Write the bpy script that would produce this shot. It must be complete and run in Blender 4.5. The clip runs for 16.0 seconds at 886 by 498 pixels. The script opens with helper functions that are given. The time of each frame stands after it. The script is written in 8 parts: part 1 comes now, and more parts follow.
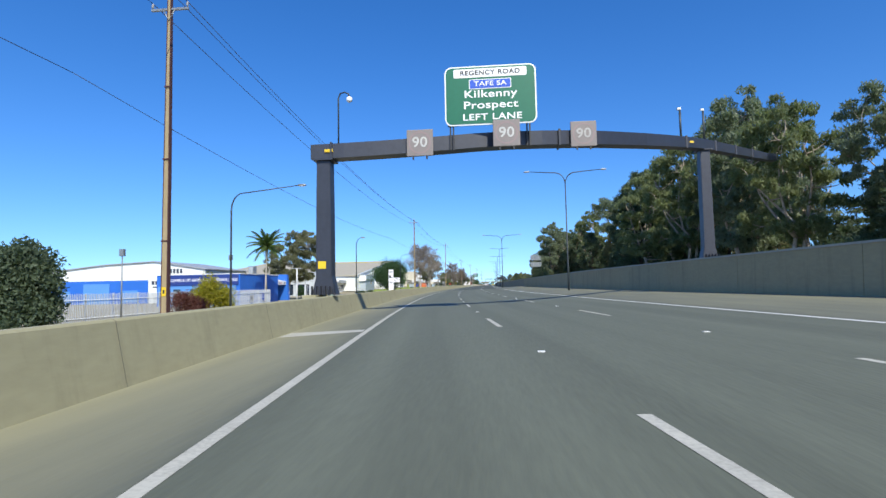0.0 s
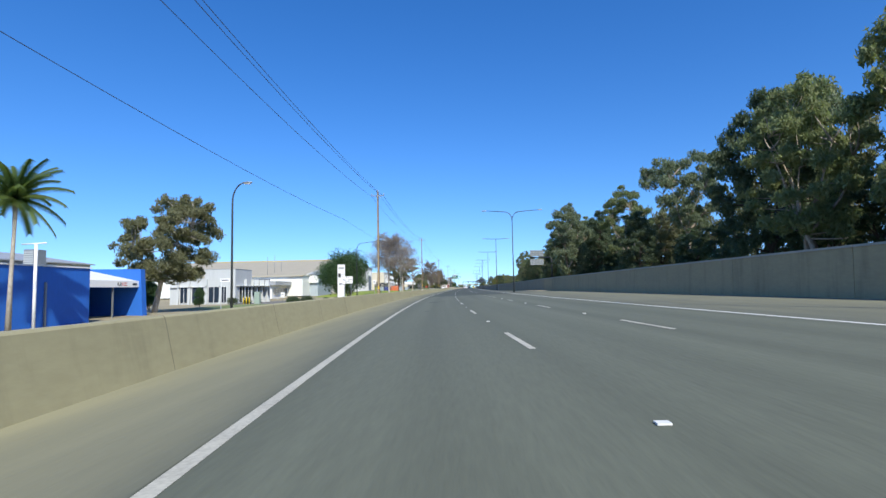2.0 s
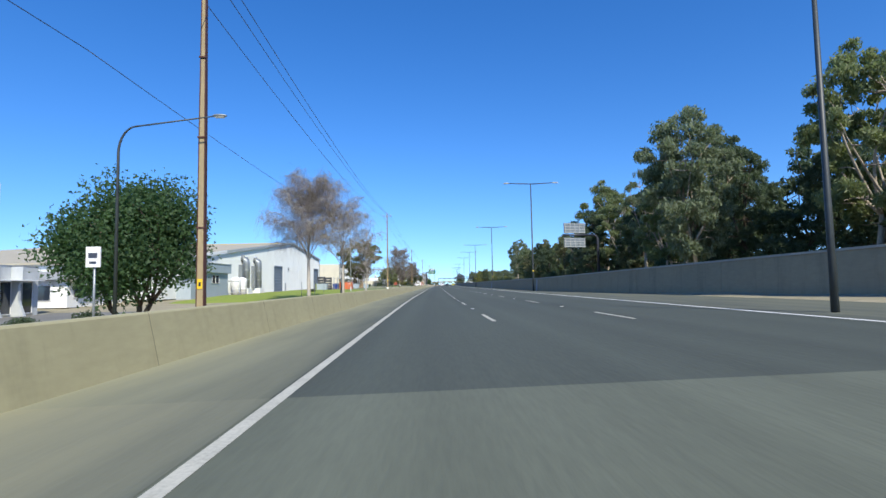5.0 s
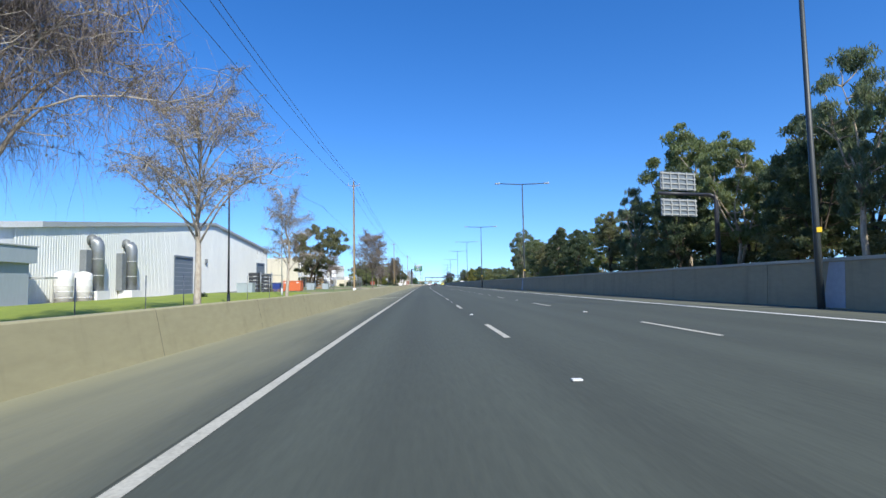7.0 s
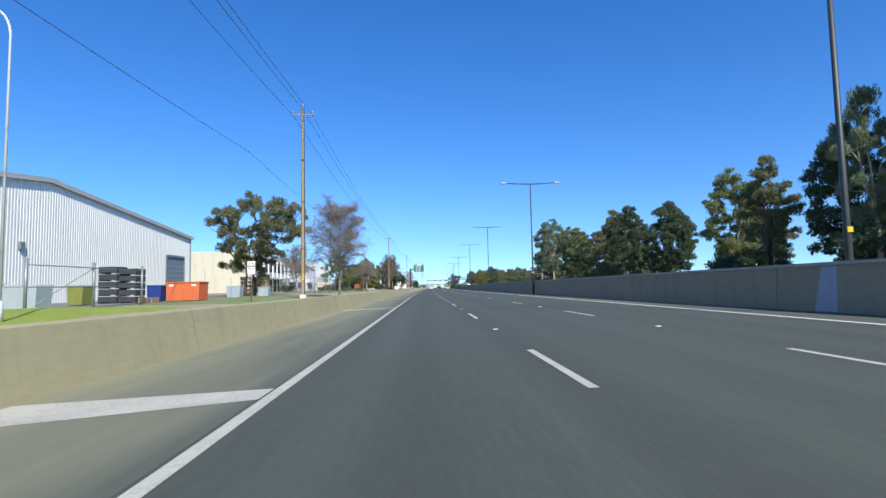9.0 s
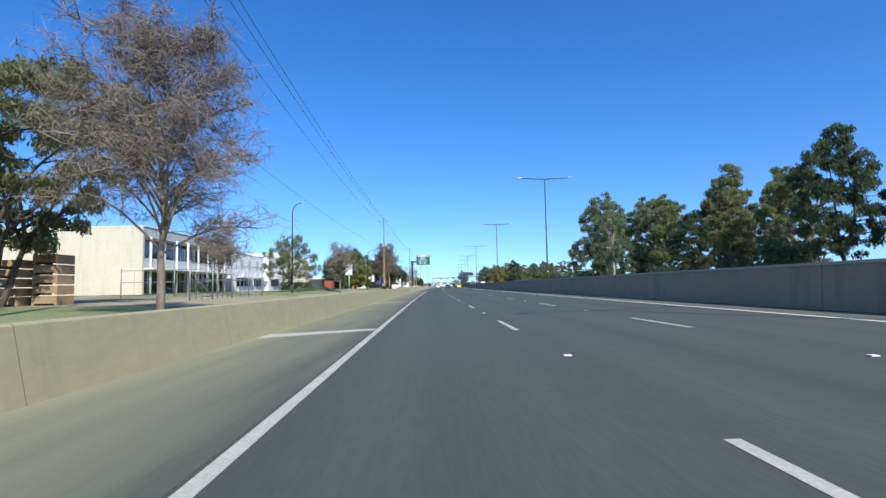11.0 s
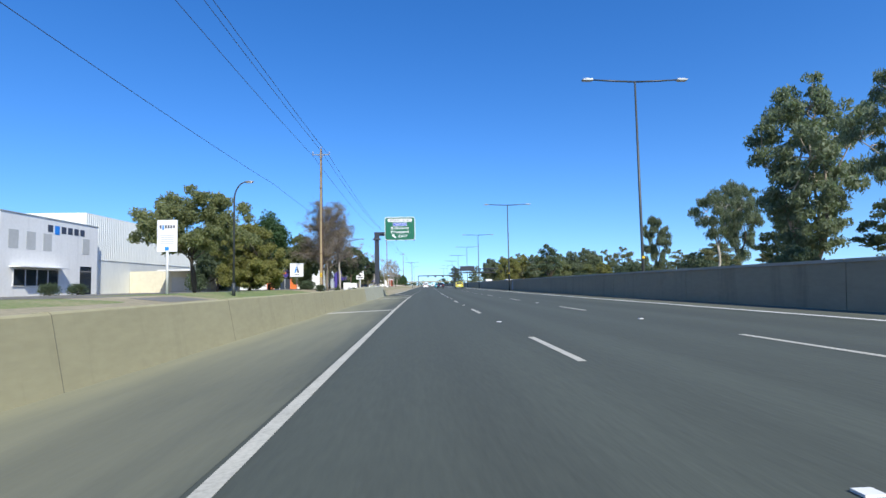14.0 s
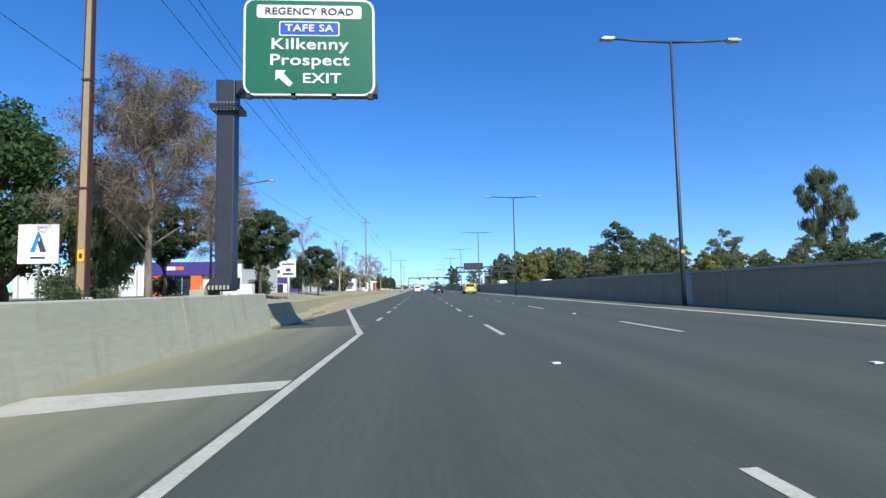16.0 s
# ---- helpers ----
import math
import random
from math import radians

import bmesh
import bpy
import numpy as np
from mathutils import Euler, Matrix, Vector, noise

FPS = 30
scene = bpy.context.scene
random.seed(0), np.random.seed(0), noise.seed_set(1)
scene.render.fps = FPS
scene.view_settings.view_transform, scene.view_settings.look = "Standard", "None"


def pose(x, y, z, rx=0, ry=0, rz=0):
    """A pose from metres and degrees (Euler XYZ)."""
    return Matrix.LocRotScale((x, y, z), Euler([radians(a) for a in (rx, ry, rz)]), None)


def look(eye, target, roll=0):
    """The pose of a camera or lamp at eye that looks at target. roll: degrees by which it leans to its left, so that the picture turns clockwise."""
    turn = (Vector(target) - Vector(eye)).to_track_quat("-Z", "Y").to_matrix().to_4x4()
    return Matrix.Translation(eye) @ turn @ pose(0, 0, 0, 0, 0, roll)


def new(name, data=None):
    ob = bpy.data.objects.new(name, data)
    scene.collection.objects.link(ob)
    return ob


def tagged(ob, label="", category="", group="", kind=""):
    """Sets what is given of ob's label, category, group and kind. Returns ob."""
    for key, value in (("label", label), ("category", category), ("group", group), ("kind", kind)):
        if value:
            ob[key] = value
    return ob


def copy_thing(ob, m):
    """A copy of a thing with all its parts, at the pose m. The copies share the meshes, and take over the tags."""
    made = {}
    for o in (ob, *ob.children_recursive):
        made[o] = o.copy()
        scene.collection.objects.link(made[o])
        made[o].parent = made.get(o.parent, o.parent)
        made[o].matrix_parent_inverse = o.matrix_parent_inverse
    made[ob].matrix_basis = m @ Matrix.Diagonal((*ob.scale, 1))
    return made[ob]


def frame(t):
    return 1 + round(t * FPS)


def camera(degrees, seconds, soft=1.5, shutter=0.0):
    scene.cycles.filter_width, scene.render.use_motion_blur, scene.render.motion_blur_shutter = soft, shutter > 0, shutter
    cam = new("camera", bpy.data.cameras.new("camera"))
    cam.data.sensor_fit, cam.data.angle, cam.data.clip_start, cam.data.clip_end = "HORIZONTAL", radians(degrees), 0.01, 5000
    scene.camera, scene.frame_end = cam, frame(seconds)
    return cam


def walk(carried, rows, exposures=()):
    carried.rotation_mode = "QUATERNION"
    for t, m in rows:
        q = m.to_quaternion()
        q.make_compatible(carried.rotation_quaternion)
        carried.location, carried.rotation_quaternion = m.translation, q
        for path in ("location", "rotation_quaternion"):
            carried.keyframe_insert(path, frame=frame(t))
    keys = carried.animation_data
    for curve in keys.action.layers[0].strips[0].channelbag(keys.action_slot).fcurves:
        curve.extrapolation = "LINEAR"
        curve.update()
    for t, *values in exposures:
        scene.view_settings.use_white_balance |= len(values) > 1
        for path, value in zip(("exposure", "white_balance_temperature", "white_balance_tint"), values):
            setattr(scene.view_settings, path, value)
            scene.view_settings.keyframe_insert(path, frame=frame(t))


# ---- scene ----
EYE = 1.10
ROWS = [  # seconds, x, y, yaw, pitch, roll
    (0.0, 8.614, -0.30, 5.296, 3.923, -1.109),
    (0.5, 7.333, 9.81, 4.621, 4.028, -1.125),
    (1.0, 6.178, 19.86, 3.832, 4.245, -1.088),
    (1.5, 5.187, 29.85, 3.107, 4.098, -1.076),
    (2.0, 4.367, 39.88, 2.506, 4.198, -1.123),
    (2.5, 3.635, 49.95, 1.889, 4.097, -1.272),
    (3.0, 2.994, 59.97, 1.142, 4.129, -1.201),
    (3.5, 2.457, 69.86, 0.595, 3.824, -1.062),
    (4.0, 1.970, 79.60, 0.280, 3.778, -1.008),
    (4.2, 1.791, 83.53, 0.257, 3.778, -1.008),
    (6.3, 0.741, 125.70, -1.908, 3.988, -1.108),
    (6.5, 0.714, 129.78, -1.949, 3.912, -1.102),
    (7.0, 0.634, 140.15, -1.910, 3.767, -1.076),
    (7.5, 0.542, 150.51, -1.744, 3.963, -1.046),
    (8.0, 0.434, 160.72, -1.662, 3.958, -1.118),
    (8.5, 0.375, 170.81, -1.687, 3.929, -1.074),
    (9.0, 0.307, 180.88, -1.774, 4.144, -1.150),
    (9.2, 0.278, 184.96, -1.814, 4.049, -1.096),
    (11.3, -0.302, 228.34, -1.160, 3.971, -1.126),
    (11.5, -0.373, 232.57, -1.380, 3.929, -1.172),
    (12.0, -0.503, 243.36, -1.781, 3.818, -1.117),
    (12.5, -0.562, 254.20, -2.088, 3.835, -1.099),
    (13.0, -0.577, 265.20, -2.308, 3.915, -1.175),
    (13.5, -0.556, 276.29, -2.555, 3.774, -1.161),
    (14.0, -0.500, 287.27, -2.834, 3.880, -1.116),
    (14.5, -0.427, 298.07, -3.030, 3.785, -1.097),
    (15.0, -0.334, 309.11, -3.176, 3.786, -1.137),
    (15.5, -0.137, 320.02, -3.399, 3.815, -1.076),
    (16.0, 0.109, 330.63, -3.757, 4.239, -1.086),
]


def aim(x, y, yaw, pitch, roll):
    a, b = radians(yaw), radians(pitch)
    way = Vector((-math.sin(a) * math.cos(b), math.cos(a) * math.cos(b), math.sin(b)))
    eye = Vector((x, y, EYE))
    return look(eye, eye + way * 100, roll)


cam = camera(80.26, 16.0)
walk(cam, [(r[0], aim(*r[1:])) for r in ROWS], exposures=[(0.0, 0.47), (4.2, 0.50), (6.3, 0.58), (16.0, 0.55)])

# ---- world, sun and exposure ----
world = bpy.data.worlds.new("world")
scene.world = world
world.use_nodes = True
wn = world.node_tree.nodes
sky = wn.new("ShaderNodeTexSky")
sky.sky_type = "NISHITA"
sky.sun_disc = False
sky.sun_elevation = radians(40)
sky.sun_rotation = radians(156.5)
sky.altitude = 50
sky.air_density = 1.0
sky.dust_density = 0.35
sky.ozone_density = 4.5
wn["Background"].inputs["Strength"].default_value = 0.15
deep = wn.new("ShaderNodeHueSaturation")
deep.inputs["Hue"].default_value = 0.509
deep.inputs["Saturation"].default_value = 1.28
lift = wn.new("ShaderNodeVectorMath")
lift.operation = "ADD"
lift.inputs[1].default_value = (0, 0, 0.085)
coord = wn.new("ShaderNodeTexCoord")
world.node_tree.links.new(coord.outputs["Generated"], lift.inputs[0])
world.node_tree.links.new(lift.outputs["Vector"], sky.inputs["Vector"])
world.node_tree.links.new(sky.outputs["Color"], deep.inputs["Color"])
world.node_tree.links.new(deep.outputs["Color"], wn["Background"].inputs["Color"])

sun = new("sun", bpy.data.lights.new("sun", "SUN"))
sun.data.energy = 4.2
sun.data.angle = radians(0.53)
sun.data.color = (0.98, 0.94, 0.82)
sun.matrix_world = look((44, -101, 100), (0, 0, 0))


# ---- materials ----
def material(name, a, b=None, scale=1.0, rough=0.8, metal=0.0, bump=0.0, fine=8.0, mix=0.5, spread=0.0, stretch=(1, 1, 1), gloss=0.5, drips=0.0):
    """Two base colours mixed by coarse and fine noise at real size, with a little relief."""
    m = bpy.data.materials.new(name)
    m.use_nodes = True
    nt = m.node_tree
    bsdf = nt.nodes["Principled BSDF"]
    bsdf.inputs["Roughness"].default_value = rough
    bsdf.inputs["Metallic"].default_value = metal
    bsdf.inputs["Specular IOR Level"].default_value = gloss
    if b is None:
        b = tuple(c * 0.8 for c in a)
    tex = nt.nodes.new("ShaderNodeTexCoord")
    mp = nt.nodes.new("ShaderNodeMapping")
    mp.inputs["Scale"].default_value = stretch
    nt.links.new(tex.outputs["Object"], mp.inputs["Vector"])
    n1 = nt.nodes.new("ShaderNodeTexNoise")
    n1.inputs["Scale"].default_value = scale
    n1.inputs["Detail"].default_value = 5
    n1.inputs["Roughness"].default_value = 0.6
    n2 = nt.nodes.new("ShaderNodeTexNoise")
    n2.inputs["Scale"].default_value = scale * fine
    n2.inputs["Detail"].default_value = 3
    for n in (n1, n2):
        nt.links.new(mp.outputs["Vector"], n.inputs["Vector"])
    add = nt.nodes.new("ShaderNodeMath")
    add.operation = "MULTIPLY_ADD"
    add.inputs[1].default_value = 0.5
    nt.links.new(n2.outputs["Fac"], add.inputs[0])
    half = nt.nodes.new("ShaderNodeMath")
    half.operation = "MULTIPLY"
    half.inputs[1].default_value = 0.5
    nt.links.new(n1.outputs["Fac"], half.inputs[0])
    nt.links.new(half.outputs[0], add.inputs[2])
    ramp = nt.nodes.new("ShaderNodeValToRGB")
    ramp.color_ramp.elements[0].position = mix - 0.17
    ramp.color_ramp.elements[1].position = mix + 0.17
    ramp.color_ramp.elements[0].color = (*a, 1)
    ramp.color_ramp.elements[1].color = (*b, 1)
    nt.links.new(add.outputs[0], ramp.inputs["Fac"])
    last = ramp.outputs["Color"]
    if drips:
        fall = nt.nodes.new("ShaderNodeMapping")
        fall.inputs["Scale"].default_value = (1.6, 1.6, 0.16)
        nt.links.new(tex.outputs["Object"], fall.inputs["Vector"])
        n3 = nt.nodes.new("ShaderNodeTexNoise")
        n3.inputs["Scale"].default_value = 1.0
        n3.inputs["Detail"].default_value = 6
        n3.inputs["Roughness"].default_value = 0.7
        nt.links.new(fall.outputs["Vector"], n3.inputs["Vector"])
        run = nt.nodes.new("ShaderNodeMapRange")
        run.inputs["From Min"].default_value = 0.52
        run.inputs["From Max"].default_value = 0.72
        run.inputs["To Min"].default_value = 1.0
        run.inputs["To Max"].default_value = 1.0 - drips
        nt.links.new(n3.outputs["Fac"], run.inputs["Value"])
        stain = nt.nodes.new("ShaderNodeHueSaturation")
        nt.links.new(run.outputs["Result"], stain.inputs["Value"])
        nt.links.new(last, stain.inputs["Color"])
        last = stain.outputs["Color"]
    if spread:
        info = nt.nodes.new("ShaderNodeObjectInfo")
        geo = nt.nodes.new("ShaderNodeNewGeometry")
        both = nt.nodes.new("ShaderNodeMath")
        both.operation = "ADD"
        nt.links.new(info.outputs["Random"], both.inputs[0])
        nt.links.new(geo.outputs["Random Per Island"], both.inputs[1])
        hsv = nt.nodes.new("ShaderNodeHueSaturation")
        rng = nt.nodes.new("ShaderNodeMapRange")
        rng.inputs["From Max"].default_value = 2.0
        rng.inputs["To Min"].default_value = 1 - spread
        rng.inputs["To Max"].default_value = 1 + spread
        nt.links.new(both.outputs[0], rng.inputs["Value"])
        nt.links.new(rng.outputs["Result"], hsv.inputs["Value"])
        nt.links.new(last, hsv.inputs["Color"])
        last = hsv.outputs["Color"]
    nt.links.new(last, bsdf.inputs["Base Color"])
    if bump:
        bp = nt.nodes.new("ShaderNodeBump")
        bp.inputs["Strength"].default_value = bump
        bp.inputs["Distance"].default_value = 0.02
        nt.links.new(n2.outputs["Fac"], bp.inputs["Height"])
        nt.links.new(bp.outputs["Normal"], bsdf.inputs["Normal"])
    return m


def leaf_material(name, a, b):
    m = material(name, a, b, scale=0.6, rough=0.6, spread=0.3, gloss=0.3)
    nt = m.node_tree
    bsdf, out = nt.nodes["Principled BSDF"], nt.nodes["Material Output"]
    tr = nt.nodes.new("ShaderNodeBsdfTranslucent")
    tr.inputs["Color"].default_value = (a[0] * 1.4, a[1] * 1.6, a[2] * 1.1, 1)
    sh = nt.nodes.new("ShaderNodeMixShader")
    sh.inputs["Fac"].default_value = 0.38
    nt.links.new(bsdf.outputs[0], sh.inputs[1])
    nt.links.new(tr.outputs[0], sh.inputs[2])
    nt.links.new(sh.outputs[0], out.inputs["Surface"])
    return m


def glass_material(name, tint):
    m = material(name, tint, scale=0.3, rough=0.06, gloss=0.9)
    return m


def dusty_material(name, clean, dust):
    """Asphalt that turns to dust where the mesh's dust value is high."""
    m = material(name, clean, tuple(c * 0.78 for c in clean), scale=0.35, rough=0.92, bump=0.3, fine=60, stretch=(1, 0.12, 1))
    nt = m.node_tree
    bsdf = nt.nodes["Principled BSDF"]
    old = bsdf.inputs["Base Color"].links[0].from_socket
    att = nt.nodes.new("ShaderNodeAttribute")
    att.attribute_name = "dust"
    n = nt.nodes.new("ShaderNodeTexNoise")
    n.inputs["Scale"].default_value = 1.1
    n.inputs["Detail"].default_value = 6
    tex = nt.nodes.new("ShaderNodeTexCoord")
    flow = nt.nodes.new("ShaderNodeMapping")
    flow.inputs["Scale"].default_value = (1.6, 0.16, 1)
    nt.links.new(tex.outputs["Object"], flow.inputs["Vector"])
    nt.links.new(flow.outputs["Vector"], n.inputs["Vector"])
    sub = nt.nodes.new("ShaderNodeMath")
    sub.operation = "SUBTRACT"
    sub.inputs[1].default_value = 0.5
    nt.links.new(n.outputs["Fac"], sub.inputs[0])
    mad = nt.nodes.new("ShaderNodeMath")
    mad.operation = "MULTIPLY_ADD"
    mad.use_clamp = True
    mad.inputs[1].default_value = 0.6
    nt.links.new(sub.outputs[0], mad.inputs[0])
    nt.links.new(att.outputs["Fac"], mad.inputs[2])
    mx = nt.nodes.new("ShaderNodeMix")
    mx.data_type = "RGBA"
    nt.links.new(mad.outputs[0], mx.inputs[0])
    nt.links.new(old, mx.inputs[6])
    mx.inputs[7].default_value = (*dust, 1)
    nt.links.new(mx.outputs[2], bsdf.inputs["Base Color"])
    return m


def road_material(name, a, b):
    """Asphalt with long streaks and faint wheel tracks; the mesh's across value runs over the lanes."""
    m = material(name, a, b, scale=0.35, rough=0.9, bump=0.35, fine=60, stretch=(1, 0.12, 1))
    nt = m.node_tree
    bsdf = nt.nodes["Principled BSDF"]
    old = bsdf.inputs["Base Color"].links[0].from_socket
    att = nt.nodes.new("ShaderNodeAttribute")
    att.attribute_name = "across"
    geo = nt.nodes.new("ShaderNodeNewGeometry")
    cut = nt.nodes.new("ShaderNodeSeparateXYZ")
    nt.links.new(geo.outputs["Position"], cut.inputs[0])
    along = nt.nodes.new("ShaderNodeMath")
    along.operation = "MULTIPLY"
    along.inputs[1].default_value = 0.012
    nt.links.new(cut.outputs["Y"], along.inputs[0])
    vec = nt.nodes.new("ShaderNodeCombineXYZ")
    nt.links.new(att.outputs["Fac"], vec.inputs["X"])
    nt.links.new(along.outputs[0], vec.inputs["Y"])
    n = nt.nodes.new("ShaderNodeTexNoise")
    n.inputs["Scale"].default_value = 1.7
    n.inputs["Detail"].default_value = 5
    nt.links.new(vec.outputs[0], n.inputs["Vector"])
    turn = nt.nodes.new("ShaderNodeMath")
    turn.operation = "MULTIPLY"
    turn.inputs[1].default_value = 2 * math.pi / 1.73
    nt.links.new(att.outputs["Fac"], turn.inputs[0])
    cos = nt.nodes.new("ShaderNodeMath")
    cos.operation = "COSINE"
    nt.links.new(turn.outputs[0], cos.inputs[0])
    track = nt.nodes.new("ShaderNodeMath")
    track.operation = "MULTIPLY_ADD"
    track.inputs[1].default_value = -0.07
    track.inputs[2].default_value = 0.77
    nt.links.new(cos.outputs[0], track.inputs[0])
    val = nt.nodes.new("ShaderNodeMath")
    val.operation = "MULTIPLY_ADD"
    val.inputs[1].default_value = 0.45
    nt.links.new(n.outputs["Fac"], val.inputs[0])
    nt.links.new(track.outputs[0], val.inputs[2])
    hsv = nt.nodes.new("ShaderNodeHueSaturation")
    nt.links.new(val.outputs[0], hsv.inputs["Value"])
    nt.links.new(old, hsv.inputs["Color"])
    nt.links.new(hsv.outputs["Color"], bsdf.inputs["Base Color"])
    return m


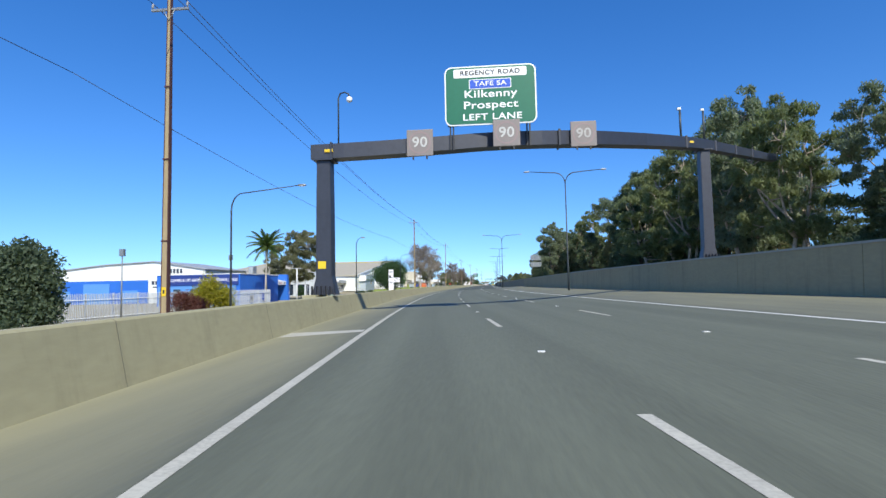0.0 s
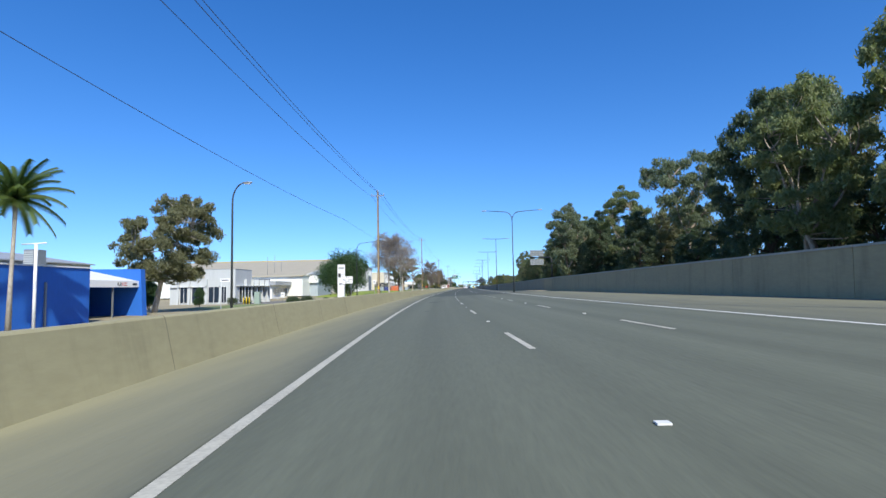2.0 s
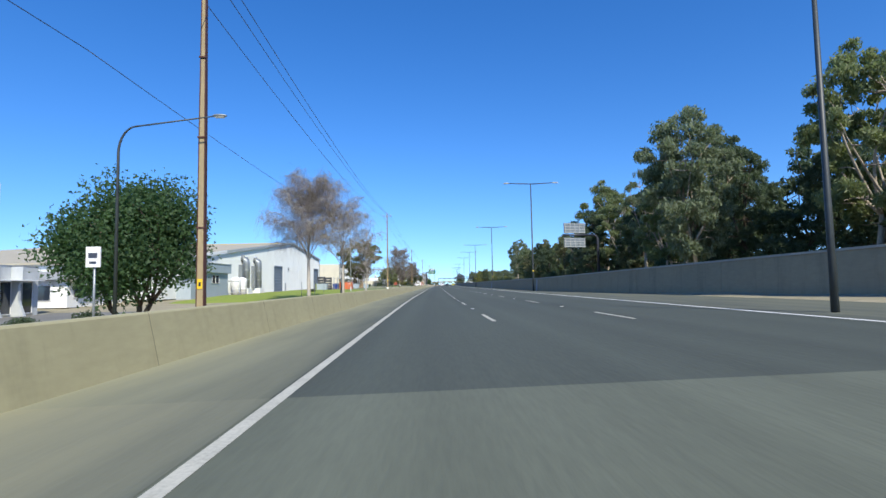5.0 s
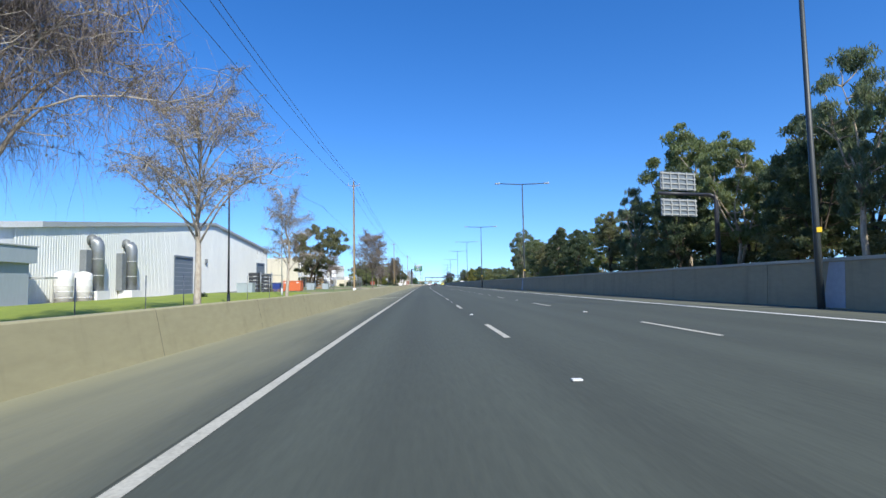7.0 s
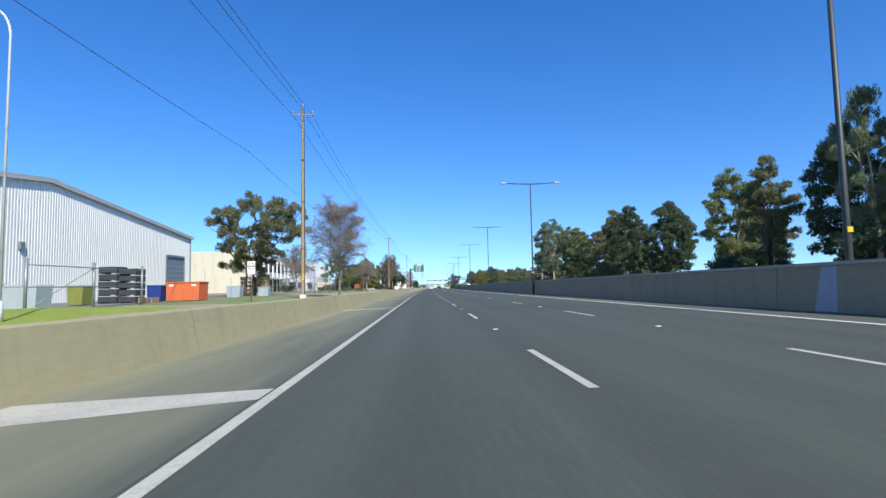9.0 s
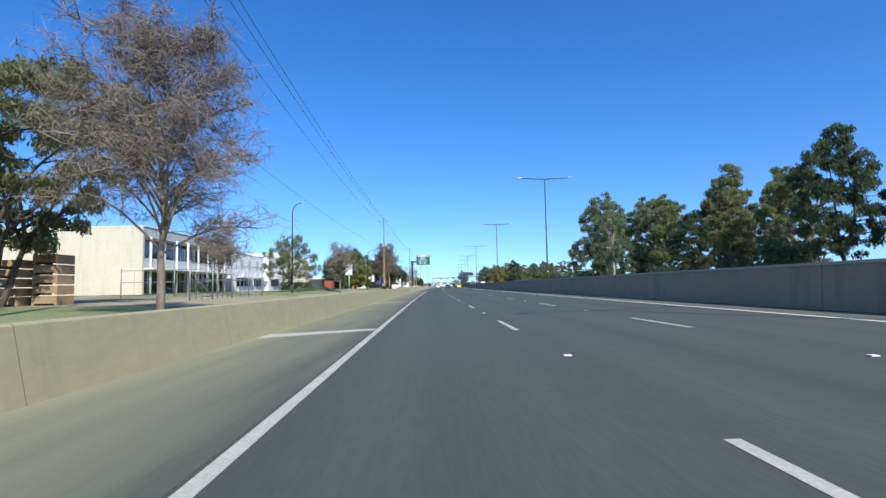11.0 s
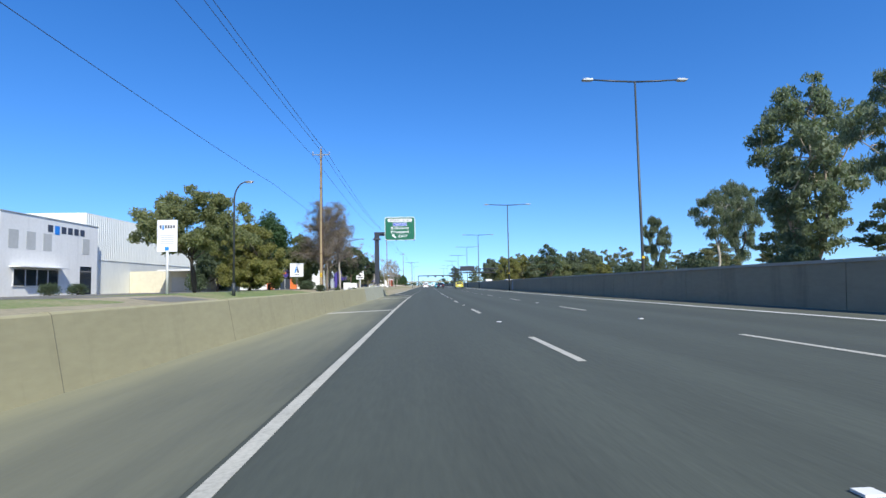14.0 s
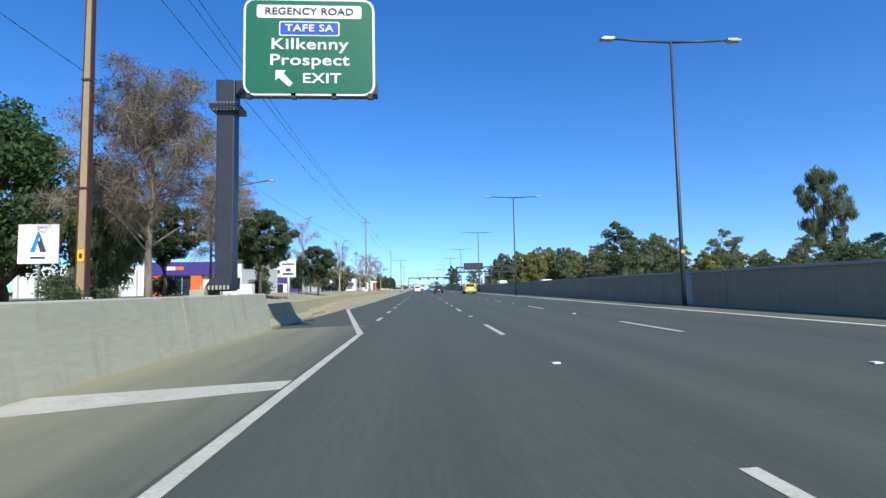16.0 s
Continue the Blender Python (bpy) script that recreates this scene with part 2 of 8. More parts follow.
M = {
    "shoulder_old": dusty_material("shoulder_old", (0.122, 0.13, 0.096), (0.275, 0.262, 0.16)),
    "shoulder_new": dusty_material("shoulder_new", (0.09, 0.099, 0.075), (0.285, 0.278, 0.172)),
    "asphalt_old": road_material("asphalt_old", (0.114, 0.127, 0.092), (0.09, 0.10, 0.074)),
    "asphalt_new": road_material("asphalt_new", (0.064, 0.075, 0.059), (0.048, 0.057, 0.046)),
    "yard": material("yard_asphalt", (0.19, 0.185, 0.165), (0.13, 0.128, 0.115), 0.25, 0.92, bump=0.3, fine=40),
    "line_white": material("fresh_line_paint", (0.66, 0.66, 0.62), (0.5, 0.5, 0.47), 1.6, 0.75, fine=16, mix=0.62),
    "office_white": material("office_render", (0.50, 0.525, 0.53), (0.43, 0.455, 0.46), 0.3, 0.8, bump=0.1, fine=14, drips=0.1),
    "leaf_tuft": leaf_material("brown_seed_tufts", (0.20, 0.155, 0.075), (0.11, 0.09, 0.045)),
    "leaf_bronze": leaf_material("bronze_olive_leaves", (0.255, 0.25, 0.085), (0.15, 0.15, 0.056)),
    "line": material("line_paint", (0.47, 0.46, 0.39), (0.28, 0.27, 0.23), 1.6, 0.8, fine=16, mix=0.58),
    "joint": material("joint_filler", (0.17, 0.155, 0.11), (0.11, 0.10, 0.075), 2.0, 0.95, fine=20),
    "concrete_tan": material("concrete_tan", (0.365, 0.340, 0.205), (0.308, 0.286, 0.172), 0.5, 0.9, bump=0.2, fine=12, stretch=(1, 0.5, 1.6), drips=0.16),
    "concrete_grey": material("concrete_grey", (0.385, 0.39, 0.30), (0.32, 0.325, 0.25), 0.6, 0.9, bump=0.2, fine=12, stretch=(1, 0.4, 2), drips=0.22),
    "concrete_warm": material("concrete_warm", (0.40, 0.315, 0.175), (0.33, 0.26, 0.15), 0.5, 0.9, bump=0.2, fine=12, stretch=(1, 0.5, 1.6), drips=0.25),
    "concrete_dark": material("concrete_dark", (0.34, 0.28, 0.18), (0.28, 0.23, 0.15), 0.5, 0.9, bump=0.2, fine=12, stretch=(1, 0.5, 1.6), drips=0.25),
    "coping": material("concrete_coping", (0.42, 0.39, 0.32), (0.33, 0.31, 0.26), 1.0, 0.9, fine=10),
    "patch": material("pale_grey_paint", (0.40, 0.41, 0.44), (0.32, 0.33, 0.36), 0.8, 0.85, fine=10),
    "dirt": material("verge_dirt", (0.36, 0.31, 0.21), (0.22, 0.20, 0.12), 0.25, 1.0, bump=0.5, fine=14),
    "grass": material("lawn_grass", (0.26, 0.31, 0.035), (0.16, 0.215, 0.03), 0.5, 0.95, bump=0.6, fine=20),
    "drygrass": material("dry_grass", (0.31, 0.265, 0.15), (0.10, 0.17, 0.035), 0.22, 0.95, bump=0.6, fine=26, mix=0.45),
    "gantry": material("gantry_paint", (0.035, 0.04, 0.055), (0.025, 0.028, 0.038), 0.7, 0.45, fine=8),
    "green_sign": material("sign_green", (0.003, 0.13, 0.065), (0.003, 0.115, 0.058), 0.8, 0.45, fine=6),
    "white": material("white_paint", (0.80, 0.80, 0.79), (0.70, 0.70, 0.69), 0.8, 0.6, fine=8),
    "signwhite": material("sign_white", (0.82, 0.82, 0.82), (0.76, 0.76, 0.76), 1.5, 0.5),
    "blue_sign": material("sign_blue", (0.02, 0.09, 0.52), (0.02, 0.08, 0.45), 1.0, 0.45),
    "vms": material("speed_board_face", (0.235, 0.205, 0.19), (0.19, 0.165, 0.155), 2.0, 0.6, fine=30),
    "vms_digit": material("speed_digits", (0.50, 0.50, 0.47), (0.42, 0.42, 0.40), 2.0, 0.6),
    "vms_faint": material("faint_speed_digits", (0.42, 0.41, 0.38), (0.36, 0.35, 0.33), 2.0, 0.6),
    "vms_grey": material("speed_board_ring", (0.27, 0.20, 0.195), (0.23, 0.175, 0.17), 2.0, 0.6),
    "yellow": material("yellow_paint", (0.75, 0.52, 0.02), (0.65, 0.43, 0.02), 1.5, 0.5),
    "tar": material("tar_repair", (0.055, 0.058, 0.05), (0.04, 0.043, 0.038), 3.0, 0.85, fine=10),
    "black": material("black_paint", (0.02, 0.02, 0.022), (0.03, 0.03, 0.03), 1.5, 0.5),
    "galv": material("galvanised_steel", (0.30, 0.32, 0.33), (0.22, 0.24, 0.25), 1.2, 0.45, 0.5, fine=8),
    "lamp_post": material("lamp_post_paint", (0.045, 0.055, 0.058), (0.03, 0.038, 0.042), 1.0, 0.5, fine=6),
    "lamp_pale": material("pale_lamp_paint", (0.55, 0.58, 0.58), (0.45, 0.48, 0.48), 1.0, 0.5, fine=6),
    "lamp_glass": material("lamp_lens", (0.7, 0.7, 0.68), (0.6, 0.6, 0.6), 2.0, 0.3),
    "pole_concrete": material("pole_concrete", (0.36, 0.285, 0.16), (0.27, 0.21, 0.12), 1.0, 0.9, bump=0.2, fine=10, stretch=(1, 1, 0.3)),
    "pole_steel": material("pole_rusty_steel", (0.085, 0.03, 0.025), (0.05, 0.022, 0.02), 1.2, 0.75, fine=10, stretch=(1, 1, 0.3)),
    "insulator": material("insulator_porcelain", (0.45, 0.45, 0.46), (0.3, 0.3, 0.32), 3.0, 0.3),
    "wire": material("wire_aluminium", (0.05, 0.055, 0.07), (0.04, 0.045, 0.06), 2.0, 0.5),
    "blue_wall": material("blue_wall_paint", (0.02, 0.14, 0.55), (0.018, 0.12, 0.48), 0.6, 0.6, fine=12, stretch=(1, 1, 0.4)),
    "blue_dark": material("dark_blue_fascia", (0.02, 0.045, 0.22), (0.018, 0.04, 0.19), 0.6, 0.5, fine=12),
    "blue_light": material("light_blue_wall", (0.10, 0.28, 0.62), (0.08, 0.24, 0.56), 0.6, 0.6, fine=12),
    "shed_white": material("shed_cladding", (0.76, 0.78, 0.74), (0.68, 0.70, 0.67), 0.35, 0.5, fine=10, stretch=(1, 1, 0.3)),
    "shed_grey": material("annex_cladding", (0.36, 0.42, 0.46), (0.31, 0.36, 0.40), 0.35, 0.5, fine=10, stretch=(1, 1, 0.3)),
    "trim_grey": material("grey_trim", (0.40, 0.42, 0.42), (0.34, 0.36, 0.36), 0.8, 0.5),
    "door_grey": material("roller_door", (0.17, 0.21, 0.25), (0.14, 0.175, 0.21), 0.8, 0.5),
    "roof": material("metal_roof", (0.42, 0.43, 0.43), (0.34, 0.35, 0.36), 0.4, 0.5, 0.2, fine=8),
    "roof_tan": material("weathered_tan_roof", (0.44, 0.39, 0.28), (0.36, 0.32, 0.24), 0.3, 0.7, fine=8, stretch=(3, 0.3, 1)),
    "render_white": material("white_render", (0.80, 0.80, 0.78), (0.72, 0.72, 0.70), 0.3, 0.8, bump=0.1, fine=14, drips=0.1),
    "render_cream": material("cream_render", (0.62, 0.58, 0.45), (0.54, 0.50, 0.39), 0.3, 0.85, bump=0.1, fine=14, drips=0.15),
    "render_grey": material("pale_grey_render", (0.50, 0.51, 0.50), (0.43, 0.44, 0.43), 0.3, 0.85, bump=0.1, fine=14),
    "glass": glass_material("window_glass", (0.025, 0.035, 0.05)),
    "frame_white": material("window_frame_white", (0.72, 0.72, 0.71), (0.65, 0.65, 0.64), 2.0, 0.5),
    "dark": material("bay_shade_black", (0.02, 0.022, 0.025), (0.03, 0.03, 0.033), 0.5, 0.9),
    "orange_bin": material("orange_skip_paint", (0.62, 0.15, 0.05), (0.52, 0.12, 0.04), 0.9, 0.6, fine=10),
    "orange": material("orange_paint", (0.75, 0.17, 0.03), (0.68, 0.15, 0.03), 0.9, 0.6),
    "purple": material("purple_fascia", (0.06, 0.04, 0.24), (0.05, 0.035, 0.2), 0.9, 0.6),
    "red_brick": material("red_brown_box", (0.36, 0.085, 0.05), (0.28, 0.065, 0.04), 1.2, 0.8, fine=10),
    "fence_white": material("palisade_steel", (0.62, 0.64, 0.64), (0.52, 0.54, 0.54), 1.5, 0.5, 0.1),
    "wood": material("pallet_wood", (0.36, 0.26, 0.15), (0.26, 0.18, 0.10), 1.5, 0.85, fine=8),
    "green_bin": material("olive_bin_paint", (0.20, 0.23, 0.05), (0.16, 0.18, 0.04), 1.5, 0.6),
    "bark_gum": material("gum_bark", (0.46, 0.40, 0.32), (0.22, 0.17, 0.12), 1.3, 0.9, bump=0.4, fine=8, stretch=(1, 1, 0.35)),
    "bark_dark": material("dark_bark", (0.11, 0.085, 0.06), (0.06, 0.048, 0.035), 1.5, 0.95, bump=0.5, fine=8, stretch=(1, 1, 0.35)),
    "bark_grey": material("grey_bark", (0.27, 0.23, 0.19), (0.15, 0.125, 0.10), 1.5, 0.95, bump=0.4, fine=8, stretch=(1, 1, 0.35)),
    "bark_pale": material("pale_bark", (0.50, 0.46, 0.39), (0.26, 0.23, 0.19), 1.5, 0.95, bump=0.4, fine=8, stretch=(1, 1, 0.35)),
    "twig": material("winter_twig", (0.25, 0.21, 0.18), (0.145, 0.12, 0.105), 1.0, 0.9, spread=0.3),
    "leaf_gum": leaf_material("gum_leaves", (0.185, 0.215, 0.135), (0.105, 0.13, 0.085)),
    "leaf_olive": leaf_material("olive_gum_leaves", (0.20, 0.225, 0.105), (0.112, 0.138, 0.068)),
    "leaf_brown": leaf_material("brownish_leaves", (0.20, 0.195, 0.105), (0.115, 0.122, 0.07)),
    "leaf_dark": leaf_material("dark_leaves", (0.095, 0.125, 0.072), (0.055, 0.08, 0.048)),
    "leaf_fresh": leaf_material("fresh_leaves", (0.075, 0.135, 0.055), (0.042, 0.08, 0.034)),
    "leaf_yellow": leaf_material("yellow_bush_leaves", (0.32, 0.28, 0.02), (0.17, 0.17, 0.02)),
    "leaf_lime": leaf_material("pale_green_leaves", (0.235, 0.25, 0.12), (0.14, 0.16, 0.075)),
    "leaf_red": leaf_material("red_brown_leaves", (0.14, 0.05, 0.04), (0.08, 0.035, 0.025)),
    "leaf_palm": leaf_material("palm_fronds", (0.11, 0.15, 0.04), (0.06, 0.10, 0.03)),
    "tyre": material("tyre_rubber", (0.02, 0.02, 0.02), (0.03, 0.03, 0.03), 3.0, 0.9),
    "rim": material("alloy_rim", (0.5, 0.5, 0.5), (0.4, 0.4, 0.4), 3.0, 0.35, 0.8),
    "tail": material("tail_light_red", (0.45, 0.02, 0.015), (0.4, 0.02, 0.015), 4.0, 0.25),
    "car_yellow": material("car_yellow", (0.62, 0.58, 0.10), (0.58, 0.54, 0.09), 1.0, 0.25),
    "car_dark": material("car_dark_grey", (0.03, 0.035, 0.045), (0.026, 0.03, 0.04), 1.0, 0.25),
    "car_teal": material("car_teal", (0.02, 0.34, 0.42), (0.018, 0.31, 0.39), 1.0, 0.25),
    "car_white": material("car_white", (0.78, 0.78, 0.78), (0.74, 0.74, 0.74), 1.0, 0.25),
    "logo_blue": material("logo_blue", (0.02, 0.25, 0.75), (0.02, 0.22, 0.7), 2.0, 0.5),
    "logo_red": material("logo_red", (0.6, 0.03, 0.03), (0.55, 0.03, 0.03), 2.0, 0.5),
    "logo_dark": material("logo_dark", (0.05, 0.06, 0.09), (0.045, 0.055, 0.08), 2.0, 0.5),
    "pale_green": material("utility_cabinet_green", (0.30, 0.38, 0.33), (0.26, 0.33, 0.29), 2.0, 0.6),
    "red_roof": material("red_tile_roof", (0.42, 0.13, 0.07), (0.34, 0.10, 0.06), 2.0, 0.9),
    "rrpm": material("reflector", (0.75, 0.75, 0.72), (0.7, 0.7, 0.68), 4.0, 0.4),
    "far_yellow": material("far_yellow_wall", (0.55, 0.42, 0.15), (0.48, 0.36, 0.13), 0.4, 0.8),
    "crate_dark": material("dark_crate_plastic", (0.03, 0.035, 0.04), (0.045, 0.05, 0.055), 2.0, 0.7),
}


# ---- mesh helpers ----
def part(name, bm, mat, parent=None, label="", smooth=False):
    me = bpy.data.meshes.new(name)
    if smooth:
        for f in bm.faces:
            f.smooth = True
    bm.to_mesh(me)
    bm.free()
    ob = new(name, me)
    me.materials.append(M[mat] if isinstance(mat, str) else mat)
    if parent is not None:
        ob.parent = parent
    if label:
        ob["label"] = label
    return ob


def data_part(name, verts, faces, mat, parent=None, label="", smooth=False):
    me = bpy.data.meshes.new(name)
    me.from_pydata(verts, [], faces)
    if smooth:
        me.polygons.foreach_set("use_smooth", [True] * len(me.polygons))
    me.update()
    ob = new(name, me)
    me.materials.append(M[mat])
    if parent is not None:
        ob.parent = parent
    if label:
        ob["label"] = label
    return ob


def thing(name, m, label, category, group="", kind=""):
    ob = new(name)
    ob.empty_display_size = 0.2
    ob.matrix_world = m
    return tagged(ob, label, category, group, kind)


def bm_box(*boxes, bevel=0.0):
    """A bmesh of boxes given as (x0, y0, z0, x1, y1, z1)."""
    bm = bmesh.new()
    for x0, y0, z0, x1, y1, z1 in boxes:
        r = bmesh.ops.create_cube(bm, size=1)
        bmesh.ops.scale(bm, vec=(x1 - x0, y1 - y0, z1 - z0), verts=r["verts"])
        bmesh.ops.translate(bm, vec=((x0 + x1) / 2, (y0 + y1) / 2, (z0 + z1) / 2), verts=r["verts"])
    if bevel:
        bmesh.ops.bevel(bm, geom=bm.edges[:], offset=bevel, segments=2, affect="EDGES", profile=0.6)
    return bm


def bm_prism(outline, y0, y1, bevel=0.0):
    """Outline in (x, z), pulled from y0 to y1."""
    bm = bmesh.new()
    a = [bm.verts.new((x, y0, z)) for x, z in outline]
    b = [bm.verts.new((x, y1, z)) for x, z in outline]
    n = len(outline)
    bm.faces.new(a)
    bm.faces.new(b[::-1])
    for i in range(n):
        bm.faces.new((a[i], b[i], b[(i + 1) % n], a[(i + 1) % n]))
    bmesh.ops.recalc_face_normals(bm, faces=bm.faces[:])
    if bevel:
        bmesh.ops.bevel(bm, geom=bm.edges[:], offset=bevel, segments=2, affect="EDGES", profile=0.6)
    return bm


def bm_prism_x(outline, x0, x1, bevel=0.0):
    """Outline in (y, z), pulled from x0 to x1."""
    bm = bm_prism(outline, x0, x1, bevel)
    for v in bm.verts:
        v.co = Vector((v.co.y, v.co.x, v.co.z))
    bmesh.ops.reverse_faces(bm, faces=bm.faces[:])
    return bm


def tube_data(points, radii, sides=8, verts=None, faces=None):
    """Verts and faces of a tapered tube along points."""
    verts = [] if verts is None else verts
    faces = [] if faces is None else faces
    points = [Vector(p) for p in points]
    rings = []
    for i, p in enumerate(points):
        d = points[min(i + 1, len(points) - 1)] - points[max(i - 1, 0)]
        d = d.normalized() if d.length > 1e-9 else Vector((0, 0, 1))
        u = d.cross(Vector((1, 0, 0)) if abs(d.x) < 0.8 else Vector((0, 1, 0))).normalized()
        w = d.cross(u)
        r = radii[i] if not isinstance(radii, (int, float)) else radii
        start = len(verts)
        for k in range(sides):
            a = 2 * math.pi * k / sides
            verts.append(tuple(p + u * (r * math.cos(a)) + w * (r * math.sin(a))))
        rings.append(start)
    for s, e in zip(rings, rings[1:]):
        for k in range(sides):
            faces.append((s + k, s + (k + 1) % sides, e + (k + 1) % sides, e + k))
    faces.append(tuple(rings[0] + k for k in range(sides))[::-1])
    faces.append(tuple(rings[-1] + k for k in range(sides)))
    return verts, faces


def tube(name, points, radii, mat, parent=None, sides=8, label="", smooth=True):
    v, f = tube_data(points, radii, sides)
    return data_part(name, v, f, mat, parent, label, smooth)


def letters(name, text, size, m, mat, parent, wide=1.0, thick=0.006):
    """Words in the built-in font, each letter a mesh of its own; m is the pose of the middle of the line, in the parent's space."""
    cu = bpy.data.curves.new(name, "FONT")
    cu.body = text
    cu.size = size
    cu.align_x, cu.align_y = "CENTER", "CENTER"
    cu.extrude = thick
    cu.offset = size * 0.012
    cu.space_character = 1.06
    tmp = bpy.data.objects.new(name, cu)
    me = bpy.data.meshes.new_from_object(tmp)
    bpy.data.objects.remove(tmp)
    xs = [v.co.x * wide for v in me.vertices]
    root = list(range(len(xs)))

    def find(i):
        while root[i] != i:
            root[i] = root[root[i]]
            i = root[i]
        return i
    for e in me.edges:
        root[find(e.vertices[0])] = find(e.vertices[1])
    span = {}
    for i, x in enumerate(xs):
        r = find(i)
        lo, hi = span.get(r, (x, x))
        span[r] = (min(lo, x), max(hi, x))
    glyphs = []
    for r, (lo, hi) in sorted(span.items(), key=lambda q: q[1]):
        if glyphs and lo < glyphs[-1][1] - 0.3 * (hi - lo):
            glyphs[-1][1] = max(glyphs[-1][1], hi)
            glyphs[-1][2].add(r)
        else:
            glyphs.append([lo, hi, {r}])
    made = None
    for lo, hi, roots in glyphs:
        keep = [i for i in range(len(xs)) if find(i) in roots]
        index = {i: k for k, i in enumerate(keep)}
        faces = [tuple(index[i] for i in p.vertices) for p in me.polygons if p.vertices[0] in index]
        made = data_part("letter" if text[:1].isalpha() else "digit", [(xs[i], me.vertices[i].co.y, me.vertices[i].co.z) for i in keep], faces, mat, parent)
        made.matrix_basis = m
    bpy.data.meshes.remove(me)
    return made


def rounded_plate(w, h, r, thick, y=0.0):
    """A plate in the x-z plane with round corners, front at y, towards -y."""
    pts = []
    for cx, cz, a0 in ((w / 2 - r, h / 2 - r, 0), (-w / 2 + r, h / 2 - r, 90), (-w / 2 + r, -h / 2 + r, 180), (w / 2 - r, -h / 2 + r, 270)):
        for k in range(5):
            a = radians(a0 + k * 22.5)
            pts.append((cx + r * math.cos(a), cz + r * math.sin(a)))
    return bm_prism(pts, y, y + thick)


# ---- the road's line ----
KNOTS = [(-160, 31.5), (-120, 24), (-40, 11.6), (4, 6.4), (23, 4.3), (43, 2.5), (60, 1.35), (79, 0.4), (100, -0.35), (144, -1.15), (180, -1.37), (258, -1.75),
         (300, -1.68), (335, -1.35), (400, 0.0), (800, 6.0), (1600, 18.0)]


def left_line(y):
    """x of the left edge line at y: a smooth curve through the knots."""
    for i in range(len(KNOTS) - 1):
        if y <= KNOTS[i + 1][0] or i == len(KNOTS) - 2:
            break
    (y0, a), (y1, b) = KNOTS[i], KNOTS[i + 1]

    def slope(j):
        if j == 0:
            return (KNOTS[1][1] - KNOTS[0][1]) / (KNOTS[1][0] - KNOTS[0][0])
        k = min(j + 1, len(KNOTS) - 1)
        return (KNOTS[k][1] - KNOTS[j - 1][1]) / (KNOTS[k][0] - KNOTS[j - 1][0])
    d, s = y1 - y0, (y - y0) / (y1 - y0)
    h00, h10, h01, h11 = 2 * s**3 - 3 * s**2 + 1, s**3 - 2 * s**2 + s, -2 * s**3 + 3 * s**2, s**3 - s**2
    return h00 * a + h10 * d * slope(i) + h01 * b + h11 * d * slope(i + 1)


FALL = 0.026


def road_z(off):
    """Height of the road off metres to the right of the left edge line."""
    return FALL * (off - 1.9)


def step(table, y):
    """Straight interpolation in a table of (y, value)."""
    return float(np.interp(y, [p[0] for p in table], [p[1] for p in table]))


RIGHT_WALL = [(-200, 17.3), (100, 17.3), (112, 16.5), (150, 12.4), (200, 11.9), (330, 11.9), (420, 12.4), (1600, 12.4)]
LEFT_WALL = [(-200, -2.15), (36, -2.15), (66, -2.6), (140, -2.92), (320, -3.15), (345, -3.22), (1600, -3.22)]
LEFT_GROUND = [(-200, -1.0), (150, -1.1), (175, -0.3), (200, 0.0), (260, 0.5), (300, 0.8), (1600, 0.8)]
RIGHT_GROUND = [(-200, 1.1), (110, 1.0), (170, 0.6), (1600, 0.5)]
BANK = [(-200, 3.4), (100, 3.2), (170, 2.2), (230, 1.9), (300, 1.5), (400, 0.8), (1600, 0.6)]


def ground_z(off, y):
    """Height of the ground off metres from the left edge line."""
    wr = step(RIGHT_WALL, y)
    if off < -4:
        g = step(LEFT_GROUND, y)
        s = min(1.0, (-4 - off) / 9.0)
        return -0.16 + (g + 0.16) * s
    if off <= wr + 0.6:
        return road_z(off) - 0.06
    g, b = step(RIGHT_GROUND, y), step(BANK, y)
    if off < wr + 2:
        return road_z(off) - 0.06 + (g - road_z(off) + 0.06) * (off - wr - 0.6) / 1.4
    if off < wr + 13:
        return g
    return g + (b - g) * min(1.0, (off - wr - 13) / 9.0)


def lgz(x, y):
    return ground_z(x - left_line(y), y)


def sweep(name, profile, y0, y1, d, mat, parent=None, label="", base=road_z, closed=True, shift=None):
    """A profile of (offset, height over the road) swept along the road's line."""
    n = max(1, round((y1 - y0) / d))
    verts, faces = [], []
    k = len(profile)
    for i in range(n + 1):
        y = y0 + (y1 - y0) * i / n
        x = left_line(y)
        for off, z in profile:
            off = off + (shift(y) if shift else 0)
            verts.append((x + off, y, base(off) + z))
    for i in range(n):
        for j in range(k if closed else k - 1):
            a, b = i * k + j, i * k + (j + 1) % k
            faces.append((a, b, b + k, a + k))
    if closed:
        faces.append(tuple(range(k))[::-1])
        faces.append(tuple(n * k + j for j in range(k)))
    ob = data_part(name, verts, faces, mat, parent, label)
    bm = bmesh.new()
    bm.from_mesh(ob.data)
    bmesh.ops.recalc_face_normals(bm, faces=bm.faces[:])
    if not closed:
        if sum(f.normal.z for f in bm.faces) < 0:
            bmesh.ops.reverse_faces(bm, faces=bm.faces[:])
    bm.to_mesh(ob.data)
    bm.free()
    return ob


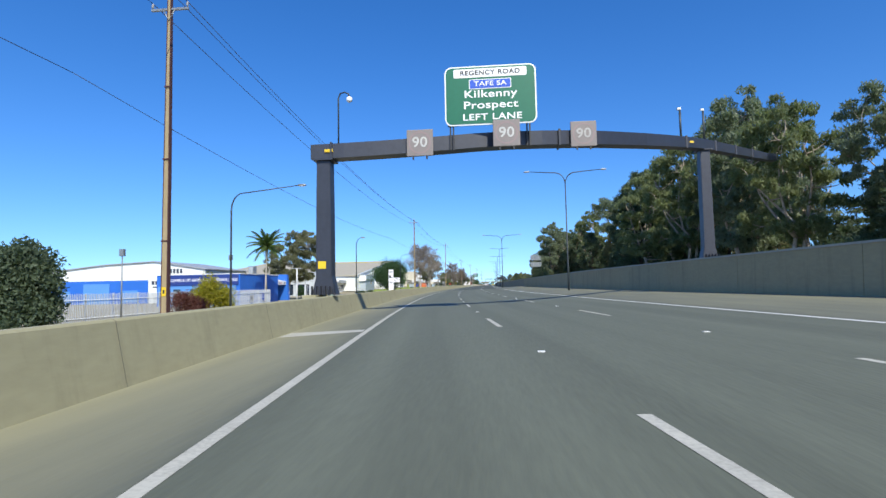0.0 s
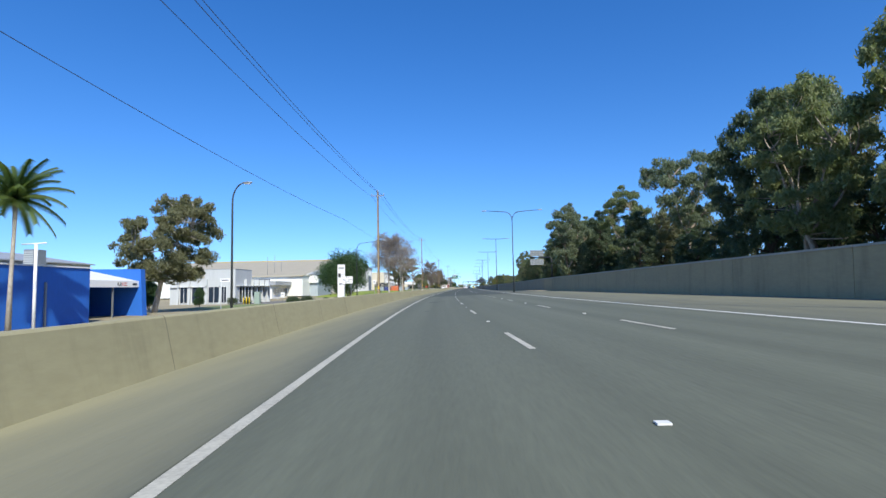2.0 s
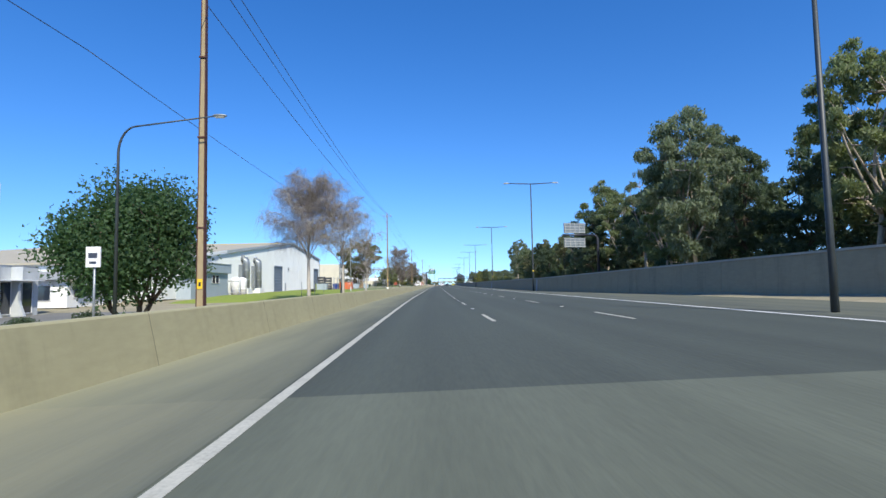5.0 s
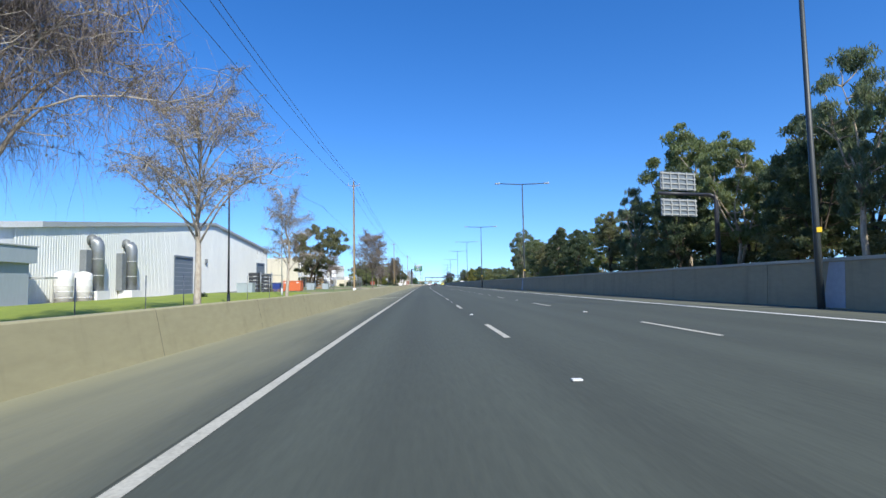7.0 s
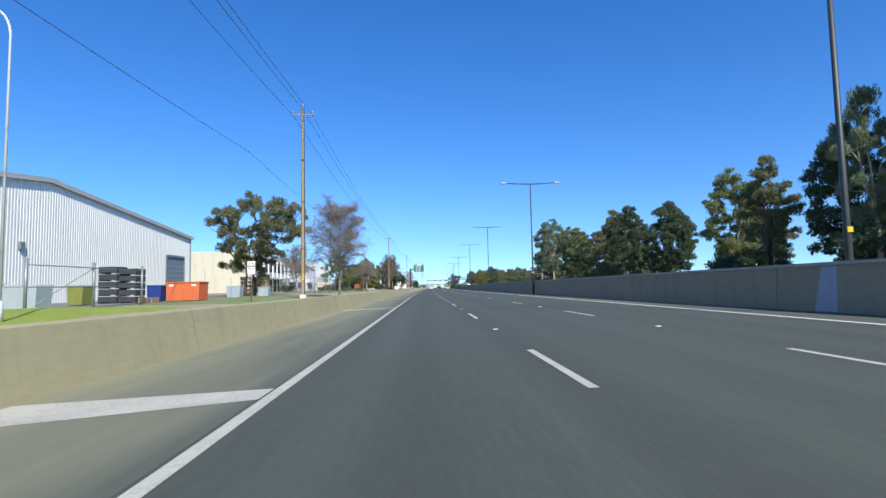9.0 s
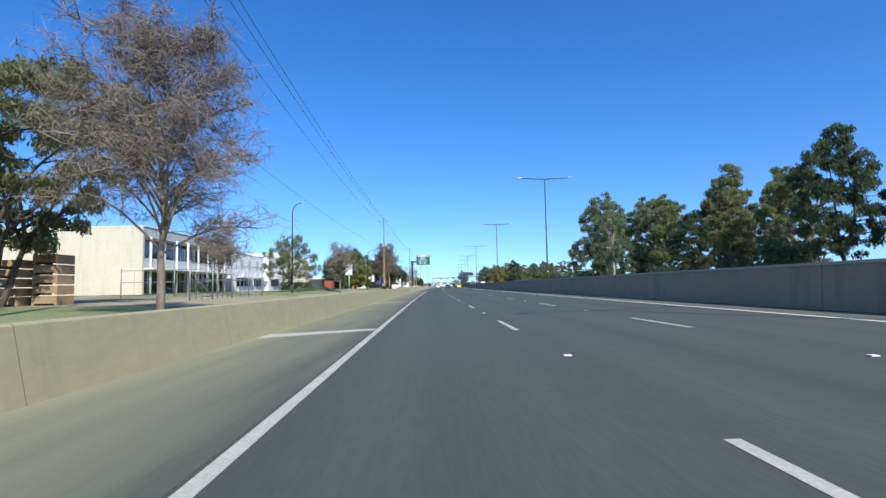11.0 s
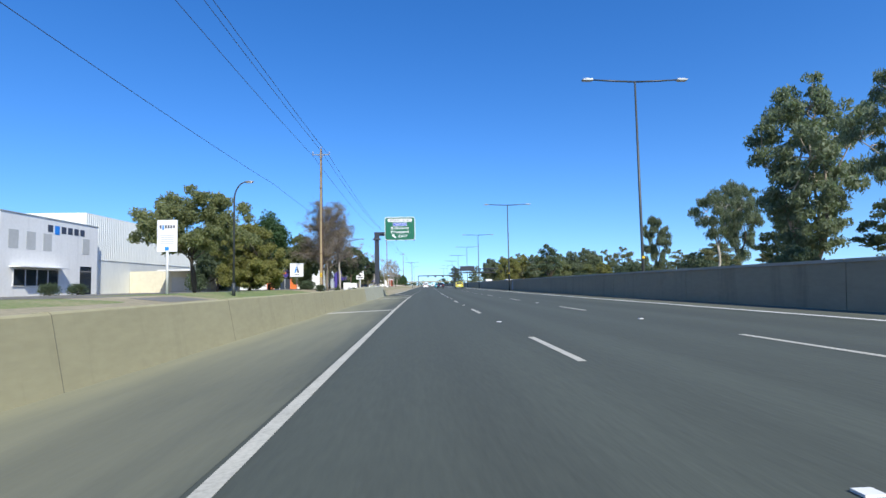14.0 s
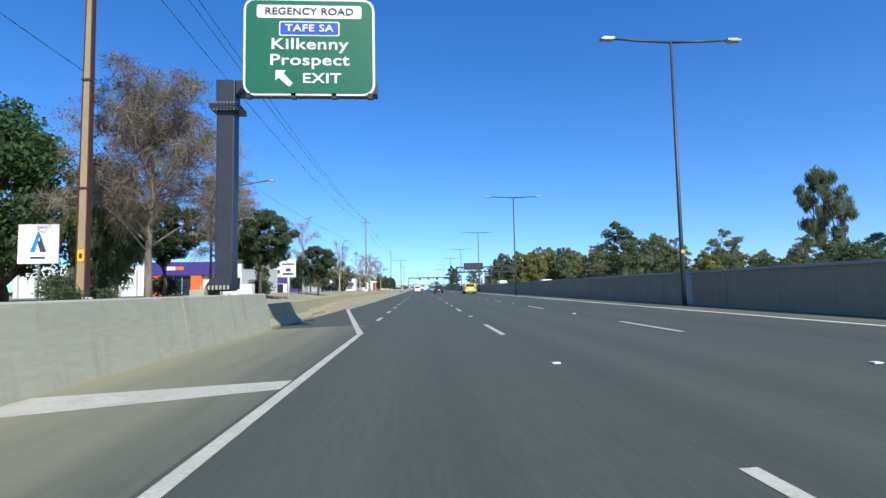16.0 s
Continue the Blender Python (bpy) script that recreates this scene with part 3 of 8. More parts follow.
# ---- ground and road ----
def build_ground():
    offs = [-1500, -700, -300, -120, -70, -40, -25, -18, -13, -8.5, -4, -2, 3, 8, 11.2, 12.6, 13.2, 14.2, 17, 17.9, 19.3, 22, 24, 28, 30, 34, 38, 45, 70, 120, 300, 700, 1500]
    ys = [-160, -120, -80] + list(range(-50, 500, 10)) + [520, 560, 620, 700, 850, 1100, 1600, 2600]
    verts, faces = [], []
    k = len(offs)
    for y in ys:
        x = left_line(y)
        for o in offs:
            verts.append((x + o, y, ground_z(o, y)))
    for i in range(len(ys) - 1):
        for j in range(k - 1):
            a = i * k + j
            faces.append((a, a + 1, a + k + 1, a + k))
    return tagged(data_part("ground", verts, faces, "dirt"), "bare dusty soil with thin dry grass beside the motorway", "ground", kind="structure")


build_ground()


def build_road():
    """Two stretches of asphalt, the older one paler, with a shoulder strip."""
    def strip(name, y0, y1, mat, label):
        prof = lambda y: (-3.25, step(RIGHT_WALL, y) - 0.02)
        n = int((y1 - y0) / 5)
        verts, faces, across = [], [], []
        for i in range(n + 1):
            y = y0 + (y1 - y0) * i / n
            x = left_line(y)
            a, b = prof(y)
            for q in range(7):
                o = a + (b - a) * q / 6
                verts.append((x + o, y, road_z(o)))
                across.append(o)
        for i in range(n):
            for q in range(6):
                c = i * 7 + q
                faces.append((c, c + 1, c + 8, c + 7))
        ob = data_part(name, verts, faces, mat)
        att = ob.data.attributes.new("across", "FLOAT", "POINT")
        att.data.foreach_set("value", across)
        return tagged(ob, label, "road", kind="structure")
    strip("road_1", -160, 105, "asphalt_old", "worn pale brown-grey asphalt of a three-lane motorway")
    strip("road_2", 105, 1600, "asphalt_new", "newer dark grey asphalt of a three-lane motorway")


build_road()


def build_shoulder():
    """The shoulders, with dust that thickens towards the foot of the barriers."""
    left = [(-3.24, 0.95), (-2.95, 0.85), (-2.5, 0.66), (-1.8, 0.52), (-1.1, 0.40), (-0.55, 0.22), (-0.12, 0.0)]
    right = [(0.0, 0.0), (0.12, 0.14), (0.35, 0.22), (0.6, 0.30), (0.85, 0.42), (1.0, 0.6)]
    runs = ((-60, 105, "shoulder_old", left, 1.0), (105, 348, "shoulder_new", left, 0.82), (-60, 105, "shoulder_old", right, 1.0), (105, 640, "shoulder_new", right, 0.45))
    for k, (y0, y1, mat, cols, much) in enumerate(runs):
        ys = np.arange(y0, y1 + 0.1, 1.5)
        verts, faces, dust = [], [], []
        for y in ys:
            x = left_line(y)
            w = 0.12 * noise.noise(Vector((y * 0.08, k * 7.0, 0)))
            far = step(RIGHT_WALL, y) - 0.03
            for o, d in cols:
                o = 10.5 + (far - 10.5) * o if cols is right else o * (step(LEFT_WALL, y) - 0.02) / -3.24
                verts.append((x + o, y, road_z(o) + 0.003))
                dust.append(d * much + w * (d > 0.05))
        n = len(cols)
        for i in range(len(ys) - 1):
            for q in range(n - 1):
                a = i * n + q
                faces.append((a, a + 1, a + n + 1, a + n))
        ob = data_part("shoulder_%d" % (k + 1), verts, faces, mat)
        att = ob.data.attributes.new("dust", "FLOAT", "POINT")
        att.data.foreach_set("value", dust)
        tagged(ob, "asphalt shoulder with sandy dust along the barrier", "road shoulder", kind="structure")


build_shoulder()


# ---- lane markings ----
def ribbon(name, o0, o1, y0, y1, mat, parent, z=0.004, slant=0.0):
    n = max(1, int((y1 - y0) / 4))
    verts, faces = [], []
    for i in range(n + 1):
        y = y0 + (y1 - y0) * i / n
        x = left_line(y)
        for o in (o0, o1):
            verts.append((x + o, y + (slant * (o - o1)), road_z(o) + z))
    for i in range(n):
        faces.append((2 * i, 2 * i + 1, 2 * i + 3, 2 * i + 2))
    return data_part(name, verts, faces, mat, parent)


def build_markings():
    top = tagged(new("road_markings"), "white painted lane lines worn by traffic", "road markings", kind="structure")
    ribbon("edge_line", -0.072, 0.072, -60, 344.5, "line", top)
    ribbon("edge_line", 10.31, 10.47, -60, 900, "line_white", top)
    # the taper into the exit lane
    ye = [(344.5, 0.0), (364, -3.0), (480, -3.2), (800, -3.2)]
    v, f = [], []
    for i in range(61):
        y = 344.5 + (i * 0.65 if i < 31 else 20.15 + (i - 31) * 14)
        o = step(ye, y)
        for w in (-0.09, 0.09):
            v.append((left_line(y) + o + w, y, road_z(o) + 0.005))
    f = [(2 * i, 2 * i + 1, 2 * i + 3, 2 * i + 2) for i in range(60)]
    data_part("exit_edge_line", v, f, "line", top)
    for i in range(24):
        ribbon("exit_dash", -0.08, 0.08, 350 + i * 6, 352 + i * 6, "line", top)
    for off, first in ((3.4, -47.1), (6.85, -44.7)):
        for i in range(14):
            y = first + i * 12
            if y + 3.2 < 105:
                ribbon("lane_dash", off - 0.058, off + 0.058, y, y + 3.2, "line", top)
    for off, first in ((3.4, 114.3), (6.85, 113.0)):
        for i in range(48):
            y = first + i * 12
            ribbon("lane_dash", off - 0.058, off + 0.058, y, y + 3.3, "line", top)
    for y in (13.2, 186.8, 211.6, 236.4, 262, 287, 312.3, 337.2):
        w = step(LEFT_WALL, y) + 0.08
        v = [(left_line(y + q) + o, y + q, road_z(o) + 0.006) for o, q in ((w, -1.05), (-0.1, -0.2), (-0.1, 0.4), (w, 0.15))]
        data_part("shoulder_bar", v, [(0, 1, 2, 3)], "line", top)
    # raised reflectors between the dashes
    for off, first, n in ((3.4, -40, 13), (6.85, -38, 13), (3.4, 121.8, 40), (6.85, 120.5, 40)):
        for i in range(n):
            y = first + i * 12
            if 100 < y < 118:
                continue
            ob = bm_box((-0.055, -0.045, 0, 0.055, 0.045, 0.016))
            if i == 0:
                me = bpy.data.meshes.new("reflector")
                ob.to_mesh(me)
                me.materials.append(M["rrpm"])
            ob.free()
            r = new("reflector", me)
            r.parent = top
            r.location = (left_line(y) + off, y, road_z(off) + 0.003)


build_markings()


def build_road_patches():
    for off, y, w, d in ((1.4, 64.8, 0.13, 0.22), (1.55, 79.5, 0.5, 0.9), (2.1, 82.0, 0.35, 0.5)):
        rng = random.Random(int(y))
        n = 14
        pts = [(left_line(y) + off + w * (0.75 + 0.35 * rng.random()) * math.cos(2 * math.pi * i / n), y + d * (0.75 + 0.35 * rng.random()) * math.sin(2 * math.pi * i / n)) for i in range(n)]
        me = data_part("road_patch", [(a, b, road_z(a - left_line(b)) + 0.004) for a, b in pts], [tuple(range(n))], "tar")
        tagged(me, "small dark tar repair in the asphalt", "road patch", kind="structure")


build_road_patches()


# ---- barrier walls ----
def build_left_wall():
    top = tagged(new("barrier_wall_1"), "dusty tan concrete safety barrier along the shoulder", "barrier", kind="structure")
    y = -60.0
    push = lambda q: step(LEFT_WALL, q) + 3.22
    while y < 325:
        h = float(np.interp(y, [0, 60, 180, 240, 300, 324], [0.86, 0.86, 0.88, 0.92, 1.0, 1.06]))
        prof = [(-3.22, -0.1), (-3.22, 0.0), (-3.40, h - 0.03), (-3.43, h), (-3.64, h), (-3.67, h - 0.03), (-3.74, 0.0), (-3.74, -0.1)]
        sweep("panel", prof, y + 0.005, y + 6.0 - 0.005, 3.0, "concrete_tan", top, shift=push)
        inner = [(-3.218, -0.1), (-3.218, 0.0), (-3.398, h - 0.028), (-3.429, h + 0.002), (-3.641, h + 0.002), (-3.672, h - 0.028), (-3.742, 0.0), (-3.742, -0.1)]
        sweep("joint_filler", inner, y + 5.995, y + 6.005, 3.0, "joint", top, shift=push)
        y += 6.0
    while y < 345:
        h = 1.06 + 0.11 * min(1, (y - 324) / 9)
        prof = [(-3.22, -0.1), (-3.22, 0.0), (-3.42, h - 0.03), (-3.45, h), (-3.98, h), (-4.01, h - 0.03), (-4.05, 0.0), (-4.05, -0.1)]
        sweep("panel", prof, y + 0.012, y + 6.0 - 0.012, 3.0, "concrete_grey", top, shift=push)
        y += 6.0
    far = tagged(new("barrier_wall_2"), "low tan concrete barrier behind the exit lane", "barrier", kind="structure")
    y = 348.3
    while y < 620:
        off = -3.35 - min(3.25, (y - 348) / 10)
        prof = [(off, -0.1), (off, 0.06), (off - 0.16, 0.3), (off - 0.24, 0.78), (off - 0.26, 0.8), (off - 0.46, 0.8), (off - 0.48, 0.78), (off - 0.52, -0.1)]
        sweep("panel", prof, y + 0.012, y + 7 - 0.012, 3.5, "concrete_tan", far)
        y += 7


build_left_wall()


def build_right_wall():
    top = tagged(new("barrier_wall_3"), "tall shaded grey concrete wall with a pale coping in the median", "barrier", kind="structure")
    H = [(-200, 1.95), (60, 1.9), (110, 1.75), (150, 1.22), (220, 1.18), (330, 1.22), (1600, 1.2)]
    y = -60.0
    while y < 640:
        d = 8.0
        verts, faces, cv = [], [], []
        n = 4
        prof = [(0, -0.1), (0.0, 0.0), (0.06, 1.0), (0.34, 1.0), (0.42, -0.1)]
        for i in range(n + 1):
            yy = y + 0.012 + (d - 0.024) * i / n
            o = step(RIGHT_WALL, yy)
            h = step(H, yy)
            x, z = left_line(yy) + o, road_z(o)
            verts += [(x + a, yy, z + (b * h if b > 0 else b)) for a, b in prof]
            cv += [(x + a, yy, z + h + b) for a, b in ((0.02, 0.004), (0.02, 0.09), (0.38, 0.09), (0.38, 0.004))]
        def skin(k):
            fs = []
            for i in range(n):
                for j in range(k):
                    a, b = i * k + j, i * k + (j + 1) % k
                    fs.append((a, a + k, b + k, b))
            return fs + [tuple(range(k)), tuple(n * k + j for j in range(k))[::-1]]
        data_part("panel", verts, skin(5), "concrete_warm" if y < 110 else "concrete_dark", top)
        data_part("coping", cv, skin(4), "coping", top)
        y += d
    return H


RIGHT_H = build_right_wall()


def build_wall_patches():
    """Pale repainted strips on the median wall at the lamps."""
    for y in (153.5, 194.2, 350.4):
        o = step(RIGHT_WALL, y)
        x, z, h = left_line(y) + o, road_z(o), step(RIGHT_H, y)
        bm = bm_prism([(x - 0.004, z + 0.02), (x + 0.058, z + h - 0.02), (x + 0.09, z + h - 0.02), (x + 0.03, z + 0.02)], y - 0.45, y + 0.45)
        tagged(part("trim", bm, "patch"), "pale grey painted strip on the median wall", "paint strip", kind="structure")


build_wall_patches()


def right_top(y):
    o = step(RIGHT_WALL, y)
    return left_line(y) + o, road_z(o) + step(RIGHT_H, y) + 0.09


# ---- overhead gantry ----
def panel_sign(parent_name, w, h, lines, m, label, group=""):
    """A green direction sign: plate, white border, words. Local x right, z up, facing -y."""
    sg = thing(parent_name, m, label, "road sign", group)
    part("border", rounded_plate(w, h, 0.28, 0.06), "signwhite", sg, "white rounded border")
    part("plate", rounded_plate(w - 0.11, h - 0.11, 0.23, 0.02, -0.016), "green_sign", sg, "green reflective face")
    for kind, txt, size, x, z, wide in lines:
        if kind == "white":
            pw = w * 0.80
            part("name_panel", rounded_plate(pw, size * 1.35, 0.06, 0.012, -0.026), "signwhite", sg, "white name panel").location.z = z
            letters("words", txt, size, pose(x, -0.034, z, 90, 0, 0), "black", sg, wide)
        elif kind == "blue":
            part("blue_border", rounded_plate(w * 0.46, size * 1.5, 0.05, 0.01, -0.026), "signwhite", sg).location.z = z
            part("blue_panel", rounded_plate(w * 0.46 - 0.06, size * 1.5 - 0.06, 0.04, 0.012, -0.034), "blue_sign", sg, "blue panel").location.z = z
            letters("words", txt, size, pose(x, -0.044, z, 90, 0, 0), "signwhite", sg, wide)
        elif kind == "arrow":
            s = size
            pts = [(-0.5, 0.5), (0.12, 0.5), (-0.05, 0.33), (0.5, -0.28), (0.28, -0.5), (-0.33, 0.05), (-0.5, -0.12)]
            part("arrow", bm_prism([(x + a * s, z + b * s) for a, b in pts], -0.03, -0.018), "signwhite", sg, "white arrow")
        else:
            letters("words", txt, size, pose(x, -0.024, z, 90, 0, 0), "signwhite", sg, wide)
    return sg


def build_gantry():
    g = thing("overhead_gantry", Matrix.Identity(4), "dark blue-grey steel gantry spanning the motorway on box columns", "gantry")
    # the beam's line in plan and height, from the left column over the right one
    BX = [1.85, 6.0, 9.0, 12.8, 16.8, 21.3, 34.0]
    BY = [20.6, 21.1, 21.5, 22.7, 26.4, 32.3, 49.0]
    BZ = [6.32, 6.55, 6.80, 7.03, 7.75, 8.98, 11.6]

    def beam_y(x):
        return sum(float(np.interp(x + q, BX, BY)) for q in (-1.2, -0.4, 0.4, 1.2)) / 4

    def beam_z(x):
        return sum(float(np.interp(x + q, BX, BZ)) for q in (-1.2, -0.4, 0.4, 1.2)) / 4
    xl, xr, xe = 1.43, 20.9, 34.0
    # left column with a flared foot
    for xc, z0 in ((xl + 0.42, 0.80), (xr + 0.75, 2.3)):
        yc, zt = beam_y(xc), beam_z(xc)
        bm = bmesh.new()
        rings = []
        for z, a in ((z0, 0.50), (z0 + 0.3, 0.42), (z0 + 0.75, 0.32), (3.7, 0.30), (zt + 0.02, 0.28)):
            rings.append([bm.verts.new((xc + sx * a, yc + sy * 0.3, z)) for sx, sy in ((-1, -1), (1, -1), (1, 1), (-1, 1))])
        for r, q in zip(rings, rings[1:]):
            for k in range(4):
                bm.faces.new((r[k], r[(k + 1) % 4], q[(k + 1) % 4], q[k]))
        bm.faces.new(rings[0][::-1])
        bm.faces.new(rings[-1])
        bmesh.ops.bevel(bm, geom=[e for e in bm.edges if abs(e.verts[0].co.z - e.verts[1].co.z) > 0.1], offset=0.03, segments=2, affect="EDGES")
        part("column", bm, "gantry", g)
        part("cap_flange", bm_box((xc - 0.42, yc - 0.42, zt - 0.07, xc + 0.42, yc + 0.42, zt)), "gantry", g)
        part("plinth", bm_box((xc - (0.75 if z0 < 1 else 0.2), yc - 0.7, -0.4, xc + (-0.2 if z0 < 1 else 0.8), yc + 0.7, z0), bevel=0.02), "concrete_tan" if z0 < 1 else "concrete_dark", g, "concrete plinth under the column")
        for q in range(6):
            part("stiffener", bm_box((xc - 0.45 + q * 0.18 - 0.012, yc - 0.48, z0, xc - 0.45 + q * 0.18 + 0.012, yc - 0.3, z0 + 0.35)), "gantry", g)
    n = 24
    v, f = [], []
    for i in range(n + 1):
        x = xl - 0.08 + (xe - xl) * i / n
        y, z = beam_y(x), beam_z(x)
        v += [(x, y - 0.35, z), (x, y + 0.35, z), (x, y + 0.35, z + 0.60), (x, y - 0.35, z + 0.60)]
    for i in range(n):
        for k in range(4):
            a, b = 4 * i + k, 4 * i + (k + 1) % 4
            f.append((a, a + 4, b + 4, b))
    f += [(0, 1, 2, 3), (4 * n + 3, 4 * n + 2, 4 * n + 1, 4 * n)]
    data_part("beam", v, f, "gantry", g)
    for x in (2.2, 11.6, 19.6, 23.0, 26.0, 29.0):
        y, z = beam_y(x), beam_z(x)
        part("splice_flange", bm_box((x - 0.04, y - 0.42, z - 0.05, x + 0.04, y + 0.42, z + 0.65)), "gantry", g)
    for x in (2.1, 20.0):
        y, z = beam_y(x), beam_z(x)
        part("clearance_plate", bm_box((x - 0.17, y - 0.40, z + 0.25, x + 0.17, y - 0.352, z + 0.36)), "yellow", g, "small yellow height plate")
    part("warning_plate", bm_box((xl + 0.2, beam_y(xl + 0.42) - 0.325, 1.85, xl + 0.52, beam_y(xl + 0.42) - 0.304, 2.15)), "yellow", g, "yellow warning plate on the column")
    for x in (7.1, 10.25):
        y, z = beam_y(x), beam_z(x)
        part("sign_bracket", bm_box((x - 0.07, y - 0.44, z - 0.06, x - 0.01, y - 0.36, z + 1.35), (x + 0.05, y - 0.44, z - 0.06, x + 0.11, y - 0.36, z + 1.35), (x - 0.14, y - 0.42, z + 0.95, x + 0.2, y - 0.3, z + 1.2)), "black", g)
    # camera masts on the beam
    for x, h in ((2.40, 2.25), (19.3, 1.6), (21.9, 1.9)):
        y, z = beam_y(x), beam_z(x) + 0.60
        if h > 2:
            pts = [(x, y, z), (x, y, z + h - 0.25), (x + 0.08, y, z + h - 0.05), (x + 0.25, y, z + h), (x + 0.42, y, z + h - 0.06), (x + 0.47, y, z + h - 0.2)]
            tube("camera_mast", pts, 0.035, "lamp_post", g)
            bm = bmesh.new()
            bmesh.ops.create_uvsphere(bm, u_segments=12, v_segments=8, radius=0.13)
            bmesh.ops.translate(bm, vec=(x + 0.47, y, z + h - 0.32), verts=bm.verts[:])
            part("dome_camera", bm, "signwhite", g, "white dome camera", smooth=True)
        else:
            tube("camera_mast", [(x, y, z), (x, y, z + h)], 0.06, "lamp_post", g)
            part("aerial_box", bm_box((x - 0.14, y - 0.08, z + h, x + 0.05, y + 0.08, z + h + 0.12), bevel=0.01), "signwhite", g)
    lines = [("white", "REGENCY ROAD", 0.27, 0, 0.93, 1.15), ("blue", "TAFE SA", 0.27, 0, 0.46, 1.28),
             ("txt", "Kilkenny", 0.43, 0, 0.04, 1.36), ("txt", "Prospect", 0.43, 0, -0.42, 1.36), ("txt", "LEFT LANE", 0.37, 0.06, -0.92, 1.3)]
    panel_sign("direction_sign", 3.72, 2.46, lines, pose(8.72, 20.74, 8.80), "green road direction sign with white words above the gantry beam")
    # square speed boards
    for k, (x, txt, vis) in enumerate(((5.82, "90", 1), (9.33, "90", 1), (12.62, "90", 0))):
        z = beam_z(x) + 0.32
        front = 20.56 if k == 1 else beam_y(x - 0.54) - 0.5
        b = thing("speed_sign", pose(x, front, z), "grey electronic speed board showing a washed-out 90", "speed sign", "speed boards on the gantry")
        part("housing", bm_box((-0.54, 0.0, -0.53, 0.54, 0.10, 0.56), bevel=0.03), "vms", b)
        bm = bmesh.new()
        bmesh.ops.create_circle(bm, segments=40, radius=0.46)
        ring = bmesh.ops.extrude_edge_only(bm, edges=bm.edges[:])
        for q in [e for e in ring["geom"] if isinstance(e, bmesh.types.BMVert)]:
            q.co *= 0.86
        for q in bm.verts:
            q.co = Vector((q.co.x, -0.006, q.co.y + 0.02))
        part("ring", bm, "vms_grey", b, "faint round border")
        letters("digits", txt, 0.58, pose(0, -0.008, 0.02, 90, 0, 0), "vms_digit" if vis else "vms_faint", b, 1.05, 0.003)
        for q in (-0.28, 0.28):
            part("bracket", bm_box((q - 0.03, 0.02, -0.66, q + 0.03, 0.1, -0.52)), "black", b)
            part("arm", bm_box((q - 0.03, 0.101, -0.40, q + 0.03, beam_y(x + q) - 0.352 - front, -0.30)), "black", b)


build_gantry()


def build_exit_sign():
    x, y = -4.92, 345.5
    c = thing("sign_column", pose(x, y, 0), "thick dark steel column carrying an exit sign", "sign post")
    part("column", bm_box((-0.24, -0.23, 1.12, 0.24, 0.23, 6.20), bevel=0.03), "gantry", c)
    part("flange", bm_box((-0.40, -0.38, 6.16, 0.40, 0.38, 6.22)), "gantry", c)
    part("flange", bm_box((-0.40, -0.38, 6.24, 0.40, 0.38, 6.30)), "gantry", c)
    for i in range(9):
        part("flange_bolt", bm_box((-0.36 + i * 0.09 - 0.015, -0.365, 6.11, -0.36 + i * 0.09 + 0.015, -0.33, 6.35)), "galv", c)
    part("head", bm_box((-0.26, -0.25, 6.30, 0.26, 0.25, 7.02), bevel=0.03), "gantry", c)
    part("arm", bm_box((0.262, -0.2, 6.62, 4.2, 0.2, 7.02), bevel=0.02), "gantry", c)
    part("bracket", bm_box((1.1, -1.88, 6.7, 1.3, -0.18, 6.9), (3.3, -1.88, 6.7, 3.5, -0.18, 6.9)), "gantry", c)
    part("base_plate", bm_box((-0.75, -0.6, -0.1, -0.36, 0.6, 1.17), bevel=0.02), "concrete_grey", c, "concrete footing behind the barrier")
    part("foot", bm_prism([(-0.46, 1.172), (0.24, 1.172), (0.24, 1.2), (0.26, 1.5), (-0.26, 1.5), (-0.46, 1.2)], -0.4, 0.4), "gantry", c, "flared steel foot")
    for i in range(8):
        part("anchor_bolt", bm_box((-0.5 + i * 0.1 - 0.02, -0.47, 1.17, -0.5 + i * 0.1 + 0.02, -0.42, 1.28)), "coping", c)
    lines = [("white", "REGENCY ROAD", 0.25, 0, 0.90, 1.12), ("blue", "TAFE SA", 0.25, 0, 0.46, 1.25),
             ("txt", "Kilkenny", 0.40, 0, 0.05, 1.3), ("txt", "Prospect", 0.40, 0, -0.36, 1.3), ("txt", "EXIT", 0.36, 0.30, -0.83, 1.25), ("arrow", "", 0.42, -0.62, -0.83, 1)]
    sg = panel_sign("direction_sign", 3.25, 2.5, lines, pose(-2.30, 343.6, 7.20), "green exit direction sign with a white arrow on a column")
    for xx in (-1.5, -0.4, 0.6, 1.5):
        part("clamp", bm_box((xx - 0.06, 0.0, -1.32, xx + 0.06, 0.12, -1.19)), "black", sg)


build_exit_sign()


# ---- power poles and wires ----
POLE_TOPS = [17.4, 17.9, 17.0, 18.9, 16.8, 17.4, 17.4, 17.4]
POLES = [(-2.0, -85), (-8.3, 25.6), (-9.7, 123.6), (-12.0, 233.5), (-12.0, 351.0), (-10.5, 462), (-8, 570), (-5, 680)]


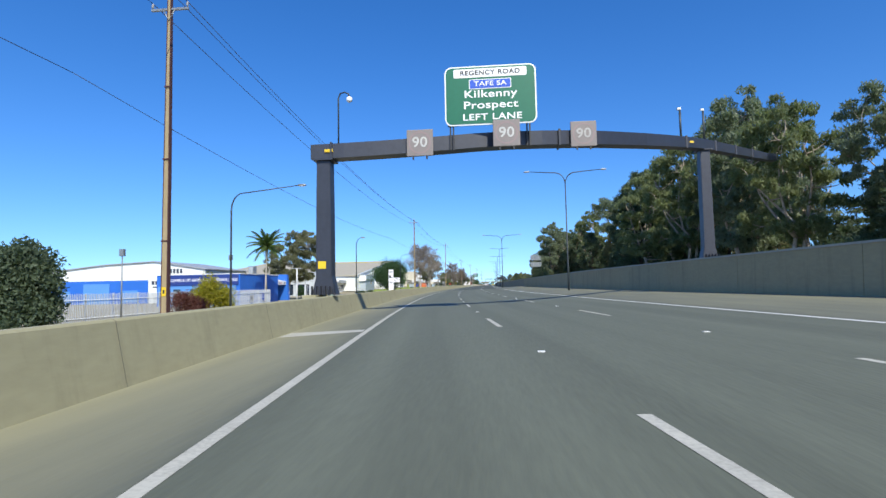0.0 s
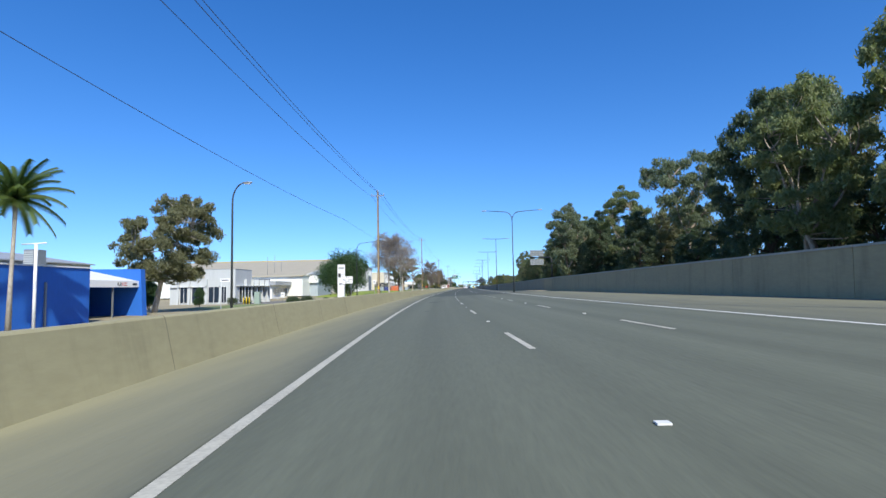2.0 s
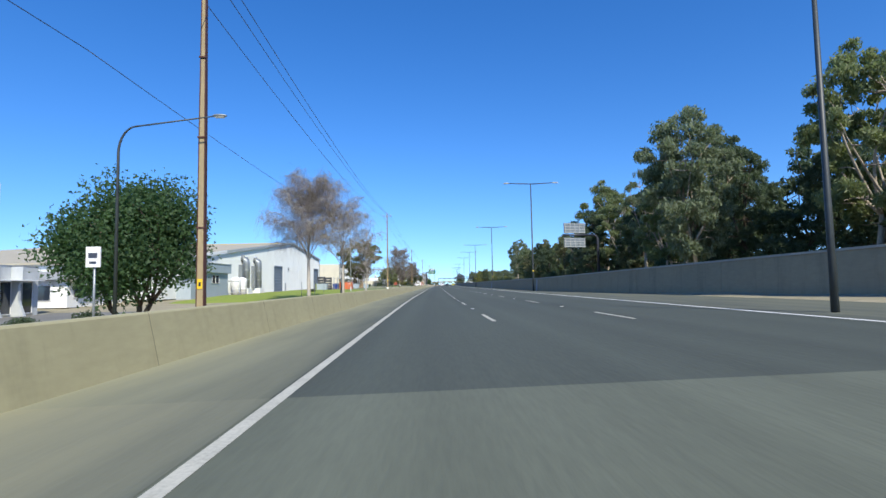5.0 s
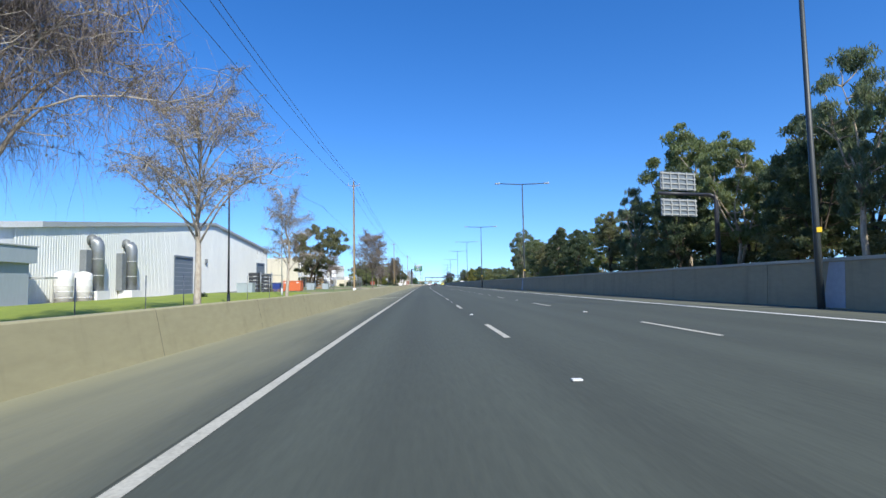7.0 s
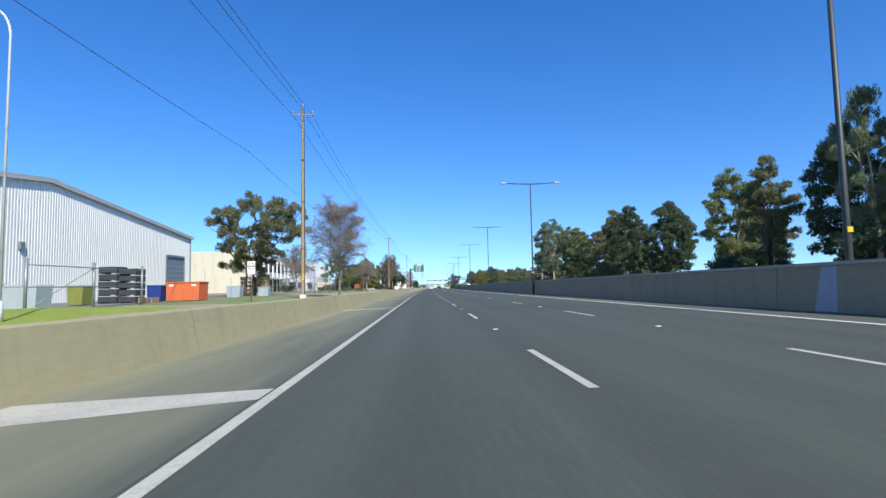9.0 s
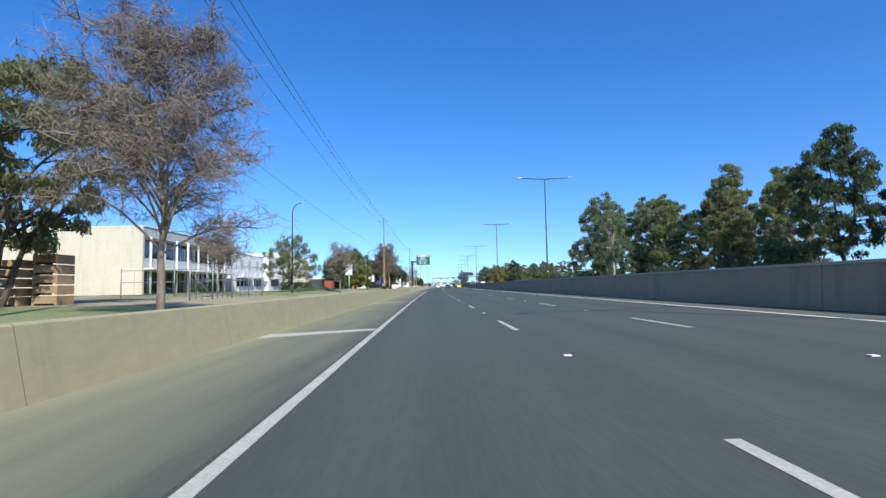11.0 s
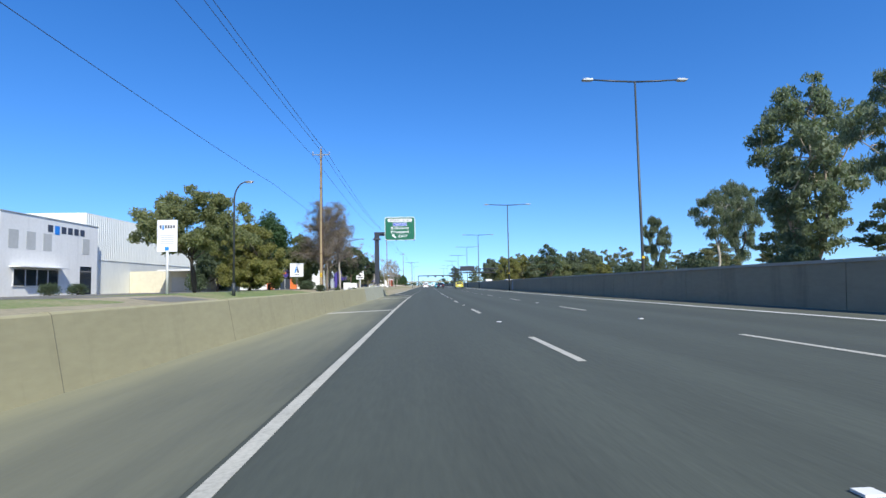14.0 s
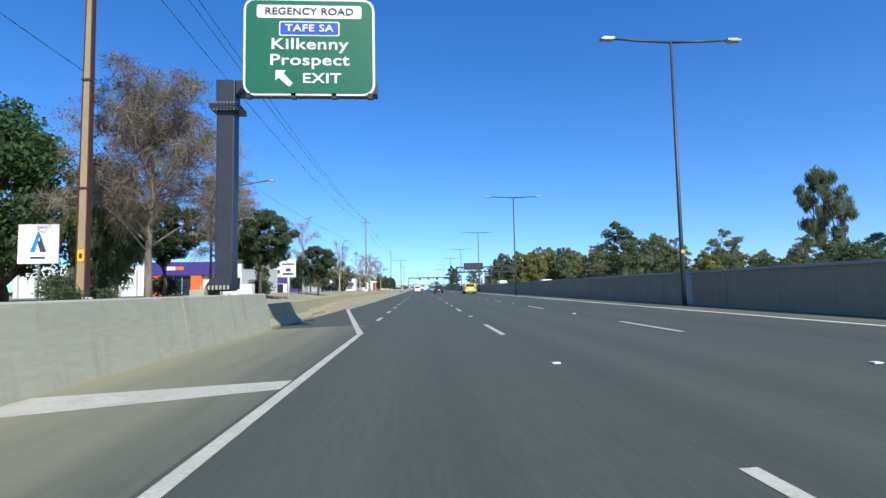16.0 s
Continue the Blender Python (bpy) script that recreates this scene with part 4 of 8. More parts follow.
def build_power_poles():
    h = 17.4
    proto = None
    for (x, y), tall in zip(POLES[1:], POLE_TOPS[1:]):
        m = pose(x, y, lgz(x, y), 0, 0, 0) @ Matrix.Diagonal((1, 1, tall / h, 1))
        if proto:
            copy_thing(proto, m)
            continue
        p = thing("power_pole", m, "tall concrete and rusty steel power pole with a short crossarm", "power pole", "power poles along the road")
        proto = p
        prof = [(0, 0.155, 0.13), (h * 0.5, 0.12, 0.11), (h, 0.07, 0.08)]
        bm = bmesh.new()
        rings = [[bm.verts.new((sx * a, sy * b, z)) for sx, sy in ((-1, -1), (1, -1), (1, 1), (-1, 1))] for z, a, b in prof]
        for r, q in zip(rings, rings[1:]):
            for k in range(4):
                bm.faces.new((r[k], r[(k + 1) % 4], q[(k + 1) % 4], q[k]))
        bm.faces.new(rings[0][::-1])
        bm.faces.new(rings[-1])
        part("concrete_core", bm, "pole_concrete", p)
        for s in (-1, 1):
            bm = bmesh.new()
            rings = []
            for z, a, b in prof:
                rings.append([bm.verts.new((s * (a + dx), sy * (b + 0.012), z)) for dx, sy in ((-0.012, -1), (0.036, -1), (0.036, 1), (-0.012, 1))])
            for r, q in zip(rings, rings[1:]):
                for k in range(4):
                    bm.faces.new((r[k], r[(k + 1) % 4], q[(k + 1) % 4], q[k]))
            bm.faces.new(rings[-1])
            bmesh.ops.recalc_face_normals(bm, faces=bm.faces[:])
            part("steel_channel", bm, "pole_steel", p, "rusty red steel channel")
        for z in (4.5, 8.7, 12.5):
            a = float(np.interp(z, [0, h * 0.5, h], [0.155, 0.12, 0.07]))
            part("bolt_strap", bm_box((-a - 0.07, -0.16, z, a + 0.07, -0.125, z + 0.07)), "pole_steel", p)
        part("footing", bm_box((-0.26, -0.24, -0.1, 0.26, 0.24, 0.42), bevel=0.03), "white", p, "whitewashed concrete footing")
        part("marker_tag", bm_box((-0.12, -0.152, 1.75, 0.12, -0.142, 2.2)), "yellow", p, "yellow reflective tag")
        part("tag_mark", bm_box((-0.05, -0.157, 1.88, 0.05, -0.153, 2.06)), "black", p)
        part("crossarm", bm_box((-1.05, -0.06, h - 0.75, 1.05, 0.06, h - 0.63), bevel=0.01), "galv", p, "grey steel crossarm")
        for xx in (-0.98, 0.0, 0.98):
            z0 = h - 0.63 if xx else h
            tube("insulator", [(xx, 0, z0), (xx, 0, z0 + 0.08), (xx, 0, z0 + 0.1), (xx, 0, z0 + 0.2), (xx, 0, z0 + 0.22), (xx, 0, z0 + 0.32)], [0.03, 0.03, 0.075, 0.06, 0.075, 0.03], "insulator", p)
        for xx in (-0.35, 0.35):
            tube("brace", [(xx, -0.07, h - 0.7), (0.0, -0.1, h - 1.35)], 0.025, "galv", p, sides=6)
    lines = tagged(new("power_lines"), "thin dark overhead wires sagging between power poles", "power lines")
    for (xa, ya), (xb, yb), ta, tb in zip(POLES, POLES[1:], POLE_TOPS, POLE_TOPS[1:]):
        za, zb = lgz(xa, ya) + ta - h, lgz(xb, yb) + tb - h
        for dx, top, sag in ((-0.98, h - 0.32, 1.5), (0.0, h + 0.3, 1.4), (0.98, h - 0.32, 1.5), (-5.5, 13.5, 1.1)):
            pts = []
            for i in range(25):
                s = i / 24
                pts.append((xa + (xb - xa) * s + dx, ya + (yb - ya) * s, za + (zb - za) * s + top - 4 * sag * s * (1 - s)))
            tube("wire", pts, 0.021, "wire", lines, sides=5)


build_power_poles()


# ---- street lamps ----
def build_lamps():
    # single-arm lamps on the verge; two of them have long arms
    h = 8.6
    proto = {}
    for x, y, reach, h in ((-9.1, 34.0, 4.7, 7.75), (-10.5, 72.6, 1.2, 8.15), (-13.0, 122.6, 4.2, 8.5), (-13.6, 178.6, 1.2, 9.3), (-16.0, 201.5, 1.2, 12.6), (-14.9, 277.5, 1.2, 9.3), (-12.5, 322.3, 1.0, 8.25), (-11.9, 363.4, 3.2, 7.6), (-12, 428, 1.2, 9.3), (-11, 480, 1.2, 9.3)):
        m = pose(x, y, lgz(x, y))
        if (reach, h) in proto:
            copy_thing(proto[reach, h], m)
            continue
        pale = h > 12
        paint = "lamp_pale" if pale else "lamp_post"
        if pale:
            m = m @ pose(0, 0, 0, 0, 0, 180)
        p = proto[reach, h] = thing("street_lamp", m, ("tall pale grey yard lamp with a curved arm" if pale else "slim dark steel street lamp with a %s curved arm" % ("long" if reach > 2 else "short")), "street lamp", "verge street lamps")
        g = lgz(x, y)
        h = h - g
        pts = [(0, 0, 0), (0, 0, h - 1.3)]
        rad = [0.06, 0.045] if pale else [0.085, 0.06]
        for k in range(1, 8):
            a = radians(k * 11.5)
            pts.append((0.8 - 0.8 * math.cos(a), 0, h - 1.3 + 1.2 * math.sin(a)))
            rad.append(0.055 - 0.002 * k)
        if reach > 2:
            pts.append((reach, 0, h + 0.3))
            rad.append(0.03)
        ex, ez = pts[-1][0], pts[-1][2]
        tube("post", pts, rad, paint, p)
        tube("base_collar", [(0, 0, 0), (0, 0, 0.9)], [0.12, 0.11], paint, p)
        v, f = tube_data([(ex - 0.05, 0, ez), (ex + 0.08, 0, ez + 0.03), (ex + 0.3, 0, ez + 0.05), (ex + 0.55, 0, ez + 0.03), (ex + 0.62, 0, ez + 0.01)], [0.05, 0.12, 0.14, 0.09, 0.02], 10)
        head = data_part("lamp_head", [(a, b, ez + (c - ez) * 0.55) for a, b, c in v], f, "galv", p, "pale grey lamp head", True)
        part("lens", bm_box((ex + 0.1, -0.09, ez - 0.07, ex + 0.5, 0.09, ez - 0.045), bevel=0.01), "lamp_glass", head)
    # double-arm lamps behind the median wall; the first three have curved arms
    for y, zt, x in [(53.3, 12.4, 16.2), (112.2, 11.5, 10.8), (153.5, 11.4, 10.85), (193.5, 11.2, 10.7), (229.8, 10.7, 10.2), (273.9, 11.6, 11.2), (314, 11.7, 11.2), (350, 10.6, 10.5), (382, 10.0, 10.6), (421, 10.6, 12.2), (460, 10.6, 13), (500, 10.6, 13.6), (550, 10.6, 14.4), (600, 10.6, 15), (507, 10.6, -2.6), (560, 10.6, -2.2)]:
        curved = y < 120
        p = thing("street_lamp", pose(x, y, 0), "tall dark median lamp with two " + ("curved arms" if curved else "straight level arms"), "street lamp", "median street lamps")
        z0 = road_z(x - left_line(y)) - 0.05
        tube("post", [(0, 0, z0), (0, 0, z0 + 2.5), (0, 0, zt - (1.3 if curved else 0))], [0.095, 0.08, 0.05], "lamp_post", p)
        if 120 < y < 360:
            part("tag_plate", bm_box((-0.07, -0.105, 2.25, 0.07, -0.088, 2.38)), "yellow", p, "small yellow number plate on the post")
        for s in (-1, 1):
            if curved:
                pts = [(0, 0, zt - 1.35)]
                for q in range(1, 7):
                    a = radians(q * 15)
                    pts.append((s * 1.0 * (1 - math.cos(a)), 0, zt - 1.35 + 1.2 * math.sin(a)))
                pts.append((s * 3.6, 0, zt + 0.05))
                ex, ez = s * 3.6, zt + 0.05
            else:
                pts = [(0, 0, zt - 0.05), (s * 1.3, 0, zt), (s * 2.3, 0, zt + 0.06)]
                ex, ez = s * 2.3, zt + 0.06
            tube("arm", pts, [0.05] * (len(pts) - 1) + [0.035], "lamp_post", p)
            part("lamp_head", bm_prism([(ex - s * 0.05, ez - 0.03), (ex + s * 0.12, ez - 0.07), (ex + s * 0.5, ez - 0.06), (ex + s * 0.56, ez + 0.0), (ex + s * 0.35, ez + 0.06), (ex, ez + 0.05)], -0.13, 0.13, 0.015), "galv", p, "pale grey lamp head")


build_lamps()


# ---- trees ----
def leaf_mesh(rng, centres, radii, count, length, width, droop, flat=0.75):
    """Verts and faces of small leaf blades scattered through clumps."""
    vs = []
    for c, r in zip(centres, radii):
        n = int(count * (r / radii.mean()) ** 2)
        d = rng.normal(size=(n, 3))
        d /= np.linalg.norm(d, axis=1)[:, None]
        p = c + d * (r * (rng.uniform(0.05, 1.0, n) ** 0.5 + 0.1 * np.minimum(np.abs(rng.normal(size=n)), 1.5) ** 2))[:, None] * np.array([1, 1, flat])
        p[:, 2] -= droop * 0.25 * r * rng.uniform(0, 1, n) ** 2
        a = rng.normal(size=(n, 3))
        a[:, 2] -= droop
        a /= np.linalg.norm(a, axis=1)[:, None]
        b = np.cross(a, rng.normal(size=(n, 3)))
        b /= np.linalg.norm(b, axis=1)[:, None]
        s = rng.uniform(0.6, 1.3, n)[:, None]
        a, b = a * s * length / 2, b * s * width
        vs.append(np.stack([p - a, p + b, p + a - b * 0.35], 1).reshape(-1, 3))
    v = np.concatenate(vs)
    f = np.arange(len(v)).reshape(-1, 3)
    return v.tolist(), f.tolist()


def limb_points(rng, a, b, bend, n=5):
    a, b = np.array(a, float), np.array(b, float)
    side = rng.normal(size=3) * bend * np.linalg.norm(b - a)
    return [tuple(a + (b - a) * (i / n) + side * math.sin(math.pi * i / n)) for i in range(n + 1)]


def leafy_tree(name, seed, height, spread, low, clumps, leaves, bark, leaf, label, category="tree", group="", lean=0.0, length=0.42, width=0.14, droop=1.1, clump_r=0.22, stems=1, shape=1.0, flat=0.75, lobes=0, belly=0.6, sides=5):
    """Tapered trunk and limbs with a crown of leaf clumps. low: height of the crown's foot as a share."""
    rng = np.random.default_rng(seed)
    t = thing(name, Matrix.Identity(4), label, category, group)
    v, f = [], []
    r0 = 0.016 * height + 0.05
    cz, ch = height * (1 + low) / 2, height * (1 - low) / 2
    cs, rr = [], []
    heads = []
    for q in range(lobes):
        # lobes wind up round the axis; the crown is widest at its belly
        u = (q + 0.5) / lobes
        a = q * 2.4 + rng.uniform(-0.5, 0.5)
        w = math.sin(math.pi * min(1, max(0.0, (u / belly * 0.5 if u < belly else 0.5 + 0.5 * (u - belly) / (1 - belly))))) ** 0.6
        k = spread * 0.68 * w * rng.uniform(0.6, 1.05)
        hr = spread * rng.uniform(0.30, 0.46)
        heads.append((math.cos(a) * k, math.sin(a) * k, height * low + hr * 0.6 + (height * (1 - low) - hr * 1.35) * u, hr))
    for i in range(clumps):
        d = rng.normal(size=3)
        d /= np.linalg.norm(d)
        if lobes:
            hx, hy, hz, hr = heads[i % lobes]
            k = rng.uniform(0.45, 1.0)
            z = hz + d[2] * hr * k * 0.85
            px, py = hx + d[0] * hr * k, hy + d[1] * hr * k
        else:
            k = rng.uniform(0.3, 1.0) ** 0.5 * (1 - clump_r)
            z = cz + d[2] * ch * k * (1.25 if low < 0.05 and d[2] < 0 else 1.0)
            wide = 1.0 - 0.3 * shape * max(0, d[2])
            if low < 0.05 and d[2] < 0:
                wide = 0.95 / max(0.45, math.sqrt(1 - d[2] ** 2))
            px, py = d[0] * spread * k * wide, d[1] * spread * k * wide
        cs.append((px + lean * z / height, py, max(z, height * low * 0.8)))
        rr.append(spread * clump_r * rng.uniform(0.6, 1.2))
    cs, rr = np.array(cs), np.array(rr)
    cs[:, 2] = np.minimum(cs[:, 2], height - rr * flat)
    mains = []
    for s in range(stems):
        ox = rng.normal() * 0.25 * (stems > 1)
        oy = rng.normal() * 0.25 * (stems > 1)
        fork = height * (low * 0.75 + 0.06) * rng.uniform(0.85, 1.1)
        tip = (lean * 0.5 + ox * 2.5, oy * 2.5, fork)
        pts = limb_points(rng, (ox * 0.3, oy * 0.3, -0.15), tip, 0.04)
        tube_data(pts, [r0 * (1 - 0.35 * i / 5) for i in range(6)], 9, v, f)
        mains.append(tip)
    nodes = []
    nl = 4 if stems == 1 else 3
    for tip in mains:
        for q in range(nl):
            a = 2 * math.pi * (q + rng.uniform(0, 0.6)) / nl
            end = (tip[0] + math.cos(a) * spread * 0.38, tip[1] + math.sin(a) * spread * 0.38, tip[2] + (height - tip[2]) * rng.uniform(0.4, 0.68))
            pts = limb_points(rng, tip, end, 0.1)
            tube_data(pts, [r0 * 0.55 * (1 - 0.6 * i / 5) for i in range(6)], 7, v, f)
            nodes += pts[2:]
    nn = np.array(nodes)
    for c in cs:
        j = int(np.argmin(np.linalg.norm(nn - c, axis=1)))
        pts = limb_points(rng, nodes[j], c, 0.1, 3)
        tube_data(pts, [r0 * 0.2, r0 * 0.15, r0 * 0.1, r0 * 0.05], sides, v, f)
    data_part("trunk", v, f, bark, t, smooth=True)
    lv, lf = leaf_mesh(rng, cs, rr, leaves, length, width, droop, flat)
    data_part("crown", lv, lf, leaf, t)
    return t


def gum(name, seed, height, spread, low, heads, head_r, leaf, label, group="", bark="bark_gum", profile=((0, 0.55), (0.45, 1.0), (0.8, 0.8), (1.0, 0.25)),
        lean=0.0, droop=1.4, subs=4, leaves=72, length=0.42, width=0.115, flat=0.95, stems=1, thick=1.0, category="tree", sides=4, apart=0.6, limbs=4):
    """A gum tree: a pale trunk that forks into long limbs, and separate leaf heads at their ends with gaps between. low: height of the crown's foot as a share."""
    rng = np.random.default_rng(seed)
    t = thing(name, Matrix.Identity(4), label, category, group)
    us, ws = [p[0] for p in profile], [p[1] for p in profile]
    cs, rr = [], []
    for _ in range(heads * 40):
        if len(cs) == heads:
            break
        u = rng.uniform(0, 1)
        a, k = rng.uniform(0, 2 * math.pi), math.sqrt(rng.uniform(0.08, 1.0))
        r = head_r * rng.uniform(0.65, 1.25)
        w = max(0.1, spread * float(np.interp(u, us, ws)) - r * 0.7)
        z = height * low + (height * (1 - low) - r * (0.6 + flat)) * u + r * 0.6
        p = np.array((math.cos(a) * k * w + lean * (z / height) ** 1.4, math.sin(a) * k * w, z))
        if all(np.linalg.norm(p - q) > apart * (r + s) for q, s in zip(cs, rr)):
            cs.append(p)
            rr.append(r)
    cs, rr = np.array(cs), np.array(rr)
    v, f = [], []
    r0 = (0.014 * height + 0.05) * thick
    nodes = []
    for s in range(stems):
        side = rng.normal(size=2) * 0.35 * (stems > 1)
        fork = height * (low * 0.8 + 0.1) * rng.uniform(0.8, 1.15)
        tip = np.array((lean * (fork / height) ** 1.2 + side[0] * 2.2, side[1] * 2.2, fork))
        pts = limb_points(rng, (side[0] * 0.5, side[1] * 0.5, -0.2), tip, 0.06)
        tube_data(pts, [r0 * (1 - 0.32 * i / 5) / (1 + 0.35 * (stems > 1)) for i in range(6)], 9, v, f)
        nodes += pts[4:]
        for q in range(limbs):
            a = 2 * math.pi * (q + rng.uniform(0, 0.7)) / limbs
            near = sorted(range(len(cs)), key=lambda i: -(cs[i][0] - tip[0]) * math.cos(a) - (cs[i][1] - tip[1]) * math.sin(a) - 0.55 * cs[i][2] * rng.uniform(0.5, 1.2))
            end = cs[near[0]] - np.array((0, 0, rr[near[0]] * 0.3))
            pts = limb_points(rng, tip, tip + (end - tip) * 0.82, 0.06, 7)
            tube_data(pts, [r0 * 0.5 * (1 - 0.8 * i / 7) for i in range(8)], 7, v, f)
            nodes += pts[1:]
    nn = np.array(nodes)
    for c, r in zip(cs, rr):
        d = np.linalg.norm(nn - c, axis=1) + 2.5 * np.maximum(0, nn[:, 2] - c[2] + 0.2)
        j = int(np.argmin(d))
        pts = limb_points(rng, nodes[j], c - np.array((0, 0, r * 0.25)), 0.14, 4)
        tube_data(pts, [r0 * q for q in (0.24, 0.18, 0.13, 0.09, 0.04)], sides, v, f)
    data_part("trunk", v, f, bark, t, smooth=True)
    mid, rad = [], []
    for c, r in zip(cs, rr):
        for q in range(subs):
            d = rng.normal(size=3)
            d /= np.linalg.norm(d)
            d[2] = abs(d[2]) * 0.8 - 0.25
            mid.append(c + d * r * rng.uniform(0.35, 0.75))
            rad.append(r * rng.uniform(0.4, 0.66))
    lv, lf = leaf_mesh(rng, np.array(mid), np.array(rad), leaves, length, width, droop, flat)
    data_part("crown", lv, lf, leaf, t)
    return t


def bare_tree(name, seed, height, spread, low, limbs, twigs, bark, label, group="", weep=0.6, leaf=None, leaves=0, rise_by=1.0, thick=1.0):
    """A winter tree: trunk, forked limbs and a haze of hanging twigs."""
    rng = np.random.default_rng(seed)
    t = thing(name, Matrix.Identity(4), label, "tree", group)
    v, f = [], []
    r0 = (0.013 * height + 0.06) * thick
    trunk = [(rng.normal() * 0.12 * i / 6, rng.normal() * 0.12 * i / 6, -0.15 + (height * 0.86 + 0.15) * i / 8) for i in range(9)]
    tube_data(trunk, [r0 * (1 - 0.88 * (i / 8) ** 0.9) for i in range(9)], 9, v, f)
    ends = []
    for q in range(limbs):
        s = low + (0.92 - low) * (q + rng.uniform(0, 0.8)) / limbs
        k = s * 8 / 0.86 * 0.86
        i = min(7, int(k))
        a = Vector(trunk[i]).lerp(Vector(trunk[i + 1]), min(1, k - i))
        ang = q * 2.4 + rng.uniform(-0.4, 0.4)
        reach = spread * (0.85 - 0.5 * (s - low) / (1 - low)) * rng.uniform(0.65, 1.0)
        rise = height * rng.uniform(0.12, 0.26) * rise_by
        b = a + Vector((math.cos(ang) * reach, math.sin(ang) * reach, rise))
        pts = limb_points(rng, a, b, 0.07, 6)
        pts = [(p[0], p[1], p[2] + reach * (0.16 + 0.16 * weep) * math.sin(math.pi * j / 6) - 0.22 * weep * reach * (j / 6) ** 2) for j, p in enumerate(pts)]
        lr = r0 * 0.27 * (1.15 - s)
        tube_data(pts, [lr * (1 - 0.8 * j / 6) + 0.012 for j in range(7)], 6, v, f)
        for j in range(2, 7):
            for _ in range(3):
                d = Vector((rng.normal(), rng.normal(), rng.normal() * 0.5 + 0.35)).normalized() * reach * rng.uniform(0.18, 0.42)
                p = Vector(pts[j])
                sp = limb_points(rng, p, p + d, 0.14, 3)
                tube_data(sp, [0.024, 0.018, 0.013, 0.008], 4, v, f)
                ends += sp[1:]
                for k2 in range(3):
                    e = Vector((rng.normal(), rng.normal(), rng.normal() * 0.6 + 0.3 - 0.5 * weep)).normalized() * reach * rng.uniform(0.12, 0.26)
                    o = Vector(sp[1 + k2 % 3])
                    fine = limb_points(rng, o, o + e, 0.16, 3)
                    tube_data(fine, [0.012, 0.01, 0.008, 0.005], 3, v, f)
                    ends += fine[1:]
    data_part("trunk", v, f, bark, t, smooth=True)
    ends = np.array(ends)
    pick = ends[rng.integers(0, len(ends), twigs)] + rng.normal(size=(twigs, 3)) * 0.05
    d = rng.normal(size=(twigs, 3)) * np.array([1, 1, 0.8]) + np.array([0, 0, 0.25])
    d /= np.linalg.norm(d, axis=1)[:, None]
    ln = (rng.uniform(0.35, 1.0, twigs) * (1.0 + 4.5 * max(0.0, weep - 0.45) * rng.uniform(0.1, 1.5, twigs)))[:, None]
    side = np.cross(d, rng.normal(size=(twigs, 3)))
    side *= 0.0085 / np.linalg.norm(side, axis=1)[:, None]
    q = pick.copy()
    rows = []
    for i in range(5):
        w = side * (1 - 0.19 * i)
        rows += [q - w, q + w]
        d = d + np.array([0, 0, -weep * 0.8]) + rng.normal(size=(twigs, 3)) * 0.2
        d /= np.linalg.norm(d, axis=1)[:, None]
        q = q + d * ln / 4
    tv = np.stack(rows, 1).reshape(-1, 3).tolist()
    tf = [(10 * n + 2 * i, 10 * n + 2 * i + 1, 10 * n + 2 * i + 3, 10 * n + 2 * i + 2) for n in range(twigs) for i in range(4)]
    data_part("foliage", tv, tf, "twig", t)["kind"] = "stuff"
    if leaf:
        c = pick[rng.integers(0, len(pick), leaves)]
        lv, lf = leaf_mesh(rng, c, np.full(leaves, 0.3), 3, 0.11, 0.045, 0.7)
        data_part("crown", lv, lf, leaf, t)
    return t


def plant(proto, spots, wide=0.0, slim=1.0):
    """Puts proto at the first spot and copies at the rest: (x, y, size, turn)."""
    first = None
    for i, (x, y, s, turn) in enumerate(spots):
        w = max(s, wide) * slim
        m = pose(x, y, lgz(x, y) - 0.05, 0, 0, turn) @ Matrix.Diagonal((w, w, s, 1))
        if i == 0:
            first = m
        else:
            copy_thing(proto, m)
    proto.matrix_world = first


